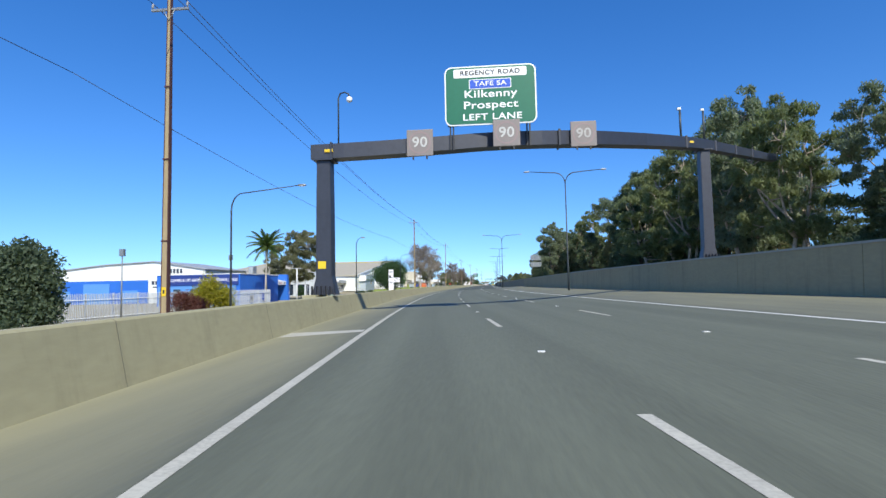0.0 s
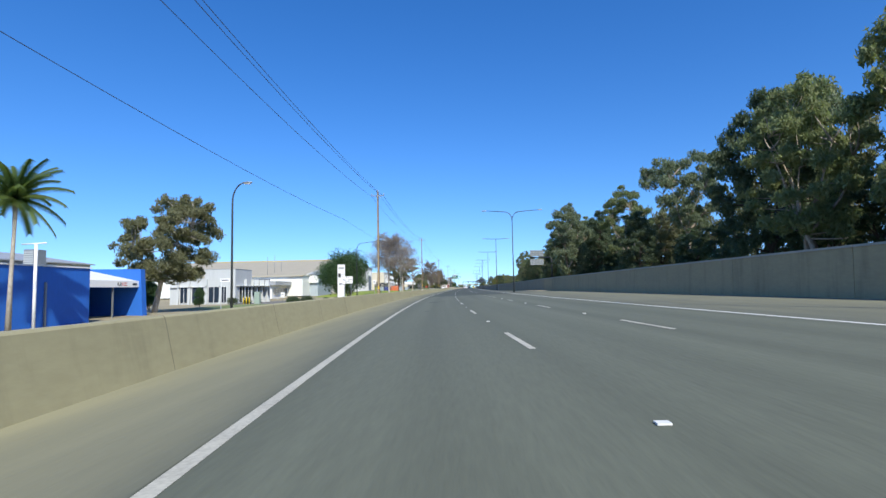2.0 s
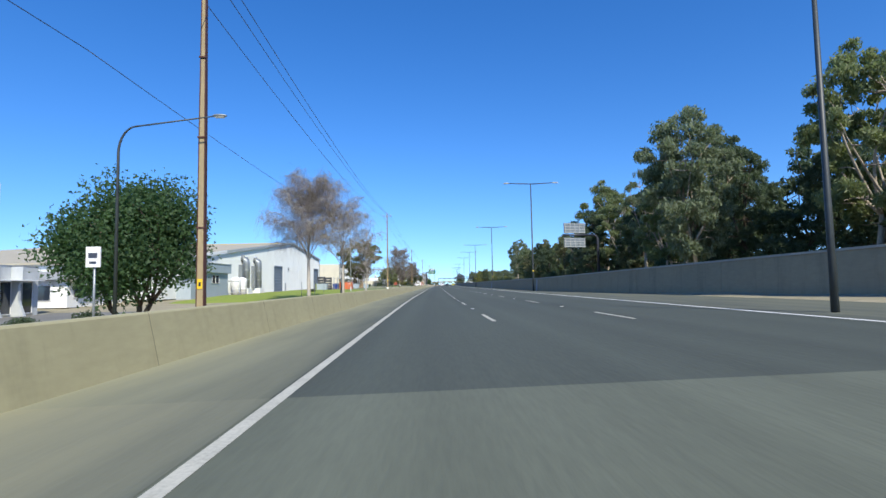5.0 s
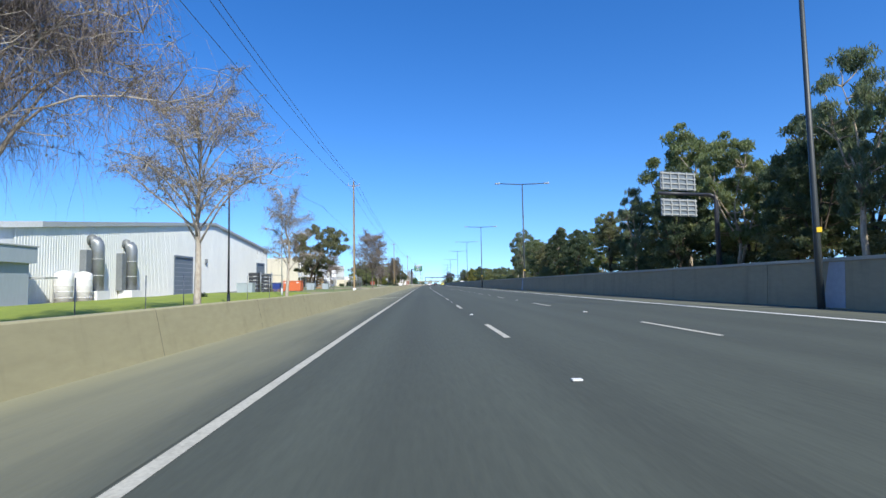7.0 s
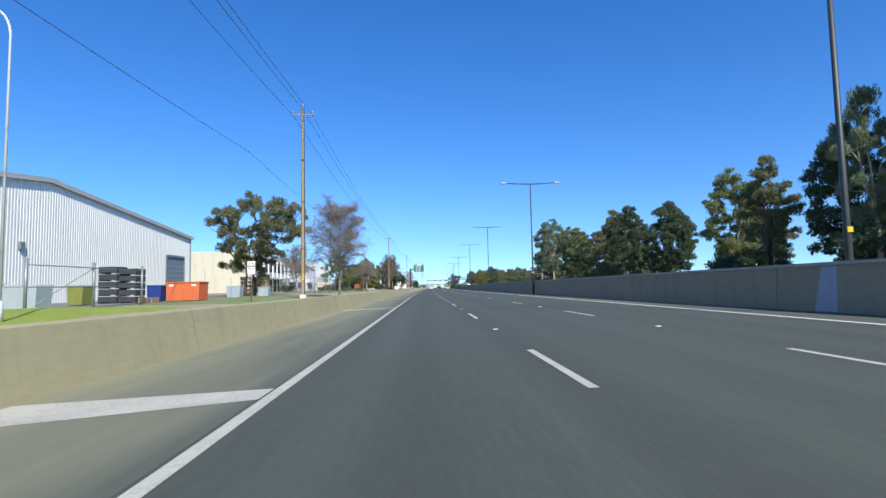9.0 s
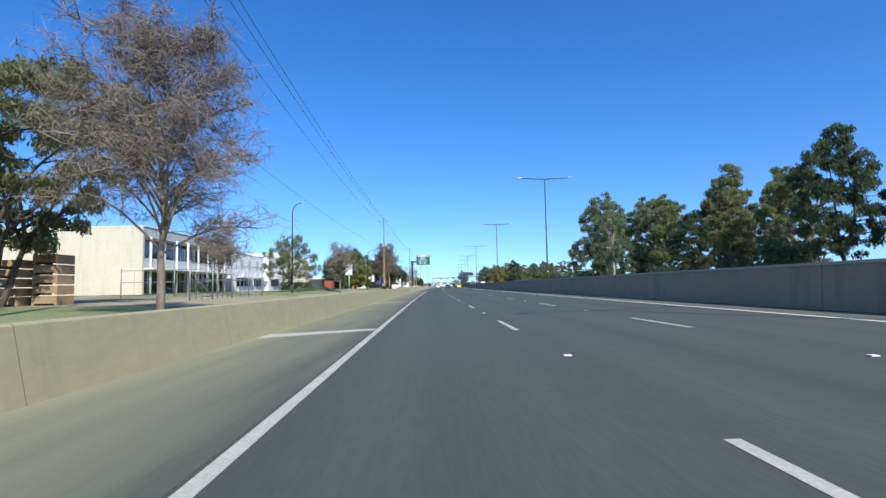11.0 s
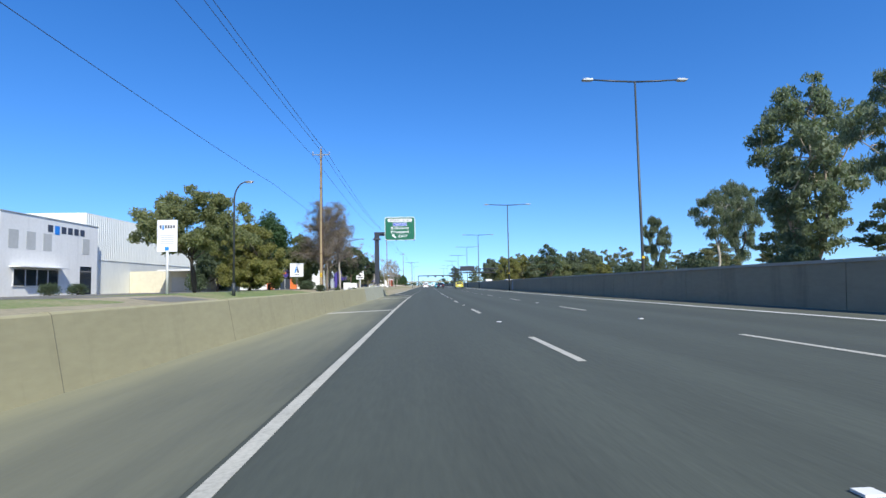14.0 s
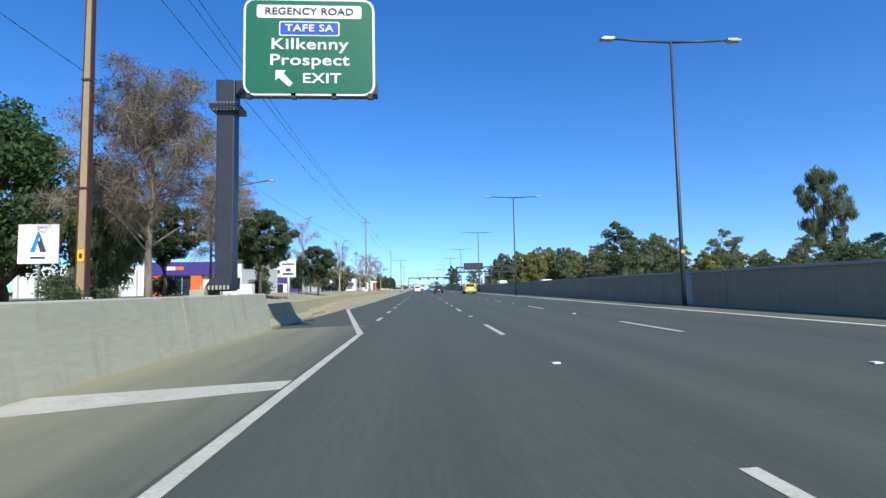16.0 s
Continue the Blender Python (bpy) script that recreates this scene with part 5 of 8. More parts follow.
def right_trees():
    g = "gum trees beside the motorway"
    big = dict(group=g, length=0.5, width=0.17, droop=1.3)
    tall = ((0, 0.35), (0.25, 0.75), (0.6, 1.0), (0.85, 0.75), (1.0, 0.3))
    full = ((0, 0.7), (0.35, 1.0), (0.7, 0.85), (1.0, 0.3))
    dome = ((0, 0.45), (0.3, 0.7), (0.62, 1.0), (0.85, 0.85), (1.0, 0.45))
    kinds = [
        gum("gum_tree", 11, 16, 4.9, 0.22, 62, 1.0, "leaf_gum", "tall gum tree with pale limbs and grey-green hanging leaves", g, profile=tall, lean=0.8),
        gum("gum_tree", 12, 16, 4.9, 0.14, 70, 1.0, "leaf_olive", "olive-green gum tree with a full uneven crown", g, profile=full, stems=2, limbs=3),
        gum("gum_tree", 13, 16, 5.0, 0.04, 76, 1.05, "leaf_dark", "dark dense gum tree with leaves down to the ground", g, bark="bark_dark", profile=full, apart=0.52),
        gum("gum_tree", 14, 16, 6.0, 0.32, 64, 1.05, "leaf_gum", "spreading gum tree with clumped crown and bare white trunk", g, profile=dome, lean=1.0, limbs=5),
        gum("gum_tree", 15, 16, 4.2, 0.08, 66, 1.0, "leaf_brown", "slender brownish-green gum tree", g, bark="bark_dark", profile=full, stems=2, limbs=3),
        gum("gum_tree", 16, 16, 4.8, 0.20, 44, 0.95, "leaf_gum", "airy gum tree with small leaf clumps on open pale limbs", g, profile=tall, droop=1.8, leaves=68, length=0.5, width=0.085, flat=1.1, lean=0.6),
    ]
    # distance along the road, distance from its left line, top height over datum, kind
    rows = [(-8, 33, 15, 2), (6, 37, 16, 0), (18, 41, 15, 3), (30, 36, 14, 0), (41, 36, 15.5, 3), (49, 33, 18, 1), (58, 34, 22, 11), (66, 38, 21, 2), (73, 34, 21, 1), (85, 33, 19, 1), (79, 40, 20, 2), (92, 34, 20, 2),
            (96, 41.5, 22.8, 11), (118.7, 38, 21, 3), (123.6, 32.3, 12.7, 2), (131, 39, 13, 4), (139, 35.4, 19.8, 1), (145, 38, 14, 2), (150, 27, 18.6, 11), (153, 34, 15, 2), (158, 28, 13, 1), (160, 36, 18, 2), (169, 35, 18, 1), (176, 33, 18, 5),
            (183, 35, 15.5, 2), (192, 40, 15, 2), (198, 37, 18, 1), (203, 33, 15, 2), (211.6, 38.6, 23, 1), (216, 33, 15, 5), (222, 36, 14, 2), (229, 34, 13, 4), (238, 36, 13.8, 1), (240, 40, 10, 2), (249, 34, 12, 2), (256, 38, 12.5, 2),
            (263, 34, 13.5, 2), (271, 36, 12, 1), (278, 34, 11, 4), (292, 42, 17, 4), (297, 43, 16, 4), (286, 45, 15, 4), (289, 35, 10, 2), (298, 36, 14, 1), (304, 37, 14.5, 0), (309, 37.5, 15.5, 1), (322, 36, 17, 5), (328, 44, 9, 4), (335.5, 38.5, 21, 11), (352.7, 38, 13.6, 9),
            (370, 58, 6, 4), (378, 57, 19, 10), (383.5, 44.6, 13.5, 10), (396, 27, 9.4, 2), (404, 46, 9, 4), (432, 36, 9, 4), (444, 34, 9.5, 1), (456, 36, 10.5, 0), (466, 33, 11.5, 4),
            (480, 36, 10, 1), (500, 34, 11, 2), (530, 32, 11, 1), (560, 16.5, 11, 2), (575, 19, 10, 2), (560, 34, 11, 2), (600, 32, 12, 1), (650, 34, 12, 2)]
    # plainer trees for the rows that stand far off
    kinds += [
        gum("gum_tree", 17, 16, 5.0, 0.05, 44, 1.3, "leaf_dark", "dark gum tree in the deeper row", g, bark="bark_dark", profile=full, subs=3, leaves=38, length=0.66, width=0.22, sides=3, apart=0.5),
        gum("gum_tree", 18, 16, 4.8, 0.12, 42, 1.25, "leaf_gum", "grey-green gum tree in the deeper row", g, profile=full, subs=3, leaves=38, length=0.62, width=0.19, sides=3, apart=0.54),
        gum("gum_tree", 19, 16, 5.0, 0.08, 42, 1.25, "leaf_brown", "brownish gum tree in the deeper row", g, bark="bark_dark", profile=full, subs=3, leaves=38, length=0.62, width=0.19, sides=3, apart=0.54),
        gum("gum_tree", 20, 14, 5.2, 0.40, 40, 0.95, "leaf_gum", "pale gum tree whose white trunk leans over the far carriageway", g, bark="bark_pale", profile=dome, lean=4.2, droop=2.2, leaves=70, length=0.46, width=0.08, flat=1.1, limbs=5, thick=0.8),
        gum("gum_tree", 21, 16, 4.0, 0.12, 46, 0.9, "leaf_gum", "weeping gum tree with long hanging grey-green strands", g, bark="bark_dark", profile=tall, droop=3.2, leaves=75, length=0.7, width=0.075, flat=1.7),
    ]
    kinds.append(gum("gum_tree", 22, 16, 4.7, 0.08, 84, 1.05, "leaf_gum", "tall grey-green gum tree leafed nearly to the ground", g, profile=tall, lean=0.5, stems=2, limbs=4, apart=0.55))
    spots = [[] for _ in kinds]
    rng = random.Random(5)
    for y, off, top, k in rows:
        x = left_line(y) + off
        s = 1.03 * (top - lgz(x, y)) / 16
        turn = 0.0 if k == 9 else rng.uniform(0, 360)
        spots[(6, 7, 6, 7, 8, 7)[k] if y > 390 else k].append((x, y, s * (16 / 14 if k == 9 else 1), turn))
    # a second, deeper row that closes the dark mass of the wood
    for y in range(-20, 235, 7):
        x = left_line(y) + rng.uniform(44, 52)
        spots[rng.choice((6, 6, 8, 7))].append((x, y + rng.uniform(-3, 3), rng.uniform(0.85, 1.1), rng.uniform(0, 360)))
    for y in range(-12, 232, 7):
        x = left_line(y) + rng.uniform(33, 43)
        spots[rng.choice((6, 6, 8))].append((x, y + rng.uniform(-3, 3), rng.uniform(0.3, 0.48), rng.uniform(0, 360)))
    for y in range(240, 640, 8):
        x = left_line(y) + rng.uniform(40, 62)
        spots[rng.choice((6, 8, 7))].append((x, y + rng.uniform(-3, 3), rng.uniform(0.36, 0.6), rng.uniform(0, 360)))
    for k, (proto, sp) in enumerate(zip(kinds, spots)):
        plant(proto, sp, 0.5 if k in (5, 9, 10) else 0.72, 0.85 if k == 5 else 1.0)
    # dense lower trees past the exit
    bushy = dict(group=g, bark="bark_dark", subs=3, leaves=60, length=0.4, width=0.13, profile=full, apart=0.52)
    plant(gum("gum_tree", 24, 8.6, 4.0, 0.03, 62, 0.85, "leaf_bronze", "dense bronze-green tree leafed to the ground behind the far wall", **bushy),
          [(27.5, 447, 1.05, 0), (32.5, 452, 1.15, 80), (37.5, 449, 1.1, 160), (30, 470, 1.2, 240), (50, 402, 0.6, 30), (38.5, 396, 0.55, 200)])
    plant(gum("gum_tree", 25, 8.4, 3.9, 0.05, 60, 0.85, "leaf_gum", "grey-green bushy gum behind the far wall", **bushy),
          [(36.5, 412, 0.95, 0), (41.0, 415, 1.05, 120), (44.5, 421, 1.0, 210), (43.0, 446, 1.1, 300), (24, 462, 1.1, 20), (41, 397, 0.6, 90), (53, 399, 0.62, 150)])
    plant(gum("gum_tree", 26, 8.2, 3.6, 0.05, 56, 0.8, "leaf_lime", "pale yellow-green bushy tree behind the far wall", **bushy),
          [(36.2, 399, 0.55, 0), (33.2, 408, 0.72, 60), (46.5, 404, 0.6, 140)])
    # low dark scrub under the trees
    proto = leafy_tree("shrub", 31, 3.2, 2.6, 0.02, 26, 64, "bark_dark", "leaf_dark", "low dark scrub bush under the gum trees", "shrub", "scrub under the trees", length=0.36, width=0.15, droop=0.3, clump_r=0.34)
    sp = []
    for y in range(10, 420, 6):
        if rng.random() < (0.9 if y < 230 else 0.7):
            x = left_line(y) + rng.uniform(31, 43)
            sp.append((x, y + rng.uniform(-3, 3), rng.uniform(0.6, 1.15), rng.uniform(0, 360)))
    plant(proto, sp)


right_trees()


def left_trees():
    plant(leafy_tree("shrub", 41, 5.0, 2.4, 0.0, 90, 330, "bark_dark", "leaf_dark", "rounded dark green conifer behind the barrier", "shrub", length=0.2, width=0.1, droop=-0.4, clump_r=0.28, flat=1.0), [(-14.5, 23.2, 1.03, 0)])
    plant(leafy_tree("shrub", 42, 2.9, 1.7, 0.0, 34, 260, "bark_dark", "leaf_yellow", "yellow-green clipped garden bush by the fence", "shrub", length=0.14, width=0.06, droop=0, clump_r=0.36, flat=1.0), [(-16.2, 44.6, 1.3, 0)])
    plant(leafy_tree("shrub", 43, 1.9, 1.7, 0.0, 26, 240, "bark_dark", "leaf_red", "low red-brown bush beside the yellow-green one", "shrub", length=0.12, width=0.06, droop=0, clump_r=0.38, flat=0.9), [(-16.6, 41.2, 1.15, 0)])
    plant(gum("gum_tree", 44, 13.6, 6.0, 0.24, 120, 1.0, "leaf_brown", "large gum tree with a pale leaning trunk and olive crown", bark="bark_pale", thick=1.35, profile=((0, 0.8), (0.3, 1.0), (0.7, 0.95), (1.0, 0.5)), lean=3.6, leaves=90, length=0.34, width=0.1, limbs=5, apart=0.5), [(-31.0, 98.0, 1.0, 0)])
    plant(leafy_tree("round_tree", 45, 9.6, 5.3, 0.10, 90, 330, "bark_dark", "leaf_fresh", "dense round dark green tree with short trunks", clump_r=0.3, length=0.24, width=0.13, droop=0.2, stems=3, flat=0.95), [(-16.7, 130.5, 1.0, 0)])
    # winter trees on the verge
    g = "winter trees on the verge"
    w = bare_tree("winter_tree", 51, 14.3, 7.4, 0.38, 32, 14000, "bark_pale", "tall leafless weeping tree with pale trunk and hanging brown twigs", g, weep=0.85, leaf="leaf_brown", leaves=700, rise_by=1.5)
    plant(w, [(-12.9, 156.3, 0.97, 0)])
    w = bare_tree("winter_tree", 52, 12.5, 6.6, 0.36, 28, 7000, "bark_pale", "leafless spreading tree with rusty twigs", g, weep=0.45, leaf="leaf_brown", leaves=900, rise_by=1.35)
    plant(w, [(-11.4, 168.3, 0.97, 0), ])
    w = bare_tree("winter_tree", 67, 11.2, 5.2, 0.26, 36, 10500, "bark_grey", "broad winter tree with brown hanging seed tufts behind the exit sign", g, weep=0.55, leaf="leaf_tuft", leaves=8200, rise_by=1.3)
    plant(w, [(-12.3, 356.6, 1.0, 240), (-15, 375, 0.85, 10)])
    w = bare_tree("winter_tree", 53, 12.0, 3.4, 0.34, 18, 5500, "bark_pale", "slim leafless tree with thin upright twigs", g, weep=0.1, leaf="leaf_brown", leaves=250)
    plant(w, [(-12, 366, 0.9, 150)])
    w = bare_tree("winter_tree", 64, 11.0, 4.2, 0.3, 12, 1600, "bark_pale", "far leafless street tree with a hazy crown", g, weep=0.3, leaf="leaf_brown", leaves=300, rise_by=1.3)
    plant(w, [(-12, 392, 0.8, 0), (-11, 416, 0.75, 100), (-10, 440, 0.75, 80), (-9, 450, 0.8, 0), (-9.5, 462, 0.8, 190), (-9, 476, 0.85, 120), (-8.5, 492, 0.8, 30)])
    w = bare_tree("winter_tree", 63, 9.0, 2.9, 0.32, 14, 2700, "bark_pale", "open leafless street tree with rusty drooping twigs", g, weep=0.5, leaf="leaf_brown", leaves=320, rise_by=1.15, thick=0.85)
    plant(w, [(-10.3, 182.0, 1.0, 0)])
    w = bare_tree("winter_tree", 62, 11.4, 5.2, 0.24, 46, 15000, "bark_grey", "leafless grey tree with rising branches over the verge", g, weep=0.3, leaf="leaf_brown", leaves=200, rise_by=1.1, thick=0.75)
    plant(w, [(-9.56, 240.4, 1.0, 70)])
    w = bare_tree("winter_tree", 61, 6.6, 3.4, 0.26, 30, 6500, "bark_grey", "small leafless grey tree with a rounded fan of fine twigs", g, weep=0.0, rise_by=1.6, thick=0.8)
    plant(w, [(-12.2, 290.6, 0.86, 100), (-25.2, 284.0, 1.25, 10)])
    plant(gum("gum_tree", 54, 13.2, 7.2, 0.20, 104, 0.95, "leaf_brown", "gum tree with several dark stems and an open crown", bark="bark_dark", profile=((0, 0.45), (0.4, 0.75), (0.7, 1.0), (1.0, 0.45)), leaves=80, length=0.34, width=0.09, stems=3, limbs=4, lean=2.4), [(-23.0, 250.0, 1.04, 0)])
    plant(gum("pepper_tree", 55, 7.4, 4.3, 0.2, 110, 0.5, "leaf_lime", "small pale green tree with a forked trunk on the lawn", bark="bark_dark", profile=((0, 0.9), (0.35, 1.0), (0.7, 0.7), (1.0, 0.35)), droop=2.2, leaves=30, length=0.22, width=0.055, flat=1.3, stems=2, apart=0.5), [(-17.6, 287.0, 1.0, 0)])
    plant(gum("dense_tree", 56, 8.1, 4.9, 0.34, 70, 0.78, "leaf_lime", "broad olive-green tree with several forked dark stems by the driveway", bark="bark_dark", profile=((0, 0.9), (0.35, 1.0), (0.7, 0.8), (1.0, 0.35)), droop=0.5, leaves=100, length=0.24, width=0.09, stems=4, limbs=3, apart=0.5, thick=0.62), [(-16.6, 326.5, 1.0, 0)])
    plant(gum("dense_tree", 65, 7.2, 4.0, 0.04, 96, 0.8, "leaf_bronze", "dense rounded olive-brown tree leafed to the ground", bark="bark_dark", profile=((0, 0.85), (0.4, 1.0), (0.75, 0.8), (1.0, 0.35)), droop=0.5, leaves=100, length=0.24, width=0.09, apart=0.55), [(-17.4, 341.0, 1.0, 0)])
    plant(gum("dense_tree", 66, 7.6, 3.2, 0.30, 44, 0.75, "leaf_dark", "dark green tree with a bare trunk behind the winter tree", bark="bark_dark", droop=0.6, leaves=110, length=0.26, width=0.1, apart=0.6), [(-11.0, 371.0, 0.95, 0), (-10.4, 392, 0.8, 70), (-26.3, 380, 1.3, 200), (-17.0, 368.5, 0.95, 120)])
    plant(gum("dense_tree", 68, 8.0, 2.9, 0.08, 60, 0.75, "leaf_olive", "olive-green drooping tree beside the power pole", bark="bark_dark", droop=1.8, leaves=85, length=0.34, width=0.08, flat=1.3, apart=0.55), [(-16.3, 359.5, 1.0, 0)])
    plant(leafy_tree("dense_tree", 57, 9.2, 3.9, 0.02, 90, 300, "bark_dark", "leaf_dark", "dense dark green tree leafed to the ground", clump_r=0.24, length=0.26, width=0.12, droop=0.4, flat=0.95), [(-22.0, 356.0, 0.98, 0), (-24.0, 350.5, 0.95, 130)])
    plant(leafy_tree("dense_tree", 58, 10.4, 2.9, 0.02, 80, 170, "bark_dark", "leaf_fresh", "dark green upright tree beside the power pole", clump_r=0.31, length=0.3, width=0.13, droop=0.4, flat=1.0), [(-20.3, 358.5, 1.13, 0), (-36.5, 106, 0.45, 20), (-34, 114, 0.32, 80), (-41, 113, 0.42, 140), (-14, 399, 0.45, 0), (-9.5, 505, 0.6, 90), (-9, 530, 0.6, 0), (-8, 560, 0.65, 45), (-8, 600, 0.65, 90)])
    plant(leafy_tree("shrub", 59, 5.4, 0.7, 0.0, 40, 150, "bark_dark", "leaf_yellow", "tall narrow bush with bright yellow flowers among the dark trees", "shrub", length=0.13, width=0.06, droop=0, clump_r=0.5, flat=1.2), [(-18.9, 355.0, 1.0, 0)])
    low = leafy_tree("shrub", 60, 1.1, 0.9, 0.0, 18, 160, "bark_dark", "leaf_dark", "low dark clipped shrub beside the building", "shrub", "low shrubs", length=0.11, width=0.05, droop=0, clump_r=0.42, flat=0.9)
    plant(low, [(-35.5, 128, 1.2, 0), (-34.6, 132, 1.0, 50), (-34.3, 136, 1.0, 90), (-22, 118.5, 1.2, 10), (-20, 121, 0.9, 120), (-18.5, 124.5, 1.0, 70), (-17, 127, 1.1, 20), (-18, 113, 1.4, 45), (-19.5, 112, 1.3, 75),
                (-14, 353, 1.1, 0), (-15, 357, 1.2, 30), (-12.6, 353.5, 0.7, 60), (-10.9, 356.5, 0.6, 90), (-30, 331, 1.0, 0), (-30, 334.5, 1.0, 40), (-11.9, 350, 0.8, 20), (-9.0, 358, 0.7, 60), (-18, 371, 1.5, 0), (-13, 378, 1.4, 0), (-21, 191.5, 0.8, 0)])


left_trees()


def build_palm():
    rng = np.random.default_rng(7)
    p = thing("palm_tree", pose(-22.6, 69.8, lgz(-22.6, 69.8)), "tall palm with a slim trunk and arching green fronds", "palm")
    tube("trunk", [(0, 0, -0.1), (0.05, 0, 3), (0.1, 0.05, 6), (0.12, 0.05, 8.1)], [0.17, 0.115, 0.1, 0.14], "bark_pale", p)
    for q in range(30):
        a = q * 2.4
        up = 2.6 - 3.2 * (q / 30)
        d = Vector((math.cos(a), math.sin(a), up)).normalized()
        pos, ln = Vector((0.12, 0.05, 8.0)), 3.1
        spine = []
        for i in range(9):
            spine.append(pos.copy())
            pos = pos + d * ln / 8
            d = (d + Vector((0, 0, -0.15))).normalized()
        v, f = tube_data(spine, [0.035 - 0.003 * i for i in range(9)], 4)
        for i in range(1, 9):
            t = (spine[i] - spine[i - 1]).normalized()
            side = t.cross(Vector((0, 0, 1))).normalized()
            for s in (-1, 1):
                for k in range(5):
                    o = spine[i - 1].lerp(spine[i], k / 5)
                    e = o + (side * s * 0.75 + t * 0.5 + Vector((0, 0, -0.55))) * 0.85 * (1.05 - 0.08 * i)
                    w = t * 0.05
                    n = len(v)
                    v += [tuple(o - w), tuple(o + w), tuple(e)]
                    f.append((n, n + 1, n + 2))
        data_part("frond", v, f, "leaf_palm", p)


build_palm()


# ---- buildings ----
def boxpart(name, x0, y0, z0, x1, y1, z1, mat, parent, label="", bevel=0.0):
    return part(name, bm_box((x0, y0, z0, x1, y1, z1), bevel=bevel), mat, parent, label)


def house(name, label, category="building"):
    return thing(name, Matrix.Identity(4), label, category)


def window_x(parent, x, y0, y1, z0, z1, panes=1, rows=1, glass="glass", fr=0.06):
    """A window in a wall that faces +x: frame proud of the wall, panes set back."""
    w = boxpart("window", x + 0.004, y0, z0, x + 0.03, y1, z1, glass, parent)
    d = (y1 - y0) / panes
    boxes = [(x + 0.03, y0 - fr, z0 - fr, x + 0.09, y1 + fr, z0), (x + 0.03, y0 - fr, z1, x + 0.09, y1 + fr, z1 + fr)]
    boxes += [(x + 0.03, y0 + i * d - fr / 2, z0, x + 0.085, y0 + i * d + fr / 2, z1) for i in range(panes + 1)]
    for r in range(1, rows):
        z = z0 + (z1 - z0) * r / rows
        boxes.append((x + 0.03, y0, z - fr / 2, x + 0.08, y1, z + fr / 2))
    part("window_frame", bm_box(*boxes), "frame_white", w)
    return w


def window_y(parent, y, x0, x1, z0, z1, panes=1, glass="glass", fr=0.06):
    """A window in a wall that faces -y."""
    w = boxpart("window", x0, y - 0.03, z0, x1, y - 0.004, z1, glass, parent)
    d = (x1 - x0) / panes
    boxes = [(x0 - fr, y - 0.09, z0 - fr, x1 + fr, y - 0.03, z0), (x0 - fr, y - 0.09, z1, x1 + fr, y - 0.03, z1 + fr)]
    boxes += [(x0 + i * d - fr / 2, y - 0.085, z0, x0 + i * d + fr / 2, y - 0.03, z1) for i in range(panes + 1)]
    part("window_frame", bm_box(*boxes), "frame_white", w)
    return w


def ribbed_x(name, x, y0, y1, bottom, top, mat, parent, pitch=0.36, deep=0.03):
    """Corrugated cladding facing +x; top is a function of y."""
    verts, faces = [], []
    n = int((y1 - y0) / pitch)
    d = (y1 - y0) / n
    k = 0
    for i in range(n + 1):
        for s, o in ((0.0, 0.0), (0.35, 0.0), (0.45, deep), (0.9, deep)):
            y = min(y1, y0 + (i + s) * d)
            verts += [(x + o, y, bottom), (x + o, y, top(y))]
            k += 1
    faces = [(2 * i, 2 * i + 2, 2 * i + 3, 2 * i + 1) for i in range(k - 1)]
    return data_part(name, verts, faces, mat, parent)


def bars(parent, name, m_axis, spans, mat, thick=0.012):
    """Flat bars that stand in for a mark; spans are boxes."""
    return part(name, bm_box(*spans), mat, parent)


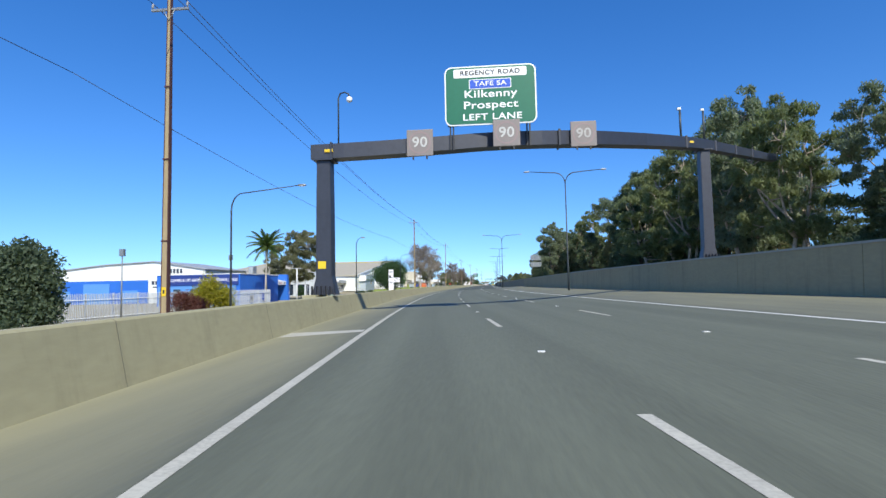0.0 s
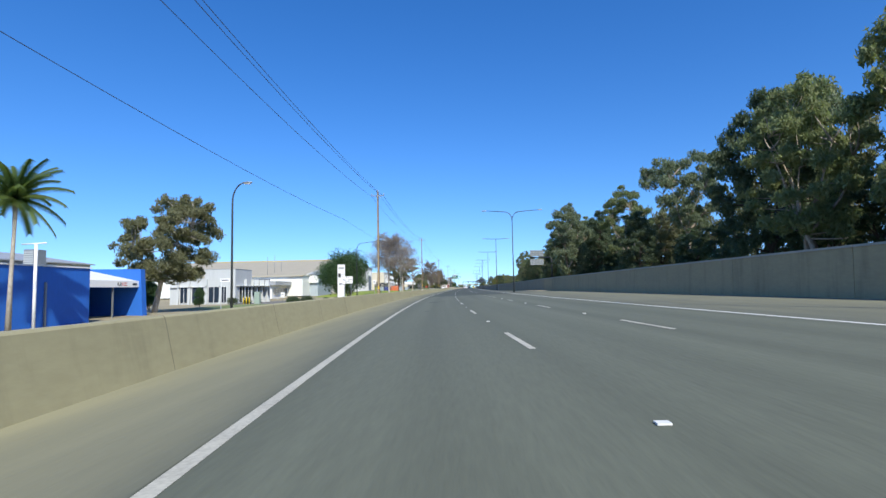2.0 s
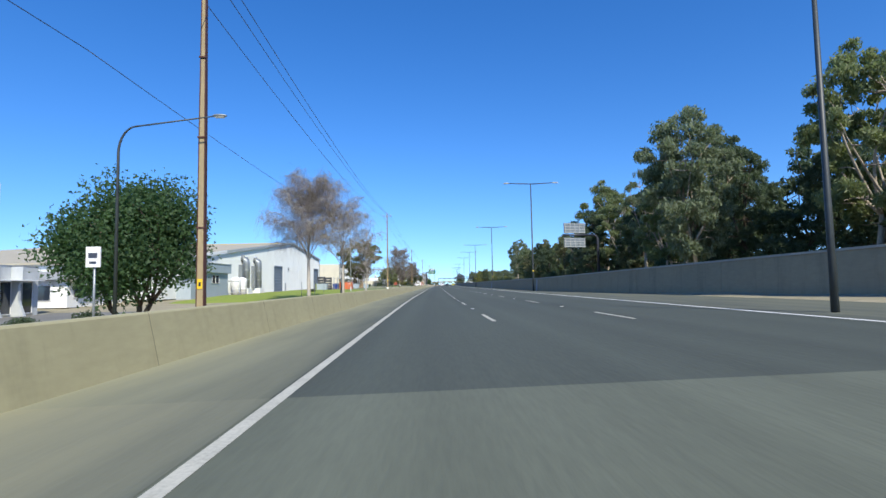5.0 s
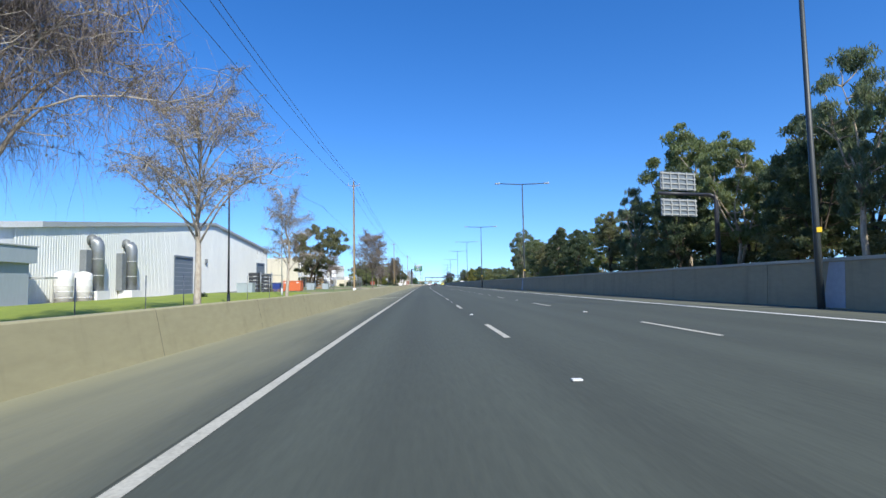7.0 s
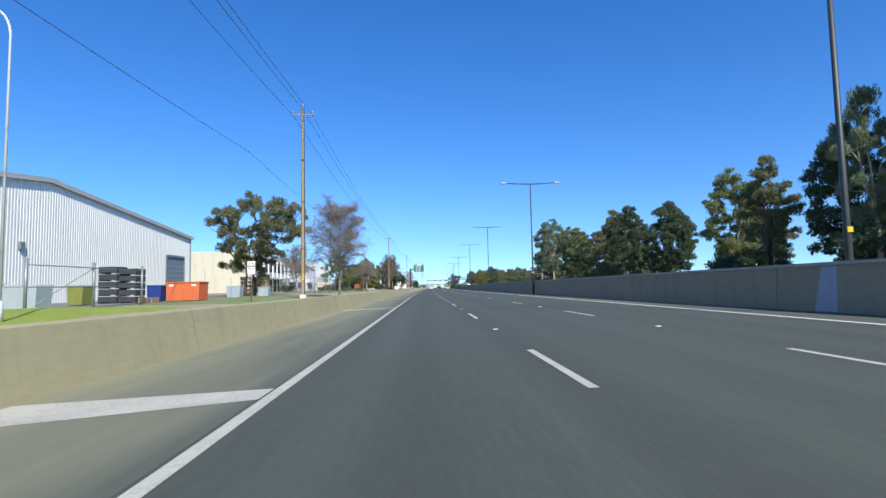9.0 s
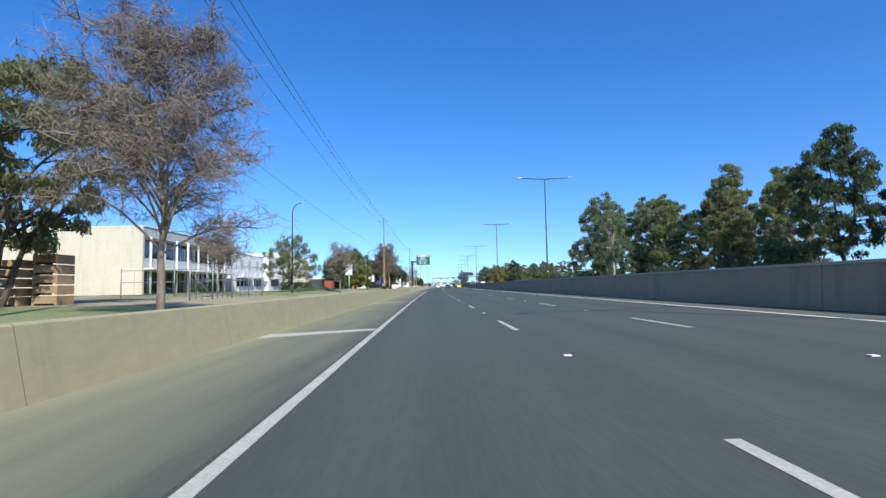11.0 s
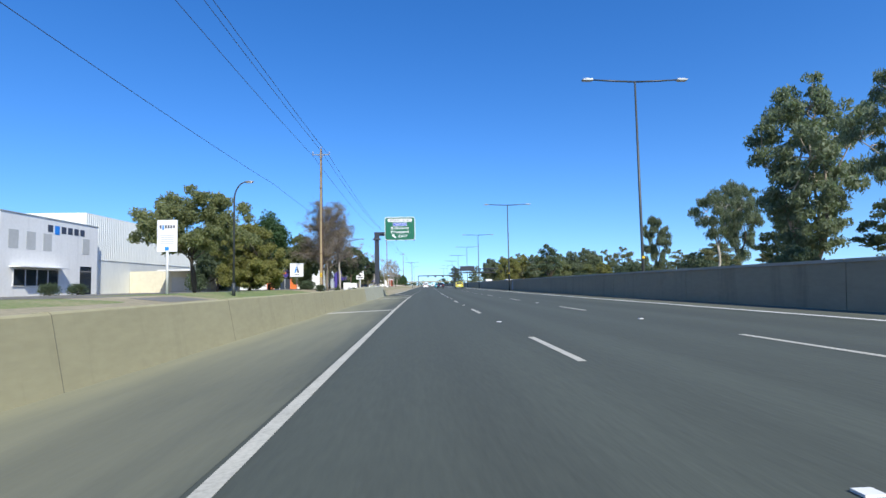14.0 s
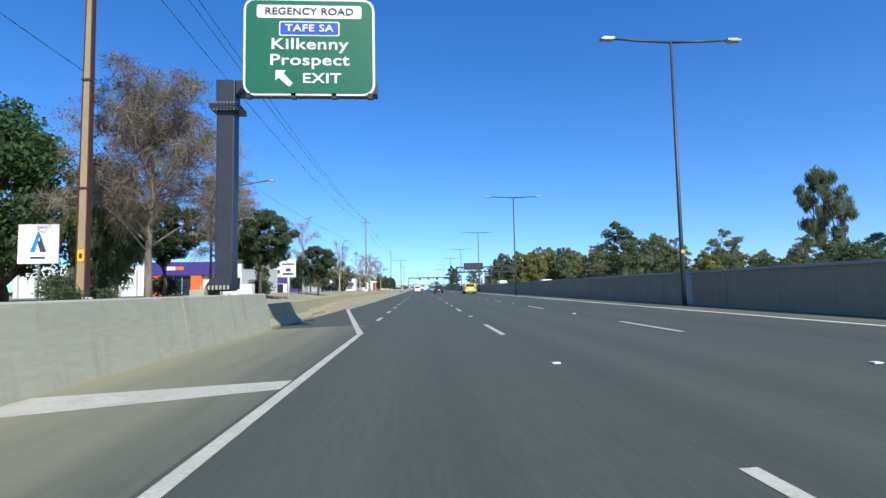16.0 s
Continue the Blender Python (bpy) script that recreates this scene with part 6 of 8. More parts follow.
def build_blue_workshop():
    g = lgz(-26, 72) - 0.1
    b = house("workshop", "low bright blue workshop with a dark blue lettered fascia")
    boxpart("wall", -36.5, 66.9, g, -24.8, 79.4, 3.1, "blue_wall", b)
    boxpart("parapet_cap", -36.6, 66.8, 3.1, -24.7, 79.5, 3.2, "white", b, "white metal parapet cap")
    boxpart("light_panel", -36.3, 66.84, g + 0.1, -25.4, 66.896, 1.6, "blue_light", b, "paler blue lower wall")
    fas = boxpart("fascia", -34.6, 66.74, 1.72, -25.0, 66.893, 3.0, "blue_dark", b, "dark blue sign fascia")
    letters("words", "CRANES & LIFT GATES  TRUCKS  SERVICE | SALES", 0.52, pose(-29.75, 66.725, 2.36, 90, 0, 0), "signwhite", fas, 0.78)
    for x in (-33.6, -31.2, -28.9, -26.6):
        boxpart("dark_window", x - 0.5, 66.8, 0.1, x + 0.5, 66.838, 1.2, "glass", b)
    boxpart("downpipe", -24.8, 75.0, g, -24.68, 75.12, 2.0, "galv", b)
    boxpart("roof_unit", -29.0, 78.0, 3.1, -28.2, 79.2, 4.6, "galv", b, "grey rooftop unit", 0.03)
    for i in range(7):
        boxpart("louvre", -28.98 + 0.02, 77.96, 3.3 + i * 0.17, -28.22, 77.998, 3.4 + i * 0.17, "trim_grey", b)
    # open bays with a white sloping awning
    s = house("truck_bays", "open dark workshop bays under a white sloping awning")
    # near-black box; the shade deep in the bays is put into its colour
    boxpart("rear_wall", -40, 79.6, g, -33.2, 92.2, 3.0, "dark", s, "rear wall coloured near black for the shade inside the bays")
    part("awning", bm_prism([(-33.0, 3.42), (-28.2, 2.35), (-28.1, 2.35), (-28.1, 1.78), (-28.25, 1.78), (-28.25, 2.2), (-33.0, 3.25)], 79.6, 90.6), "white", s, "white painted metal awning")
    boxpart("fascia", -28.1, 79.6, 1.72, -28.04, 90.6, 2.34, "signwhite", s, "white fascia with worn marks")
    bars(s, "mark", 0, [(-28.038, 87.4, 1.86, -28.03, 87.55, 2.16), (-28.038, 87.8, 1.86, -28.03, 87.95, 2.16), (-28.038, 87.55, 1.86, -28.03, 87.8, 1.92), (-28.038, 89.6, 1.9, -28.03, 90.3, 2.12)], "logo_dark")
    bars(s, "mark", 0, [(-28.038, 88.1, 1.86, -28.03, 88.2, 2.16), (-28.038, 88.35, 1.86, -28.03, 88.8, 1.94), (-28.038, 88.35, 2.08, -28.03, 88.8, 2.16)], "logo_red")
    bars(s, "mark", 0, [(-28.038, 80.2, 1.84, -28.03, 82.2, 1.9), (-28.038, 80.2, 2.16, -28.03, 82.2, 2.22), (-28.038, 80.5, 1.95, -28.03, 81.9, 2.12)], "blue_wall")
    part("end_pier", bm_prism([(-33.4, g), (-27.6, g), (-27.9, 3.5), (-33.4, 3.6)], 90.6, 91.3), "blue_wall", s, "bright blue end pier")
    boxpart("floor_slab", -34, 79.6, g, -28, 90.6, g + 0.12, "concrete_dark", s)
    for y in (83.2, 87.0):
        boxpart("post", -28.3, y, g, -28.18, y + 0.12, 1.8, "galv", s)


build_blue_workshop()


def build_big_shed():
    g = lgz(-50, 90) - 0.1
    b = house("warehouse", "large white gabled warehouse with a blue lower front")
    part("wall", bm_prism([(-70, g), (-40, g), (-40, 4.55), (-49, 6.0), (-58, 5.6), (-70, 4.4)], 85, 100), "shed_white", b)
    part("roof", bm_prism([(-70.4, 4.42), (-58, 5.62), (-49, 6.02), (-39.6, 4.52), (-39.6, 4.64), (-49, 6.16), (-58, 5.76), (-70.4, 4.56)], 84.7, 100.3), "roof", b)
    boxpart("blue_front", -70, 84.88, g, -50.2, 84.996, 2.9, "blue_wall", b, "blue painted lower wall")
    boxpart("blue_door", -62, 84.80, g, -57.2, 84.87, 2.4, "blue_light", b)
    for x in (-66, -53.5):
        boxpart("light_band", x - 1.5, 84.82, g + 0.3, x + 1.5, 84.87, 1.2, "blue_light", b)
    bars(b, "mark", 0, [(-47.6 + i * 0.62, 84.95, 4.0, -47.2 + i * 0.62, 84.99, 4.75) for i in range(6)] + [(-46.9, 84.95, 3.45, -43.9, 84.99, 3.62)], "logo_dark")
    bars(b, "mark", 0, [(-47.75, 84.94, 3.7, -47.6, 84.985, 4.1)], "logo_red")
    bars(b, "mark", 0, [(-49.6 + i * 0.7, 84.95, 2.1, -49.1 + i * 0.7, 84.99, 2.75) for i in range(6)] + [(-49.4, 84.95, 1.6, -45.9, 84.99, 1.8)], "logo_dark")


build_big_shed()


def build_palisade():
    """White palisade fence in front of the workshop."""
    f = thing("palisade_fence", Matrix.Identity(4), "white steel palisade fence with pointed pales", "fence")
    pale = bm_prism([(-0.032, 0.0), (0.032, 0.0), (0.032, 1.86), (0.0, 1.98), (-0.032, 1.86)], -0.008, 0.008)
    me = bpy.data.meshes.new("pale")
    pale.to_mesh(me)
    pale.free()
    me.materials.append(M["fence_white"])
    runs = [((-19.4, 31.0), (-19.6, 64.5)), ((-19.6, 64.5), (-24.6, 66.3))]
    for (xa, ya), (xb, yb) in runs:
        ln = math.hypot(xb - xa, yb - ya)
        n = int(ln / 0.155)
        ang = math.degrees(math.atan2(yb - ya, xb - xa))
        for i in range(n):
            s = i / n
            x, y = xa + (xb - xa) * s, ya + (yb - ya) * s
            o = new("pale", me)
            o.parent = f
            o.matrix_basis = pose(x, y, lgz(x, y) + 0.08, 0, 0, ang)
        g = lgz((xa + xb) / 2, (ya + yb) / 2)
        for z in (0.35, 1.6):
            tube("rail", [(xa + 0.03, ya, g + z), (xb + 0.03, yb, g + z)], 0.03, "fence_white", f, sides=6)
        for i in range(int(ln / 2.75) + 1):
            s = min(1, i * 2.75 / ln)
            x, y = xa + (xb - xa) * s, ya + (yb - ya) * s
            boxpart("post", x - 0.09, y - 0.04, g - 0.1, x - 0.03, y + 0.04, g + 2.05, "fence_white", f)
    for y, z, w, h, m in ((46.0, 1.1, 0.8, 0.6, "green_bin"), (49.2, 1.15, 0.9, 0.55, "signwhite"), (61.8, 1.2, 0.55, 0.75, "blue_sign"), (58.7, 1.0, 0.9, 0.8, "render_grey")):
        g = lgz(-19.4, y)
        s = thing("notice_board", pose(-19.33, y, g), "small flat notice fixed to the palisade fence", "notice", "notices on the fence")
        boxpart("plate", 0, -w / 2, z - h / 2, 0.02, w / 2, z + h / 2, m, s, bevel=0.004)
        for k in range(3):
            boxpart("text_bar", 0.021, -w * 0.35, z + h * (0.22 - 0.2 * k), 0.026, w * 0.3, z + h * (0.3 - 0.2 * k), "signwhite" if m == "blue_sign" else "logo_dark", s)
    for x, y, h in ((-17.0, 34.0, 5.1), (-16.0, 47.3, 5.4)):
        g = lgz(x, y)
        p = thing("yard_floodlight", pose(x, y, g), "slim steel mast with a square yard floodlight", "floodlight", "yard floodlights")
        tube("mast", [(0, 0, 0), (0, 0, h - 0.35)], [0.06, 0.04], "galv", p)
        boxpart("lamp_box", -0.16, -0.12, h - 0.5, 0.16, 0.12, h, "galv", p, "grey lamp housing", 0.02)
    g = lgz(-15.7, 63.5)
    p = thing("sign_pole", pose(-15.7, 63.5, g), "plain white steel pole with a short top arm", "pole")
    tube("pole", [(0, 0, 0), (0, 0, 4.6)], 0.07, "white", p)
    tube("arm", [(-0.7, 0, 4.58), (0.5, 0, 4.62)], 0.03, "white", p)


build_palisade()


def build_white_office():
    g = lgz(-38, 135) - 0.05
    b = house("office_building", "white rendered showroom with a corner tower and finned windows")
    boxpart("tower", -42.6, 132.4, g, -37.0, 139.6, 5.15, "office_white", b)
    boxpart("tower_cap", -42.65, 132.35, 5.15, -36.95, 139.65, 5.22, "trim_grey", b)
    boxpart("wing", -49.5, 133.3, g, -42.6, 145, 3.55, "office_white", b)
    boxpart("wing", -48, 139.6, g, -37.6, 150.6, 3.5, "office_white", b)
    boxpart("wing_cap", -49.55, 133.25, 3.55, -42.6, 145, 3.61, "trim_grey", b)
    boxpart("wing_cap", -48, 139.6, 3.5, -37.55, 150.65, 3.56, "trim_grey", b)
    for x0, x1, y in ((-47.6, -46.2, 133.3), (-45.4, -43.2, 133.3), (-41.9, -39.9, 132.4), (-39.5, -38.6, 132.4)):
        window_y(b, y, x0, x1, g + 0.35, 2.0, 2)
    for x, y in ((-47.9, 133.3), (-45.8, 133.3), (-42.95, 133.3), (-39.7, 132.4), (-42.2, 132.4)):
        part("fin", bm_prism_x([(y, g), (y - 0.55, g), (y - 0.25, 0.4), (y - 0.25, 1.9), (y - 0.45, 2.2), (y - 0.45, 3.45), (y, 3.45)], x - 0.16, x + 0.16), "office_white", b, "white projecting fin")
    boxpart("sunshade", -49.5, 132.9, 2.05, -42.6, 133.3, 2.13, "white", b)
    boxpart("sunshade", -37.6, 139.6, 2.1, -36.5, 150.0, 2.18, "white", b)
    boxpart("sunshade", -37.0, 132.8, 2.1, -36.6, 139.6, 2.18, "white", b)
    window_x(b, -37.0, 133.9, 139.2, g + 0.3, 2.0, 4)
    window_x(b, -37.6, 139.9, 149.8, g + 0.3, 2.0, 8)
    for y in (136.4, 139.6, 142.2, 144.9, 147.5):
        part("fin", bm_prism([(-37.6, g), (-36.35, g), (-36.9, 0.3), (-36.9, 1.8), (-36.55, 2.15), (-36.55, 3.4), (-37.6, 3.4)], y - 0.15, y + 0.15), "office_white", b, "white projecting fin")
    # small things on the forecourt
    for x in (-33.4, -32.9, -32.4):
        z = lgz(x, 127.5)
        p = thing("bollard", pose(x, 127.5, z), "short round yellow steel bollard", "bollard", "yellow bollards")
        tube("post", [(0, 0, 0), (0, 0, 1.15), (0, 0, 1.2)], [0.09, 0.09, 0.05], "yellow", p)
    z = lgz(-31.2, 128)
    c = thing("utility_cabinet", pose(-31.2, 128, z), "pale grey-green upright utility cabinet", "cabinet")
    boxpart("body", -0.45, -0.35, 0, 0.45, 0.35, 2.1, "pale_green", c, bevel=0.03)
    boxpart("door", -0.38, -0.37, 0.12, 0.38, -0.352, 2.0, "pale_green", c)
    z = lgz(-20.8, 111.0)
    p = thing("notice_post", pose(-20.8, 111.0, z), "thin post with a small white notice", "sign")
    tube("post", [(0, 0, 0), (0, 0, 1.95)], 0.03, "galv", p, sides=6)
    boxpart("plate", -0.28, -0.05, 1.35, 0.28, -0.03, 1.95, "signwhite", p)
    boxpart("text_bar", -0.18, -0.055, 1.62, 0.18, -0.051, 1.7, "logo_dark", p)
    # long low office and roof behind
    b = house("long_office", "long low grey office with a shaded verandah")
    g = lgz(-45, 165) - 0.1
    boxpart("wall", -60, 158, g, -40, 172, 2.4, "render_white", b)
    boxpart("roof", -60.5, 157.2, 2.4, -38.8, 172.5, 3.3, "roof", b, "grey metal roof fascia")
    for i in range(5):
        window_y(b, 158, -58 + i * 3.5, -55.8 + i * 3.5, 0.1, 1.7, 1)
    window_x(b, -40, 159, 171, 0.4, 1.7, 6)


build_white_office()


def build_factory():
    """Large corrugated shed whose gable faces the road."""
    x = -36.0
    g = -0.25
    b = house("factory_shed", "large pale corrugated steel factory shed with grey roller doors")
    top = lambda y: float(np.interp(y, [168, 232, 262.5], [4.6, 12.0, 9.3]))
    part("core", bm_prism_x([(168, g), (262.5, g), (262.5, 9.25), (232, 11.95), (168, 4.55)], -95, x - 0.06), "shed_white", b)
    ribbed_x("cladding", x, 188, 262.5, g, top, "shed_white", b)
    part("roof", bm_prism_x([(167.4, 4.56), (232, 12.02), (263, 9.27), (263, 9.5), (232, 12.3), (167.4, 4.8)], -95, x + 0.25), "roof_tan", b)
    part("barge_board", bm_prism_x([(170, 4.75), (191, 7.18), (191, 7.75), (170, 5.2)], x + 0.26, x + 0.34), "white", b, "white barge board")
    part("barge_board", bm_prism_x([(191, 7.18), (232, 11.9), (232, 12.35), (191, 7.72)], x + 0.26, x + 0.36), "trim_grey", b)
    part("barge_board", bm_prism_x([(232, 11.9), (263, 9.1), (263, 9.55), (232, 12.35)], x + 0.26, x + 0.36), "trim_grey", b)
    part("ridge_flashing", bm_prism_x([(226.0, 11.56), (231.4, 12.18), (231.4, 12.26), (226.0, 11.64)], -95, x - 1.5), "far_yellow", b, "faded yellow ridge flashing")
    boxpart("corner_trim", x + 0.02, 262.2, g, x + 0.1, 262.6, 9.3, "trim_grey", b)
    for y0, y1, h in ((218, 223.6, 5.7), (255.2, 260.2, 6.1)):
        boxpart("roller_door", x + 0.035, y0, g, x + 0.07, y1, h, "door_grey", b, "grey steel roller door")
        part("door_frame", bm_box((x + 0.035, y0 - 0.25, g, x + 0.14, y0, h + 0.25), (x + 0.035, y1, g, x + 0.14, y1 + 0.25, h + 0.25), (x + 0.035, y0, h, x + 0.22, y1, h + 0.3)), "door_grey", b)
        for k in range(8):
            boxpart("door_slat", x + 0.07, y0 + 0.05, g + 0.5 + k * 0.65, x + 0.085, y1 - 0.05, g + 0.56 + k * 0.65, "trim_grey", b)
    boxpart("side_door", x + 0.035, 226, g, x + 0.08, 227.1, 2.1, "trim_grey", b)
    boxpart("wall_box", x + 0.035, 228.5, 5.2, x + 0.3, 229, 5.9, "galv", b)
    # two tall round ducts
    for y in (198.6, 205.2):
        d = thing("vent_duct", pose(x + 0.9, y, 0), "tall round grey vent duct bent into the shed wall", "duct", "vent ducts on the shed")
        pts = [(0, 0, 0.9), (0, 0, 5.9)] + [(-0.9 + 0.9 * math.cos(a), 0, 5.9 + 0.7 * math.sin(a)) for a in (0.4, 0.8, 1.2, 1.57)]
        tube("duct", pts, 0.62, "galv", d, sides=14)
        for z in (2.6, 4.4):
            tube("joint_band", [(0, 0, z), (0, 0, z + 0.1)], 0.66, "trim_grey", d, sides=14)
        boxpart("fan_box", -0.8, -1.3, -0.3, 0.8, 1.1, 1.0, "shed_white", d, "white fan housing", 0.04)
        boxpart("side_duct", -0.85, -1.7, 1.0, -0.15, -0.8, 5.4, "galv", d)
    for y in (193.0, 196.0):
        t = thing("water_tank", pose(-34.9, y, -0.15), "white upright plastic water tank with ribs", "water tank", "white water tanks")
        tube("body", [(0, 0, 0), (0, 0, 2.7), (0, 0, 3.0), (0, 0, 3.2)], [0.8, 0.8, 0.72, 0.25], "white", t, sides=24)
        for k in range(4):
            tube("rib", [(0, 0, 0.5 + k * 0.6), (0, 0, 0.56 + k * 0.6)], 0.82, "white", t, sides=24)
    a = house("factory_annex", "flat grey office annex with a deep metal fascia")
    boxpart("wall", -70, 174.2, -0.5, -34.0, 187.2, 4.6, "shed_grey", a)
    boxpart("fascia", -70, 173.6, 3.55, -33.6, 187.6, 4.95, "shed_grey", a, "pale grey metal fascia")
    boxpart("south_band", -70, 173.5, 3.0, -33.7, 173.59, 4.9, "white", a, "white painted upper band")
    boxpart("fascia_edge", -70.1, 173.4, 4.95, -33.5, 187.7, 5.05, "trim_grey", a)
    window_x(a, -34.0, 181.0, 183.6, 1.95, 3.15, 2)
    for k in range(3):
        window_y(a, 174.2, -40 - k * 5, -36.5 - k * 5, 0.6, 2.6, 2)
    boxpart("canopy", -35.4, 187.7, 2.2, -33.0, 189.4, 2.35, "trim_grey", a)
    for y, h in ((171, 9.6), (176, 10.4), (181, 9.0)):
        m = thing("roof_mast", pose(-46, y, 4.8), "thin steel aerial mast on the roof", "aerial", "roof aerials")
        tube("mast", [(0, 0, 0), (0, 0, h - 4.8)], 0.05, "galv", m, sides=6)


build_factory()


def build_two_storey():
    x, g = -34.0, 0.75
    b = house("office_block", "cream two-storey office block with dark ribbon windows")
    boxpart("end_wall", -62, 284.0, g, x - 0.02, 284.4, 8.7, "render_cream", b, "blank cream end wall")
    boxpart("body", -62, 284.4, g, x - 1.6, 312, 8.2, "render_cream", b)
    boxpart("roof_fascia", -62, 284.2, 7.55, x, 312.3, 8.75, "render_grey", b, "deep pale grey roof fascia")
    boxpart("roof_edge", -62, 284.1, 8.75, x + 0.1, 312.4, 8.85, "white", b)
    boxpart("upper_spandrel", x - 1.6, 284.4, 3.9, x - 0.25, 312, 5.1, "render_grey", b)
    boxpart("canopy", x - 1.6, 284.4, 3.7, x + 1.1, 312.2, 3.86, "white", b, "white canopy over the ground floor")
    window_x(b, x - 1.55, 284.8, 311.6, 5.15, 7.5, 14)
    window_x(b, x - 1.58, 284.8, 311.6, g + 0.1, 3.6, 14)
    for i in range(9):
        y = 285.4 + i * 3.2
        tube("column", [(x + 0.2, y, g), (x + 0.2, y, 7.6)], 0.13, "white", b, sides=10)
    brd = boxpart("name_board", x + 0.02, 297.6, 7.35, x + 0.2, 302.4, 8.6, "door_grey", b, "dark sign board with a white mark")
    bars(b, "mark", 0, [(x + 0.202, 298.6, 7.75, x + 0.21, 299.4, 8.2), (x + 0.202, 299.6, 7.75, x + 0.21, 300.4, 8.2), (x + 0.202, 300.6, 7.75, x + 0.21, 301.4, 8.2)], "signwhite")
    # hedge and lawn
    h = thing("hedge", Matrix.Identity(4), "clipped dark green hedge in front of the offices", "hedge")
    rng = np.random.default_rng(9)
    cs = np.array([(-24.0 + 0.42 * i, 305.2 + 0.5 * j, lgz(-22, 306) + z) for i in range(11) for j in range(4) for z in (0.3, 0.7, 1.1)])
    cs += rng.normal(size=cs.shape) * 0.06
    lv, lf = leaf_mesh(rng, cs, np.full(len(cs), 0.36), 110, 0.09, 0.05, 0.0, 0.9)
    data_part("foliage", lv, lf, "leaf_dark", h)
    cs = np.array([(-27.5 + rng.normal() * 0.4, 283 + i * 0.5, 1.4 + rng.normal() * 0.2) for i in range(14)])
    h = thing("hedge", Matrix.Identity(4), "low dark hedge beside the office entrance", "hedge")
    lv, lf = leaf_mesh(rng, cs, np.full(14, 0.65), 190, 0.13, 0.07, 0.0, 0.9)
    data_part("foliage", lv, lf, "leaf_dark", h)
    for k in range(10):
        x, y = -15.6 + 1.3 * rng.uniform(-1, 1), 283.5 + k * 1.5
        z = lgz(x, y)
        c = thing("shrub", pose(x, y, z), "low grey-green ground cover shrub on the verge", "shrub", "ground cover on the verge")
        cs = np.array([(rng.normal() * 0.5, rng.normal() * 0.6, 0.15 + 0.15 * rng.random()) for _ in range(7)])
        lv, lf = leaf_mesh(rng, cs, np.full(7, 0.34), 80, 0.1, 0.045, -0.4, 0.7)
        data_part("foliage", lv, lf, "leaf_gum", c)
    z = lgz(-15.6, 300.8)
    r = thing("brick_box", pose(-15.6, 300.8, z), "square red-brown brick planter box on the lawn", "planter")
    boxpart("body", -0.55, -0.7, -0.1, 0.55, 0.7, 1.3, "red_brick", r, bevel=0.02)
    boxpart("cap", -0.58, -0.73, 1.3, 0.58, 0.73, 1.38, "red_brick", r)


build_two_storey()


def build_white_factory():
    x, g = -34.0, 0.7
    b = house("white_factory", "bright white rendered factory offices with dark lower windows")
    boxpart("wall", -60, 331.0, g, x, 344.0, 7.8, "render_white", b)
    boxpart("wall", -60, 314.0, g, x - 0.8, 331.0, 7.5, "render_white", b)
    boxpart("parapet_cap", -60.05, 330.95, 7.8, x + 0.06, 344.05, 7.88, "trim_grey", b)
    boxpart("parapet_cap", -60.05, 313.95, 7.5, x - 0.75, 330.95, 7.58, "trim_grey", b)
    for y0, y1, xx in ((315.5, 322.5, x - 0.8), (324.5, 330, x - 0.8), (332.5, 338, x)):
        window_x(b, xx, y0, y1, 1.7, 3.1, 4)
        boxpart("sunshade", xx, y0 - 0.4, 3.25, xx + 1.0, y1 + 0.4, 3.33, "white", b)
    for y in (316.5, 320.5, 327):
        boxpart("air_unit", x - 0.8, y - 1.5, 3.6, x - 0.45, y - 0.6, 4.2, "render_grey", b, bevel=0.02)
    for y in (317.5, 321.5, 325.8):
        boxpart("grey_panel", x - 0.797, y, 4.7, x - 0.78, y + 1.5, 6.5, "render_grey", b, "pale grey wall panel")
    for y in (331.9, 333.9, 335.95, 341.5):
        boxpart("grey_panel", x + 0.003, y, 4.85, x + 0.02, y + 1.1, 6.4, "render_grey", b, "pale grey wall panel")
    boxpart("entry_door", x + 0.003, 341.2, g, x + 0.03, 343.0, 3.6, "glass", b, "dark entrance door")
    spans = [(x + 0.005, 336.5 + i * 0.92, 6.62, x + 0.025, 337.15 + i * 0.92, 7.25) for i in range(6) if i != 1]
    for span in spans:
        bars(b, "mark", 0, [span], "logo_dark")
    bars(b, "mark", 0, [(x + 0.005, 337.42, 6.45, x + 0.025, 338.07, 7.25)], "logo_blue")
    boxpart("side_wing", -60, 344.0, g, -35.2, 372, 9.4, "shed_white", b)
    ribbed_x("side_cladding", -35.15, 344.05, 372, 4.5, lambda y: 9.3, "shed_white", b)
    boxpart("gate_wall", -35.15, 352.5, g, -22.2, 352.8, 3.4, "render_cream", b, "cream boundary wall")
    boxpart("shelter_roof", -30.5, 349.5, 3.3, -25, 352.4, 3.45, "white", b)
    for k in range(5):
        boxpart("wall_panel", -30.2 + k * 1.6, 352.44, g, -28.7 + k * 1.6, 352.497, 2.6, "render_grey", b)


build_white_factory()


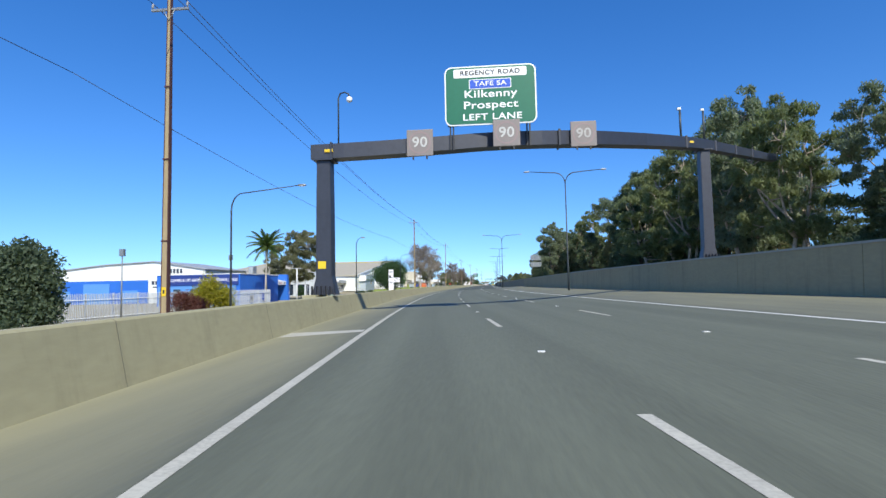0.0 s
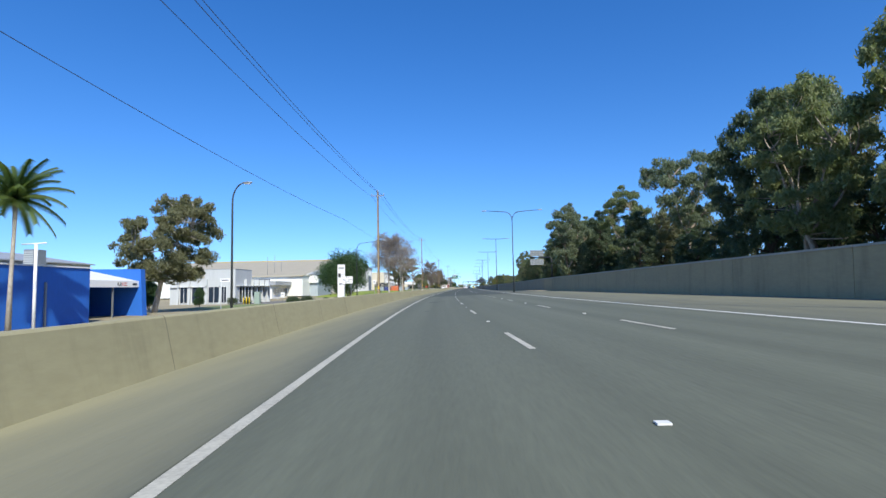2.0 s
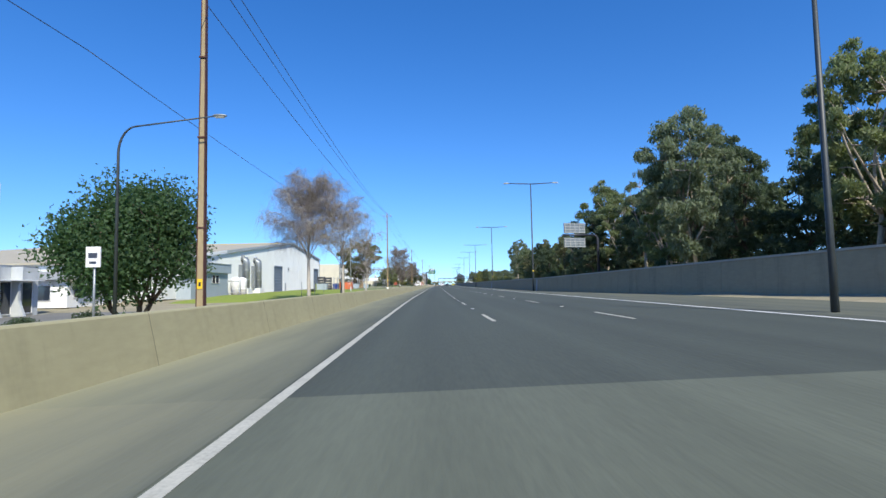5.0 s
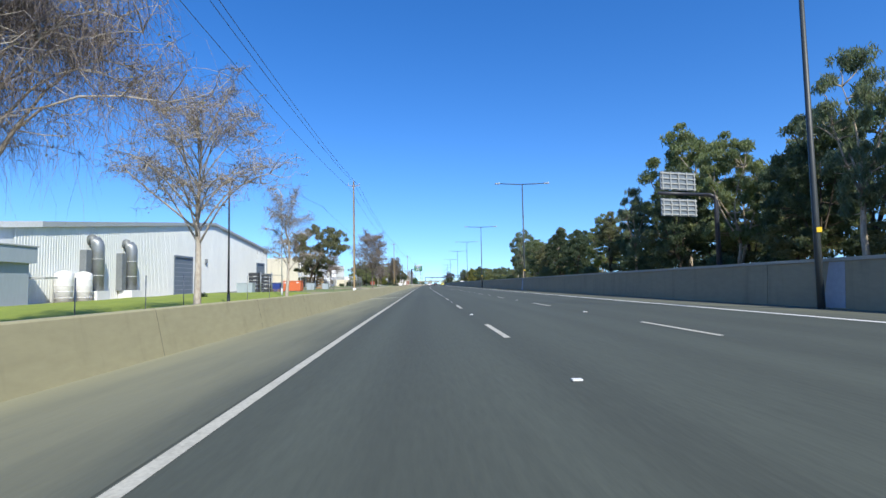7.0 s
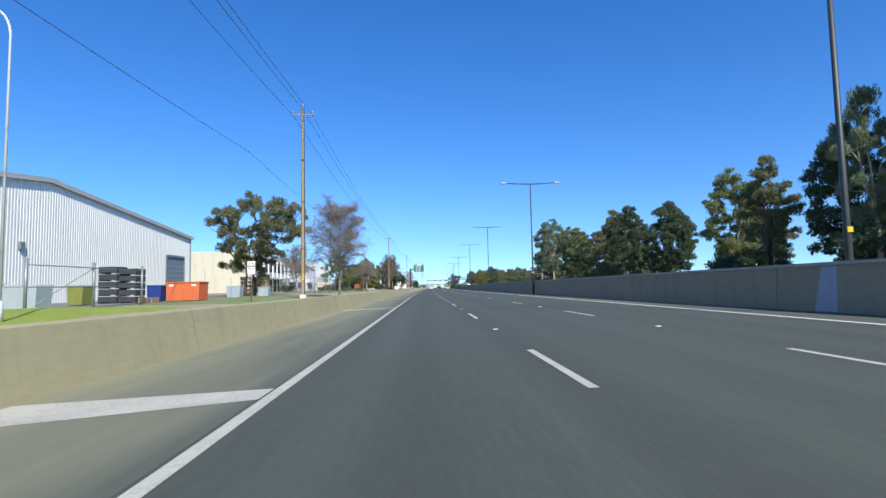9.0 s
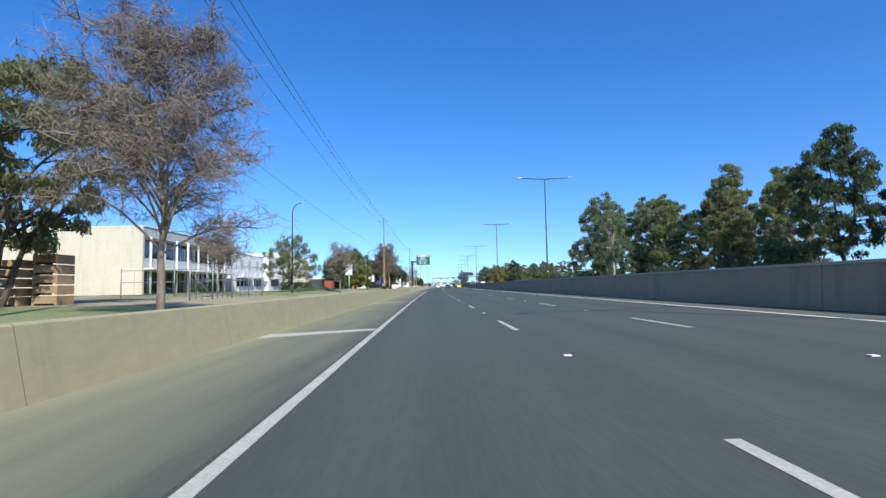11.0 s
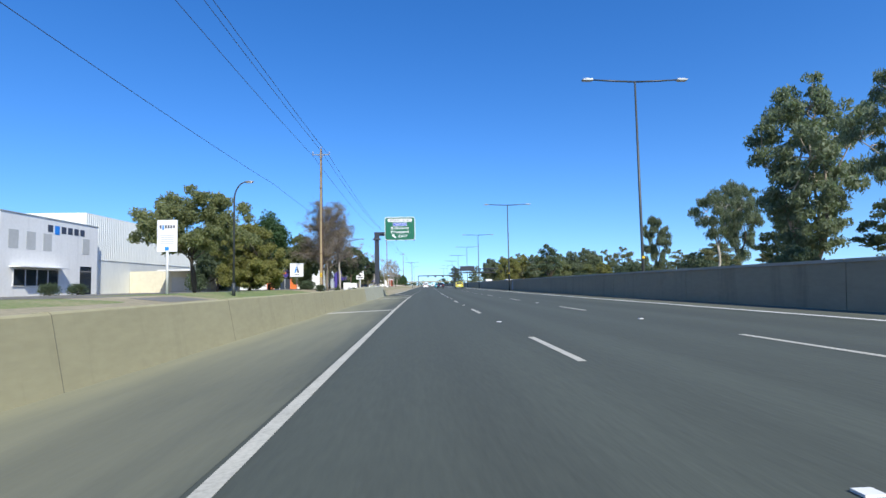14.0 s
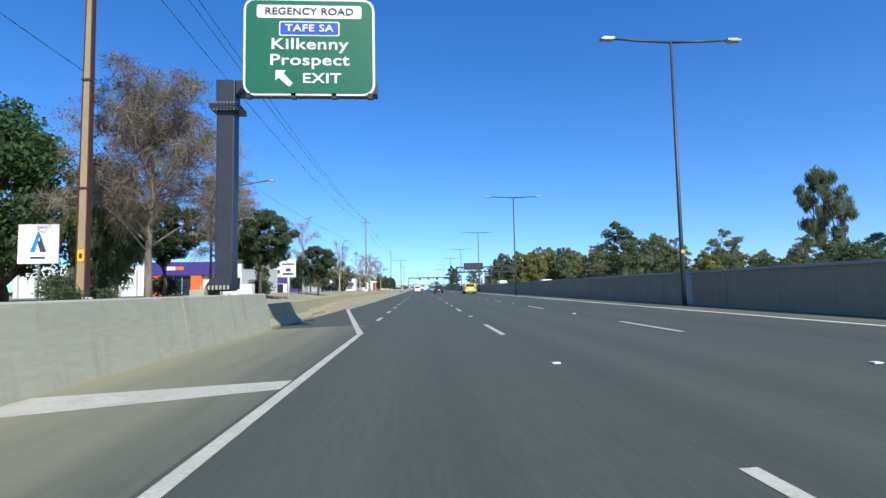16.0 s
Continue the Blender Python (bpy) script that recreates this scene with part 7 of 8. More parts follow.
def build_far_shops():
    g = 0.75
    b = house("courier_depot", "courier depot with purple fascia and orange entrance")
    boxpart("wall", -48, 398, g, -20.8, 416, 4.6, "shed_white", b)
    boxpart("fascia", -31.6, 397.4, 3.3, -22.6, 398.1, 4.9, "purple", b, "dark purple fascia")
    bars(b, "mark", 0, [(-29.6, 397.36, 3.9, -28.6, 397.39, 4.35)], "signwhite")
    bars(b, "mark", 0, [(-28.5, 397.36, 3.9, -27.6, 397.39, 4.35)], "orange")
    boxpart("pier", -31.5, 397.5, g, -30.2, 398.0, 3.3, "orange", b, "orange entrance pier")
    boxpart("pier", -26.8, 397.5, g, -25.5, 398.0, 3.3, "orange", b, "orange entrance pier")
    window_y(b, 397.9, -30.1, -26.9, g, 3.2, 3)
    for k in range(8):
        boxpart("wall_rib", -47.5 + k * 2, 397.9, g, -47.3 + k * 2, 397.99, 4.0, "trim_grey", b)
    b = house("showroom", "white showroom with a blue lower band")
    boxpart("wall", -46, 438, g, -21.5, 462, 6.0, "render_white", b)
    boxpart("band", -46, 437.9, 2.6, -21.4, 462, 3.9, "purple", b, "blue-violet band")
    boxpart("tower", -23.8, 436.8, g, -21.4, 440, 6.6, "purple", b)
    window_y(b, 438, -34, -25, g, 2.5, 5)
    bars(b, "mark", 0, [(-33 + i * 1.3, 437.95, 4.6, -32.2 + i * 1.3, 437.99, 5.3) for i in range(6)], "logo_dark")
    b = house("showroom", "low white shop with a violet awning and sign")
    boxpart("wall", -40, 500, g, -17, 520, 4.6, "render_white", b)
    boxpart("awning", -40, 498.5, 2.7, -17.5, 500, 3.4, "purple", b, "violet awning")
    boxpart("sign_box", -22.5, 498.4, 4.0, -20, 499.2, 6.2, "blue_sign", b)
    window_y(b, 500, -36, -20, g, 2.6, 7)
    b = house("brick_shop", "low brick and white shop far along the road")
    boxpart("wall", -34, 545, g, -13, 565, 4.4, "render_white", b)
    boxpart("brick_end", -14.5, 544.8, g, -12.8, 560, 3.8, "red_brick", b)
    b = house("brick_shop", "low cream shop far along the road")
    boxpart("wall", -30, 600, g, -9, 625, 4.6, "render_cream", b)
    boxpart("roof", -30.4, 599.6, 4.6, -8.6, 625.4, 4.9, "roof", b)
    # houses and yellow sheds beyond the median, far right
    for x, y, w, d, h, m in ((36, 560, 22, 20, 6.4, "far_yellow"), (62, 590, 20, 20, 7.2, "render_cream"), (50, 640, 26, 20, 7.4, "far_yellow"), (76, 470, 12, 9, 4.2, "render_cream")):
        b = house("far_shed", "distant plain building behind the trees")
        z = 0.5
        boxpart("wall", x, y, z, x + w, y + d, h, m, b)
        part("roof", bm_prism([(x - 0.4, h), (x + w / 2, h + 1.3), (x + w + 0.4, h)], y - 0.4, y + d + 0.4), "red_roof" if w < 14 else "roof", b)
        for k in range(int(w / 4)):
            window_y(b, y, x + 1 + k * 4, x + 3 + k * 4, h - 2.4, h - 1.0, 2)


build_far_shops()


# ---- verge furniture ----
def lawn(name, x0, x1, y0, y1, hump, mat, label):
    nx, ny = 14, 24
    verts, faces = [], []
    for j in range(ny + 1):
        for i in range(nx + 1):
            x, y = x0 + (x1 - x0) * i / nx, y0 + (y1 - y0) * j / ny
            e = min(i, nx - i, j, ny - j)
            if e == 0:
                x += 2.2 * noise.noise(Vector((x * 0.2, y * 0.2, 3)))
                y += 2.2 * noise.noise(Vector((x * 0.2, y * 0.2, 9)))
            rise = min(1, e / 3) * hump * (0.6 + 0.8 * abs(noise.noise(Vector((x * 0.1, y * 0.1, 0)))))
            verts.append((x, y, lgz(x, y) + 0.02 + rise - (0.08 if e == 0 else 0)))
    for j in range(ny):
        for i in range(nx):
            a = j * (nx + 1) + i
            faces.append((a, a + 1, a + nx + 2, a + nx + 1))
    tagged(data_part(name, verts, faces, mat, smooth=True), label, "grass", kind="structure")


def yard(name, x0, x1, y0, y1, label):
    nx, ny = 12, 16
    verts, faces = [], []
    for j in range(ny + 1):
        for i in range(nx + 1):
            x, y = x0 + (x1 - x0) * i / nx, y0 + (y1 - y0) * j / ny
            verts.append((x, y, lgz(x, y) + 0.012))
    for j in range(ny):
        for i in range(nx):
            a = j * (nx + 1) + i
            faces.append((a, a + 1, a + nx + 2, a + nx + 1))
    tagged(data_part(name, verts, faces, "yard"), label, "yard", kind="structure")


yard("pavement_1", -36.5, -22.5, 217, 262, "grey asphalt factory yard with oil stains")
yard("pavement_2", -33.9, -12.0, 312.5, 317, "grey asphalt driveway to the white factory")
yard("pavement_3", -33.9, -21.0, 318, 352, "grey asphalt car park before the white factory")
yard("pavement_4", -37.0, -26.0, 129, 152, "pale forecourt paving beside the showroom")
yard("pavement_5", -60.0, -20.5, 364, 397, "grey asphalt car park before the depot")
lawn("lawn_1", -33.0, -15.0, 163, 216, 0.45, "grass", "bright green mown lawn mound before the factory")
lawn("lawn_2", -33.5, -12.0, 268, 311, 0.06, "drygrass", "thin green lawn before the office block")
lawn("lawn_3", -36, -9.5, 104, 128, 0.05, "drygrass", "patchy dry lawn before the showroom")
lawn("lawn_4", -20, -9.5, 318, 345, 0.05, "drygrass", "patchy green verge by the driveway")
lawn("lawn_5", -24, -9.5, 220, 250, 0.05, "drygrass", "patchy green verge by the yard")
for k, (y0, y1) in enumerate(((100, 118), (232, 262))):
    lawn("lawn_%d" % (6 + k), left_line(y0) + 33, left_line(y0) + 52, y0, y1, 0.5, "grass", "sunlit green grass bank among the gum trees")


def pole_sign(name, x, y, w, h, z0, posts, mat, label, paint):
    """A flat board on posts facing the traffic. paint adds its marks."""
    g = lgz(x, y)
    s = thing(name, pose(x, y, g), label, "sign")
    for px, r in posts:
        tube("post", [(px, 0.04, -0.1), (px, 0.04, z0 + h - 0.1 - g)], r, "white" if r > 0.05 else "galv", s, sides=10)
    part("board", bm_box((-w / 2, -0.05, z0 - g, w / 2, 0.0, z0 + h - g), bevel=0.008), mat, s)
    for m, boxes in paint:
        part("mark", bm_box(*[(a, -0.062, b - g, c, -0.052, d - g) for a, b, c, d in boxes]), m, s)
    return s


def build_signs():
    pole_sign("totem_sign", -14.2, 117.2, 1.1, 5.7, -0.9, [], "signwhite", "tall white slab totem sign with small marks", [
        ("trim_grey", [(-0.4, 4.1, 0.4, 4.45)]), ("black", [(-0.45, 2.9, -0.05, 3.5)]), ("logo_dark", [(0.05, 3.3, 0.4, 3.36), (0.05, 3.0, 0.4, 3.06), (-0.3, 1.75, -0.2, 2.1), (-0.12, 1.75, -0.06, 2.1), (0.0, 1.75, 0.08, 2.1), (0.15, 1.75, 0.4, 1.83), (0.15, 2.02, 0.4, 2.1)])])
    g = lgz(-18.5, 88)
    p = thing("street_sign", pose(-18.5, 88, g), "white street name plate on a thin pale post", "street sign")
    tube("post", [(0, 0, -0.1), (0, 0, 3.4)], 0.045, "lamp_pale", p)
    boxpart("plate", -0.1, -0.03, 3.12, 0.85, 0.0, 3.42, "signwhite", p, "white name plate")
    boxpart("text_bar", 0.05, -0.036, 3.22, 0.7, -0.031, 3.31, "logo_dark", p)
    g = lgz(-11.6, 110)
    s = pole_sign("road_sign", -11.6, 110, 1.32, 0.95, 1.9, [(-0.45, 0.04), (0.45, 0.04)], "signwhite", "white road sign with black words on two posts", [])
    for k, (txt, size) in enumerate((("END", 0.22), ("ROAD TRAIN", 0.2), ("ROUTE", 0.2))):
        letters("words", txt, size, pose(0, -0.058, 2.66 - k * 0.28 - g, 90, 0, 0), "black", s, 1.0, 0.003)
    pole_sign("road_sign", -8.85, 114.8, 0.42, 0.6, 1.78, [(0, 0.035)], "signwhite", "small white sign on a thin post", [("logo_dark", [(-0.13, 2.05, 0.13, 2.2), (-0.1, 1.88, 0.1, 1.95)])])
    s = pole_sign("speed_limit_sign", -13.95, 224, 0.62, 1.05, 2.45, [(0, 0.04)], "signwhite", "white 60 speed limit sign on a post", [])
    g = lgz(-13.95, 224)
    bm = bmesh.new()
    bmesh.ops.create_circle(bm, segments=32, radius=0.28)
    ring = bmesh.ops.extrude_edge_only(bm, edges=bm.edges[:])
    for q in [e for e in ring["geom"] if isinstance(e, bmesh.types.BMVert)]:
        q.co *= 0.82
    for q in bm.verts:
        q.co = Vector((q.co.x, -0.054, q.co.y + 3.1 - g))
    part("ring", bm, "black", s, "black ring")
    letters("digits", "60", 0.33, pose(0, -0.055, 3.1 - g, 90, 0, 0), "black", s, 1.0, 0.002)
    pole_sign("company_sign", -15.7, 320, 1.2, 1.95, 3.42, [(0, 0.075)], "signwhite", "white company board on a white pole", [
        ("logo_dark", [(-0.45 + i * 0.16, 4.85, -0.35 + i * 0.16, 5.05) for i in range(6) if i != 1]), ("logo_blue", [(-0.29, 4.75, -0.19, 5.05), (-0.12, 3.5, 0.12, 3.72)]),
        ("trim_grey", [(-0.42, 4.4 - i * 0.12, 0.42, 4.43 - i * 0.12) for i in range(5)])])
    s = pole_sign("company_sign", -15.6, 354, 1.65, 1.68, 2.45, [(0, 0.045)], "signwhite", "white company board with a blue peaked mark", [("logo_dark", [(-0.3, 2.66, 0.3, 2.74)])])
    g = lgz(-15.6, 354)
    part("mark", bm_prism([(-0.32, 2.95 - g), (0.0, 3.85 - g), (0.06, 3.7 - g), (-0.12, 2.95 - g)], -0.064, -0.052), "logo_blue", s)
    part("mark", bm_prism([(0.02, 3.84 - g), (0.34, 2.95 - g), (0.1, 2.95 - g), (-0.04, 3.4 - g), (0.08, 3.4 - g)], -0.068, -0.056), "logo_dark", s)
    pole_sign("company_sign", -10.1, 376, 1.25, 1.5, 2.25, [(0, 0.09)], "signwhite", "white shop board with faded marks", [("logo_dark", [(-0.5, 3.3, 0.5, 3.42), (-0.2, 2.75, 0.2, 3.0), (-0.45, 2.45, 0.45, 2.62)])])
    for x, y in ((-9.6, 362.5), (-10.6, 363.5)):
        b = thing("white_box", pose(x, y, lgz(x, y)), "low white roadside box", "box", "white roadside boxes")
        boxpart("body", -0.5, -0.3, 0, 0.5, 0.3, 1.2, "signwhite", b, bevel=0.02)


build_signs()


def build_yard():
    """Chain fence, gate, bins and crates beside the factory."""
    f = thing("wire_fence", Matrix.Identity(4), "galvanised steel yard fence with thin rails and posts", "fence")
    for x, y in ((-20.8, 209.2), (-21.5, 221.8), (-21.2, 215.5), (-16.2, 166), (-16.0, 172), (-15.6, 176), (-15.4, 188), (-15.2, 194), (-15.2, 199), (-21, 232), (-20, 236)):
        g = lgz(x, y)
        tube("post", [(x, y, g - 0.1), (x, y, g + (3.0 if x < -20.5 else 2.3))], 0.085 if x < -20.5 and y < 225 else 0.03, "galv", f)
    for z in (0.15, 1.45, 2.65):
        tube("rail", [(-20.8, 209.2, lgz(-20.8, 209.2) + z), (-21.5, 221.8, lgz(-21.5, 221.8) + z)], 0.035, "galv", f, sides=6)
    tube("brace", [(-20.8, 209.2, lgz(-20.8, 209.2) + 0.2), (-21.2, 215.5, lgz(-21.2, 215.5) + 2.65)], 0.022, "galv", f, sides=6)
    f = thing("wire_fence", Matrix.Identity(4), "tall galvanised yard gate and fence by the offices", "fence")
    xs = [(-15.7, 256.0), (-15.5, 259.0), (-15.3, 262.0), (-15.1, 265.0), (-14.9, 267.8), (-19.0, 268.4), (-23.0, 269.0), (-28.0, 269.6)]
    for x, y in xs:
        g = lgz(x, y)
        tube("post", [(x, y, g - 0.1), (x, y, g + 2.6)], 0.05, "galv", f)
    for (xa, ya), (xb, yb) in zip(xs, xs[1:]):
        for q in (0.25, 0.5, 0.75):
            x, y = xa + (xb - xa) * q, ya + (yb - ya) * q
            tube("paling", [(x, y, lgz(x, y)), (x, y, lgz(x, y) + 2.42)], 0.014, "galv", f, sides=5)
        for z in (0.2, 1.35, 2.4):
            tube("rail", [(xa, ya, lgz(xa, ya) + z), (xb, yb, lgz(xb, yb) + z)], 0.022, "galv", f, sides=6)
    tube("brace", [(-15.7, 256.0, lgz(-15.7, 256) + 1.9), (-15.5, 259.0, lgz(-15.5, 259) + 0.15)], 0.03, "galv", f, sides=6)
    # orange steel skip
    g = lgz(-23, 231)
    s = thing("skip_bin", pose(-21.95, 230.5, g), "orange painted steel skip bin with white marks", "skip bin")
    part("body", bm_prism([(-1.45, 0.1), (1.45, 0.1), (1.5, 1.75), (-1.5, 1.75)], -1.0, 1.0, 0.02), "orange_bin", s)
    part("rim", bm_box((-1.56, -1.06, 1.7, 1.56, -0.98, 1.8), (-1.56, 0.98, 1.7, 1.56, 1.06, 1.8), (-1.56, -0.98, 1.7, -1.47, 0.98, 1.8), (1.47, -0.98, 1.7, 1.56, 0.98, 1.8)), "orange_bin", s)
    for x in (-1.0, 1.0):
        boxpart("label_plate", x - 0.2, -1.035, 1.4, x + 0.2, -1.022, 1.55, "signwhite", s)
    for x in (-0.9, 0.0, 0.9):
        boxpart("stiffener", x - 0.05, -1.04, 0.12, x + 0.05, -1.0, 1.35, "orange_bin", s)
    for x, y, w, d, h, m, n in ((-27.9, 229, 1.6, 1.6, 3.3, "crate_dark", 5), (-26.2, 229, 1.5, 1.6, 3.1, "crate_dark", 5), (-23.6, 252, 1.6, 1.6, 2.6, "wood", 5), (-21.8, 252.5, 1.4, 1.4, 2.9, "wood", 5)):
        g = lgz(x, y)
        c = thing("crate_stack", pose(x, y, g), "stack of %s crates on the yard" % ("dark plastic" if m == "crate_dark" else "weathered wooden"), "crates", "crate stacks")
        for k in range(n):
            z0, z1 = k * h / n, (k + 1) * h / n - 0.06
            part("crate", bm_box((-w / 2 + 0.03 * (k % 2), -d / 2, z0 + 0.1, w / 2, d / 2, z1), (-w / 2, -d / 2, z0, -w / 2 + 0.15, d / 2, z0 + 0.1), (w / 2 - 0.15, -d / 2, z0, w / 2, d / 2, z0 + 0.1)), m, c)
    for x, y, w, d, h, m, cat in ((-27.3, 223.6, 1.25, 1.2, 1.6, "green_bin", "olive green wheeled yard bin"), (-24.6, 230.2, 1.3, 1.1, 1.55, "blue_dark", "dark blue steel bin beside the crates"), (-21.0, 240, 1.5, 1.2, 1.35, "shed_grey", "blue-grey steel yard bin"), (-19.0, 244, 1.3, 1.1, 1.2, "shed_grey", "blue-grey steel yard bin"), (-24.3, 214.0, 2.2, 1.4, 1.6, "shed_grey", "grey lidded steel yard bin"), (-26.0, 238, 1.4, 1.2, 1.5, "blue_dark", "dark blue yard bin")):
        g = lgz(x, y)
        b = thing("yard_bin", pose(x, y, g), cat, "bin", "yard bins")
        part("body", bm_prism([(-w / 2 + 0.08, 0.08), (w / 2 - 0.08, 0.08), (w / 2, h - 0.1), (-w / 2, h - 0.1)], -d / 2, d / 2, 0.02), m, b)
        part("lid", bm_prism([(-w / 2 - 0.03, h - 0.09), (w / 2 + 0.03, h - 0.09), (w / 2, h), (-w / 2, h)], -d / 2 - 0.03, d / 2 + 0.03), m, b)
    for k in range(3):
        g = lgz(-24.2, 228)
        p = thing("pallet", pose(-24.2, 228, g + k * 0.16), "pale wooden pallet lying on the yard", "pallet", "pallets")
        part("deck", bm_box(*[(-0.6, -0.55 + i * 0.2, 0.1, 0.6, -0.43 + i * 0.2, 0.14) for i in range(6)], (-0.6, -0.55, 0, -0.48, 0.57, 0.1), (0.48, -0.55, 0, 0.6, 0.57, 0.1)), "wood", p)


build_yard()


def build_advert():
    """The rear of a sign board on a tall cantilever post beyond the median."""
    x, y = 28.4, 189.0
    g = lgz(x, y)
    s = thing("sign_cantilever", pose(x, y, 0, 0, 0, 16), "grey rear frames of a road sign on a dark cantilever post", "road sign")
    tube("post", [(0, 0, g), (0, 0, 8.5), (-0.3, 0, 8.9), (-0.8, 0, 9.05)], [0.24, 0.2, 0.19, 0.18], "gantry", s)
    tube("arm", [(-0.6, 0, 9.05), (-6.6, 0, 9.0)], 0.16, "gantry", s)
    for z0, z1 in ((9.3, 11.0), (6.9, 8.5)):
        boxpart("panel", -6.5, -0.15, z0, -2.5, -0.08, z1, "door_grey", s, "dark grey sheet metal sign back")
        for k in range(4):
            z = z0 + 0.15 + (z1 - z0 - 0.3) * k / 3
            boxpart("rail", -6.5, -0.24, z - 0.05, -2.5, -0.155, z + 0.05, "trim_grey", s)
        for k in range(5):
            xx = -6.3 + k * 0.9
            boxpart("stiffener", xx - 0.05, -0.28, z0, xx + 0.05, -0.24, z1, "trim_grey", s)


build_advert()


def build_far_gantry():
    s = thing("overhead_gantry", pose(-1.8, 455, 0), "distant dark lattice sign gantry over the opposite lanes", "gantry")
    for x, r in ((13.2, 0.14), (30.0, 0.28)):
        boxpart("column", x - r, -r, 0.3, x + r, r, 5.8, "gantry", s)
    for z in (4.6, 5.75):
        boxpart("chord", 13, -0.25, z, 30.3, 0.25, z + 0.3, "gantry", s)
    for k in range(17):
        x = 13 + k
        tube("lattice", [(x, -0.2, 4.8), (x + 0.5, -0.2, 5.8), (x + 1, -0.2, 4.8)], 0.09, "gantry", s, sides=5)
    boxpart("sign_back", 14.9, -0.4, 5.3, 19.5, -0.28, 6.9, "gantry", s, "dark rear of a sign panel")
    s = thing("overhead_gantry", pose(4.5, 640, 0), "far dark overhead gantry with traffic signals", "gantry")
    for x in (-4.5, 20):
        boxpart("column", x - 0.25, -0.25, 0.3, x + 0.25, 0.25, 7.4, "gantry", s)
    boxpart("beam", -4.5, -0.3, 6.9, 20, 0.3, 7.5, "gantry", s)
    for x in (2, 7, 12, 17):
        boxpart("signal_board", x - 0.6, -0.45, 6.1, x + 0.6, -0.31, 7.2, "black", s)
    # bridge deck closing the road's end
    b = house("road_bridge", "distant road bridge crossing the motorway", "bridge")
    boxpart("deck", -70, 980, 4.6, 110, 992, 6.2, "concrete_grey", b)
    for x in (-20, 2, 30, 54):
        boxpart("pier", x - 0.7, 984, -0.5, x + 0.7, 988, 4.6, "concrete_grey", b)


build_far_gantry()


def build_far_woods():
    """Belts of trees along the left side far ahead and the wood that closes the horizon."""
    rng = np.random.default_rng(77)
    g = "street trees far along the road"
    t = gum("street_tree", 71, 8.5, 4.0, 0.1, 26, 1.3, "leaf_brown", "far olive-brown street tree", g, bark="bark_dark", subs=3, leaves=34, length=0.6, width=0.2, sides=3, apart=0.5)
    plant(t, [(-14.5 - rng.uniform(0, 9), 405 + k * 17, rng.uniform(0.7, 1.1), 50 * k) for k in range(17)])
    n = 1500
    y = rng.uniform(760, 1500, n)
    x = rng.uniform(-1.0, 1.0, n) * (60 + 0.62 * y)
    line = np.array([left_line(q) for q in y])
    keep = (x > line + 24) | (x < line - 15) | (y > 1150)
    x, y = x[keep], y[keep]
    r = rng.uniform(2.0, 4.2, len(x))
    c = np.stack([x, y, rng.uniform(0.5, 8.5, len(x)) * (0.75 + 0.25 * np.sin(x * 0.05))], 1)
    lv, lf = leaf_mesh(rng, c, r, 60, 2.0, 0.8, 0.4)
    tagged(data_part("far_woods", lv, lf, "leaf_dark"), "dark belt of distant trees along the horizon", "trees", kind="stuff")


build_far_woods()


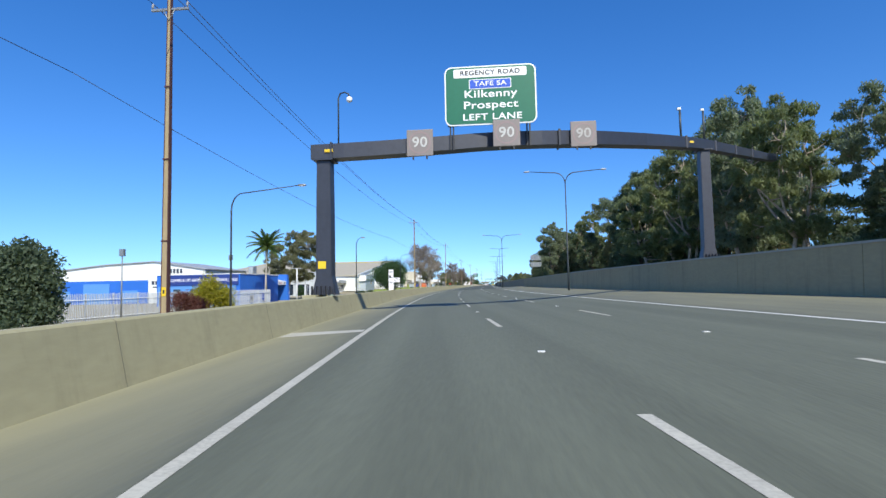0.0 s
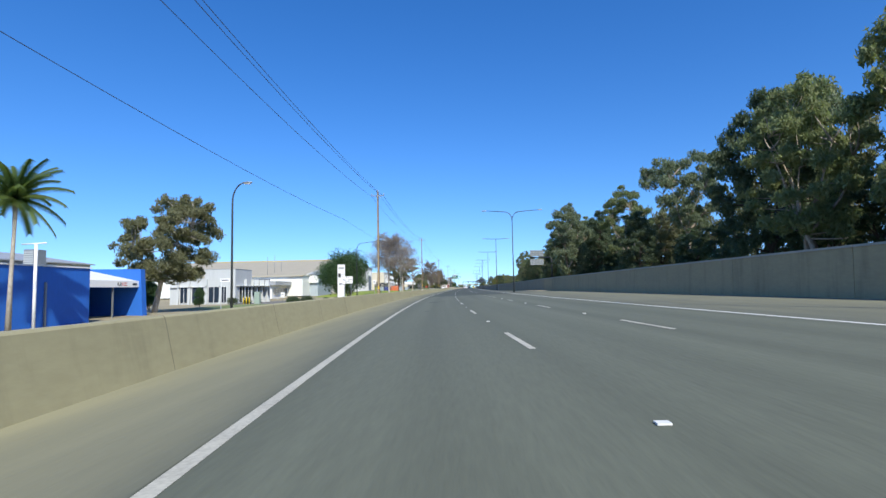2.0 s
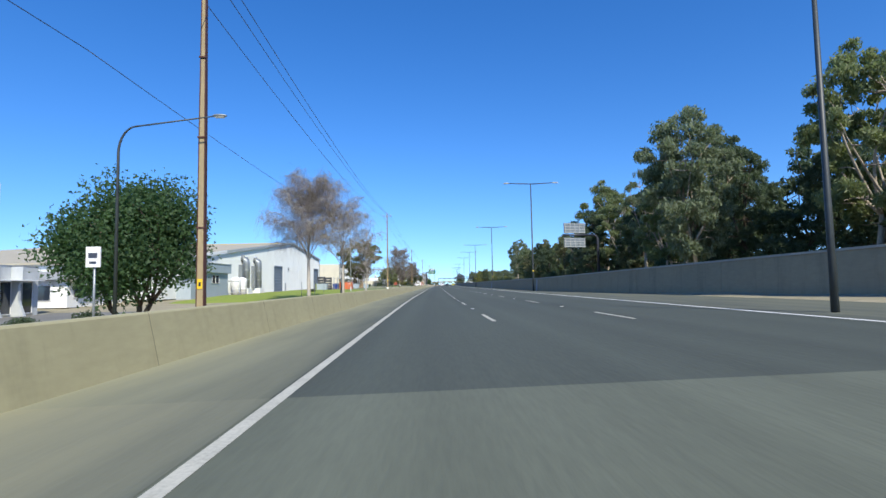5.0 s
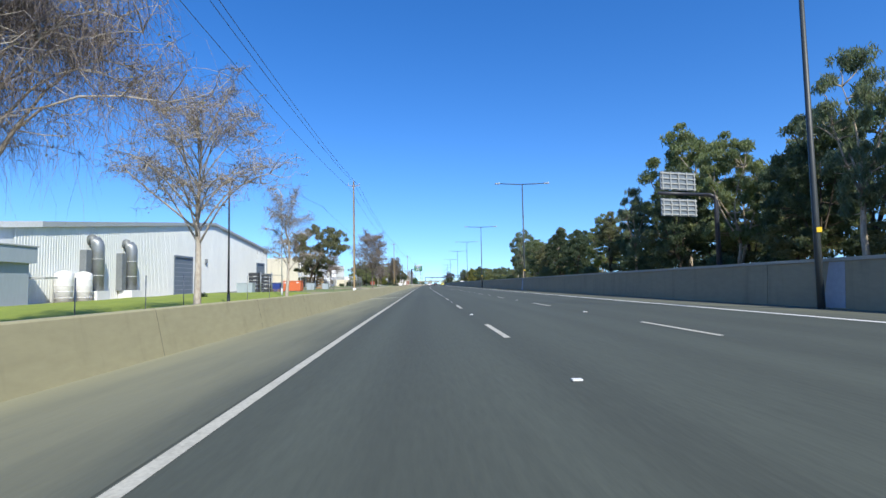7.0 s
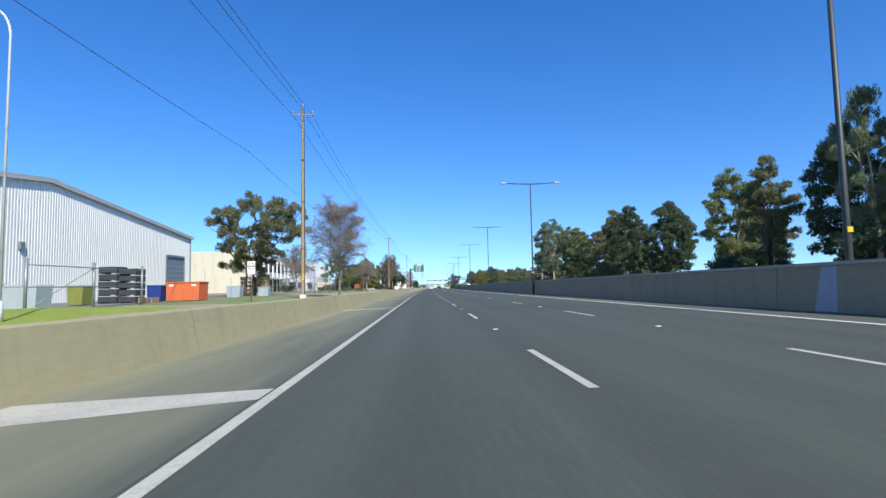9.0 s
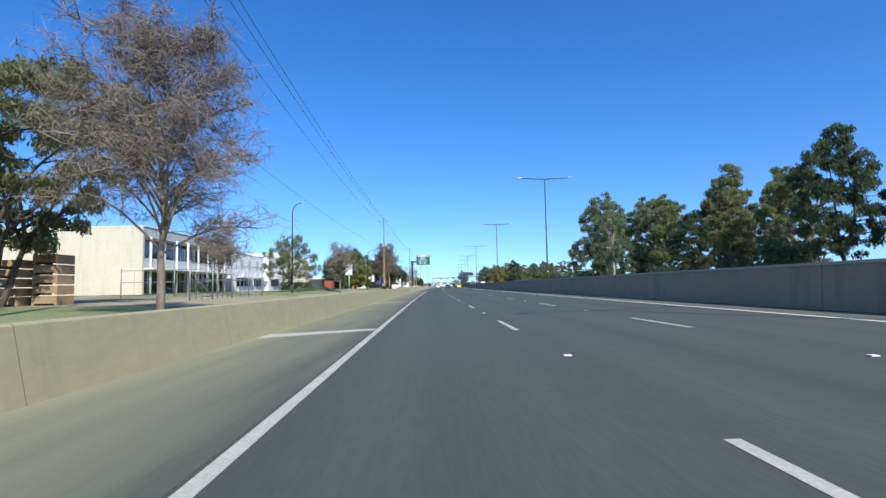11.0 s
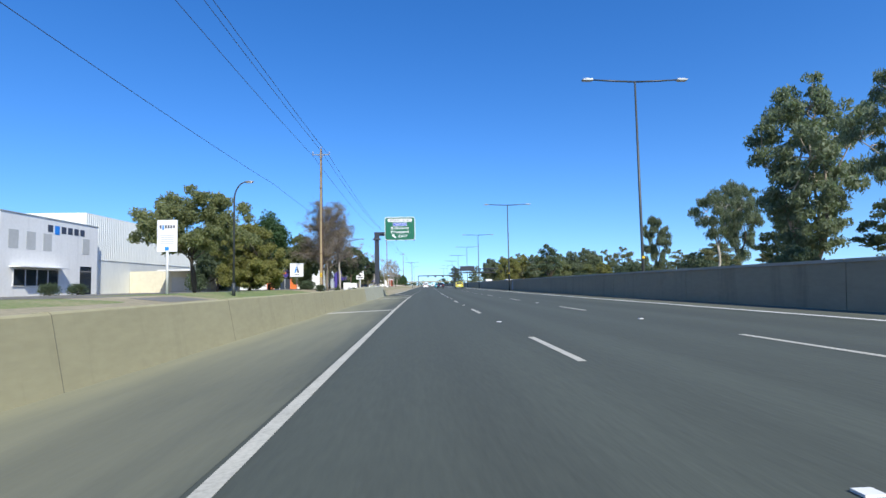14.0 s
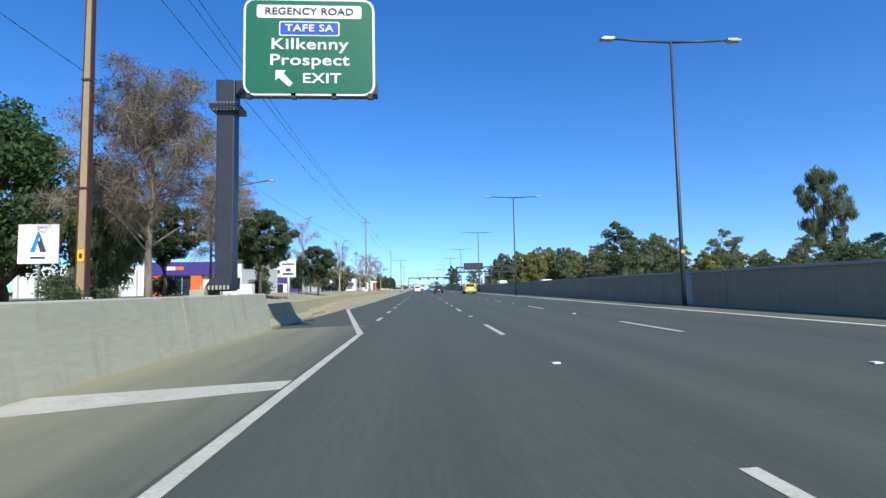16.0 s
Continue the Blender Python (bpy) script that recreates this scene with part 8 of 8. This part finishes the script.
# ---- traffic ----
def car(name, m, paint, label, kind="hatch", group="cars on the motorway"):
    """A car seen from behind; its rear is at -y, wheels on z = 0."""
    c = thing(name, m, label, "car" if kind != "van" else "van", group)
    if kind == "van":
        ln, hw, prof = 4.9, 0.93, [(-2.45, 0.32), (-2.45, 1.85), (-2.35, 1.98), (1.0, 1.98), (1.75, 1.25), (2.35, 1.05), (2.45, 0.7), (2.45, 0.32)]
    else:
        ln, hw, prof = 4.1, 0.86, [(-2.05, 0.3), (-2.08, 0.62), (-2.0, 0.98), (-1.72, 1.42), (-1.5, 1.5), (0.1, 1.5), (1.0, 1.0), (1.85, 0.86), (2.05, 0.62), (2.05, 0.3)]
    bm = bm_prism_x(prof, -hw, hw)
    zs = 0.98 if kind != "van" else 1.2
    for v in bm.verts:
        if v.co.z > zs:
            v.co.x *= 1 - 0.14 * (v.co.z - zs) / 0.55 * (0.5 if kind == "van" else 1)
    bmesh.ops.bevel(bm, geom=bm.edges[:], offset=0.07, segments=3, affect="EDGES")
    part("body", bm, paint, c, smooth=False)
    if kind == "van":
        part("rear_window", bm_box((-0.66, -2.475, 1.25, 0.66, -2.455, 1.72)), "glass", c)
    else:
        part("rear_window", bm_prism_x([(-2.01, 1.03), (-1.995, 1.03), (-1.735, 1.39), (-1.765, 1.39)], -0.62, 0.62), "glass", c)
    for s in (-1, 1):
        x = s * (hw - 0.055 if kind != "van" else hw - 0.02)
        part("side_window", bm_box((min(x, x + s * 0.03), -1.35, zs + 0.05, max(x, x + s * 0.03), 0.3, zs + 0.36)), "glass", c)
        part("tail_light", bm_box((s * hw * 0.8 - 0.11, -ln / 2 - 0.06, 0.75, s * hw * 0.8 + 0.11, -ln / 2 + 0.05, 1.0), bevel=0.02), "tail", c, "red tail light")
        for yy in (-1.25, 1.3):
            w = tube("tyre", [(s * (hw - 0.2), yy, 0.31), (s * (hw + 0.01), yy, 0.31)], 0.31, "tyre", c, sides=20)
            tube("rim", [(s * (hw - 0.02), yy, 0.31), (s * (hw + 0.025), yy, 0.31)], 0.19, "rim", w, sides=14)
    part("bumper", bm_box((-hw + 0.05, -ln / 2 - 0.09, 0.34, hw - 0.05, -ln / 2 + 0.05, 0.58), bevel=0.04), paint, c)
    part("plate_bar", bm_box((-0.22, -ln / 2 - 0.105, 0.6, 0.22, -ln / 2 - 0.08, 0.71)), "signwhite", c)
    return c


def build_traffic():
    for nm, off, y, paint, label, kind in (
            ("car", 8.9, 409, "car_yellow", "small bright yellow hatchback in the third lane", "hatch"),
            ("car", 5.3, 433, "car_dark", "dark grey hatchback in the second lane", "hatch"),
            ("car", 5.6, 488, "car_teal", "teal blue hatchback in the second lane", "hatch"),
            ("van", 1.2, 490, "car_white", "white van in the first lane", "van"),
            ("van", 1.7, 560, "car_white", "white van far ahead in the first lane", "van"),
            ("car", 5.2, 600, "car_white", "white hatchback far ahead", "hatch")):
        a = math.degrees(math.atan2(left_line(y) - left_line(y + 5), 5))
        car(nm, pose(left_line(y) + off, y, road_z(off) + 0.002, 0, 0, a), M[paint], label, kind)
    # vehicles on the opposite carriageway
    for y, off, paint, kind, label in ((408, 20.5, "car_white", "hatch", "white hatchback on the opposite carriageway"), (388, 23.5, "car_dark", "hatch", "dark hatchback on the opposite carriageway"), (452, 21, "car_white", "van", "white van with a roof load on the far carriageway")):
        x = left_line(y) + off
        car("van" if kind == "van" else "car", pose(x, y, lgz(x, y) + 0.01, 0, 0, 180), M[paint], label, kind, "vehicles on the far carriageway")


build_traffic()
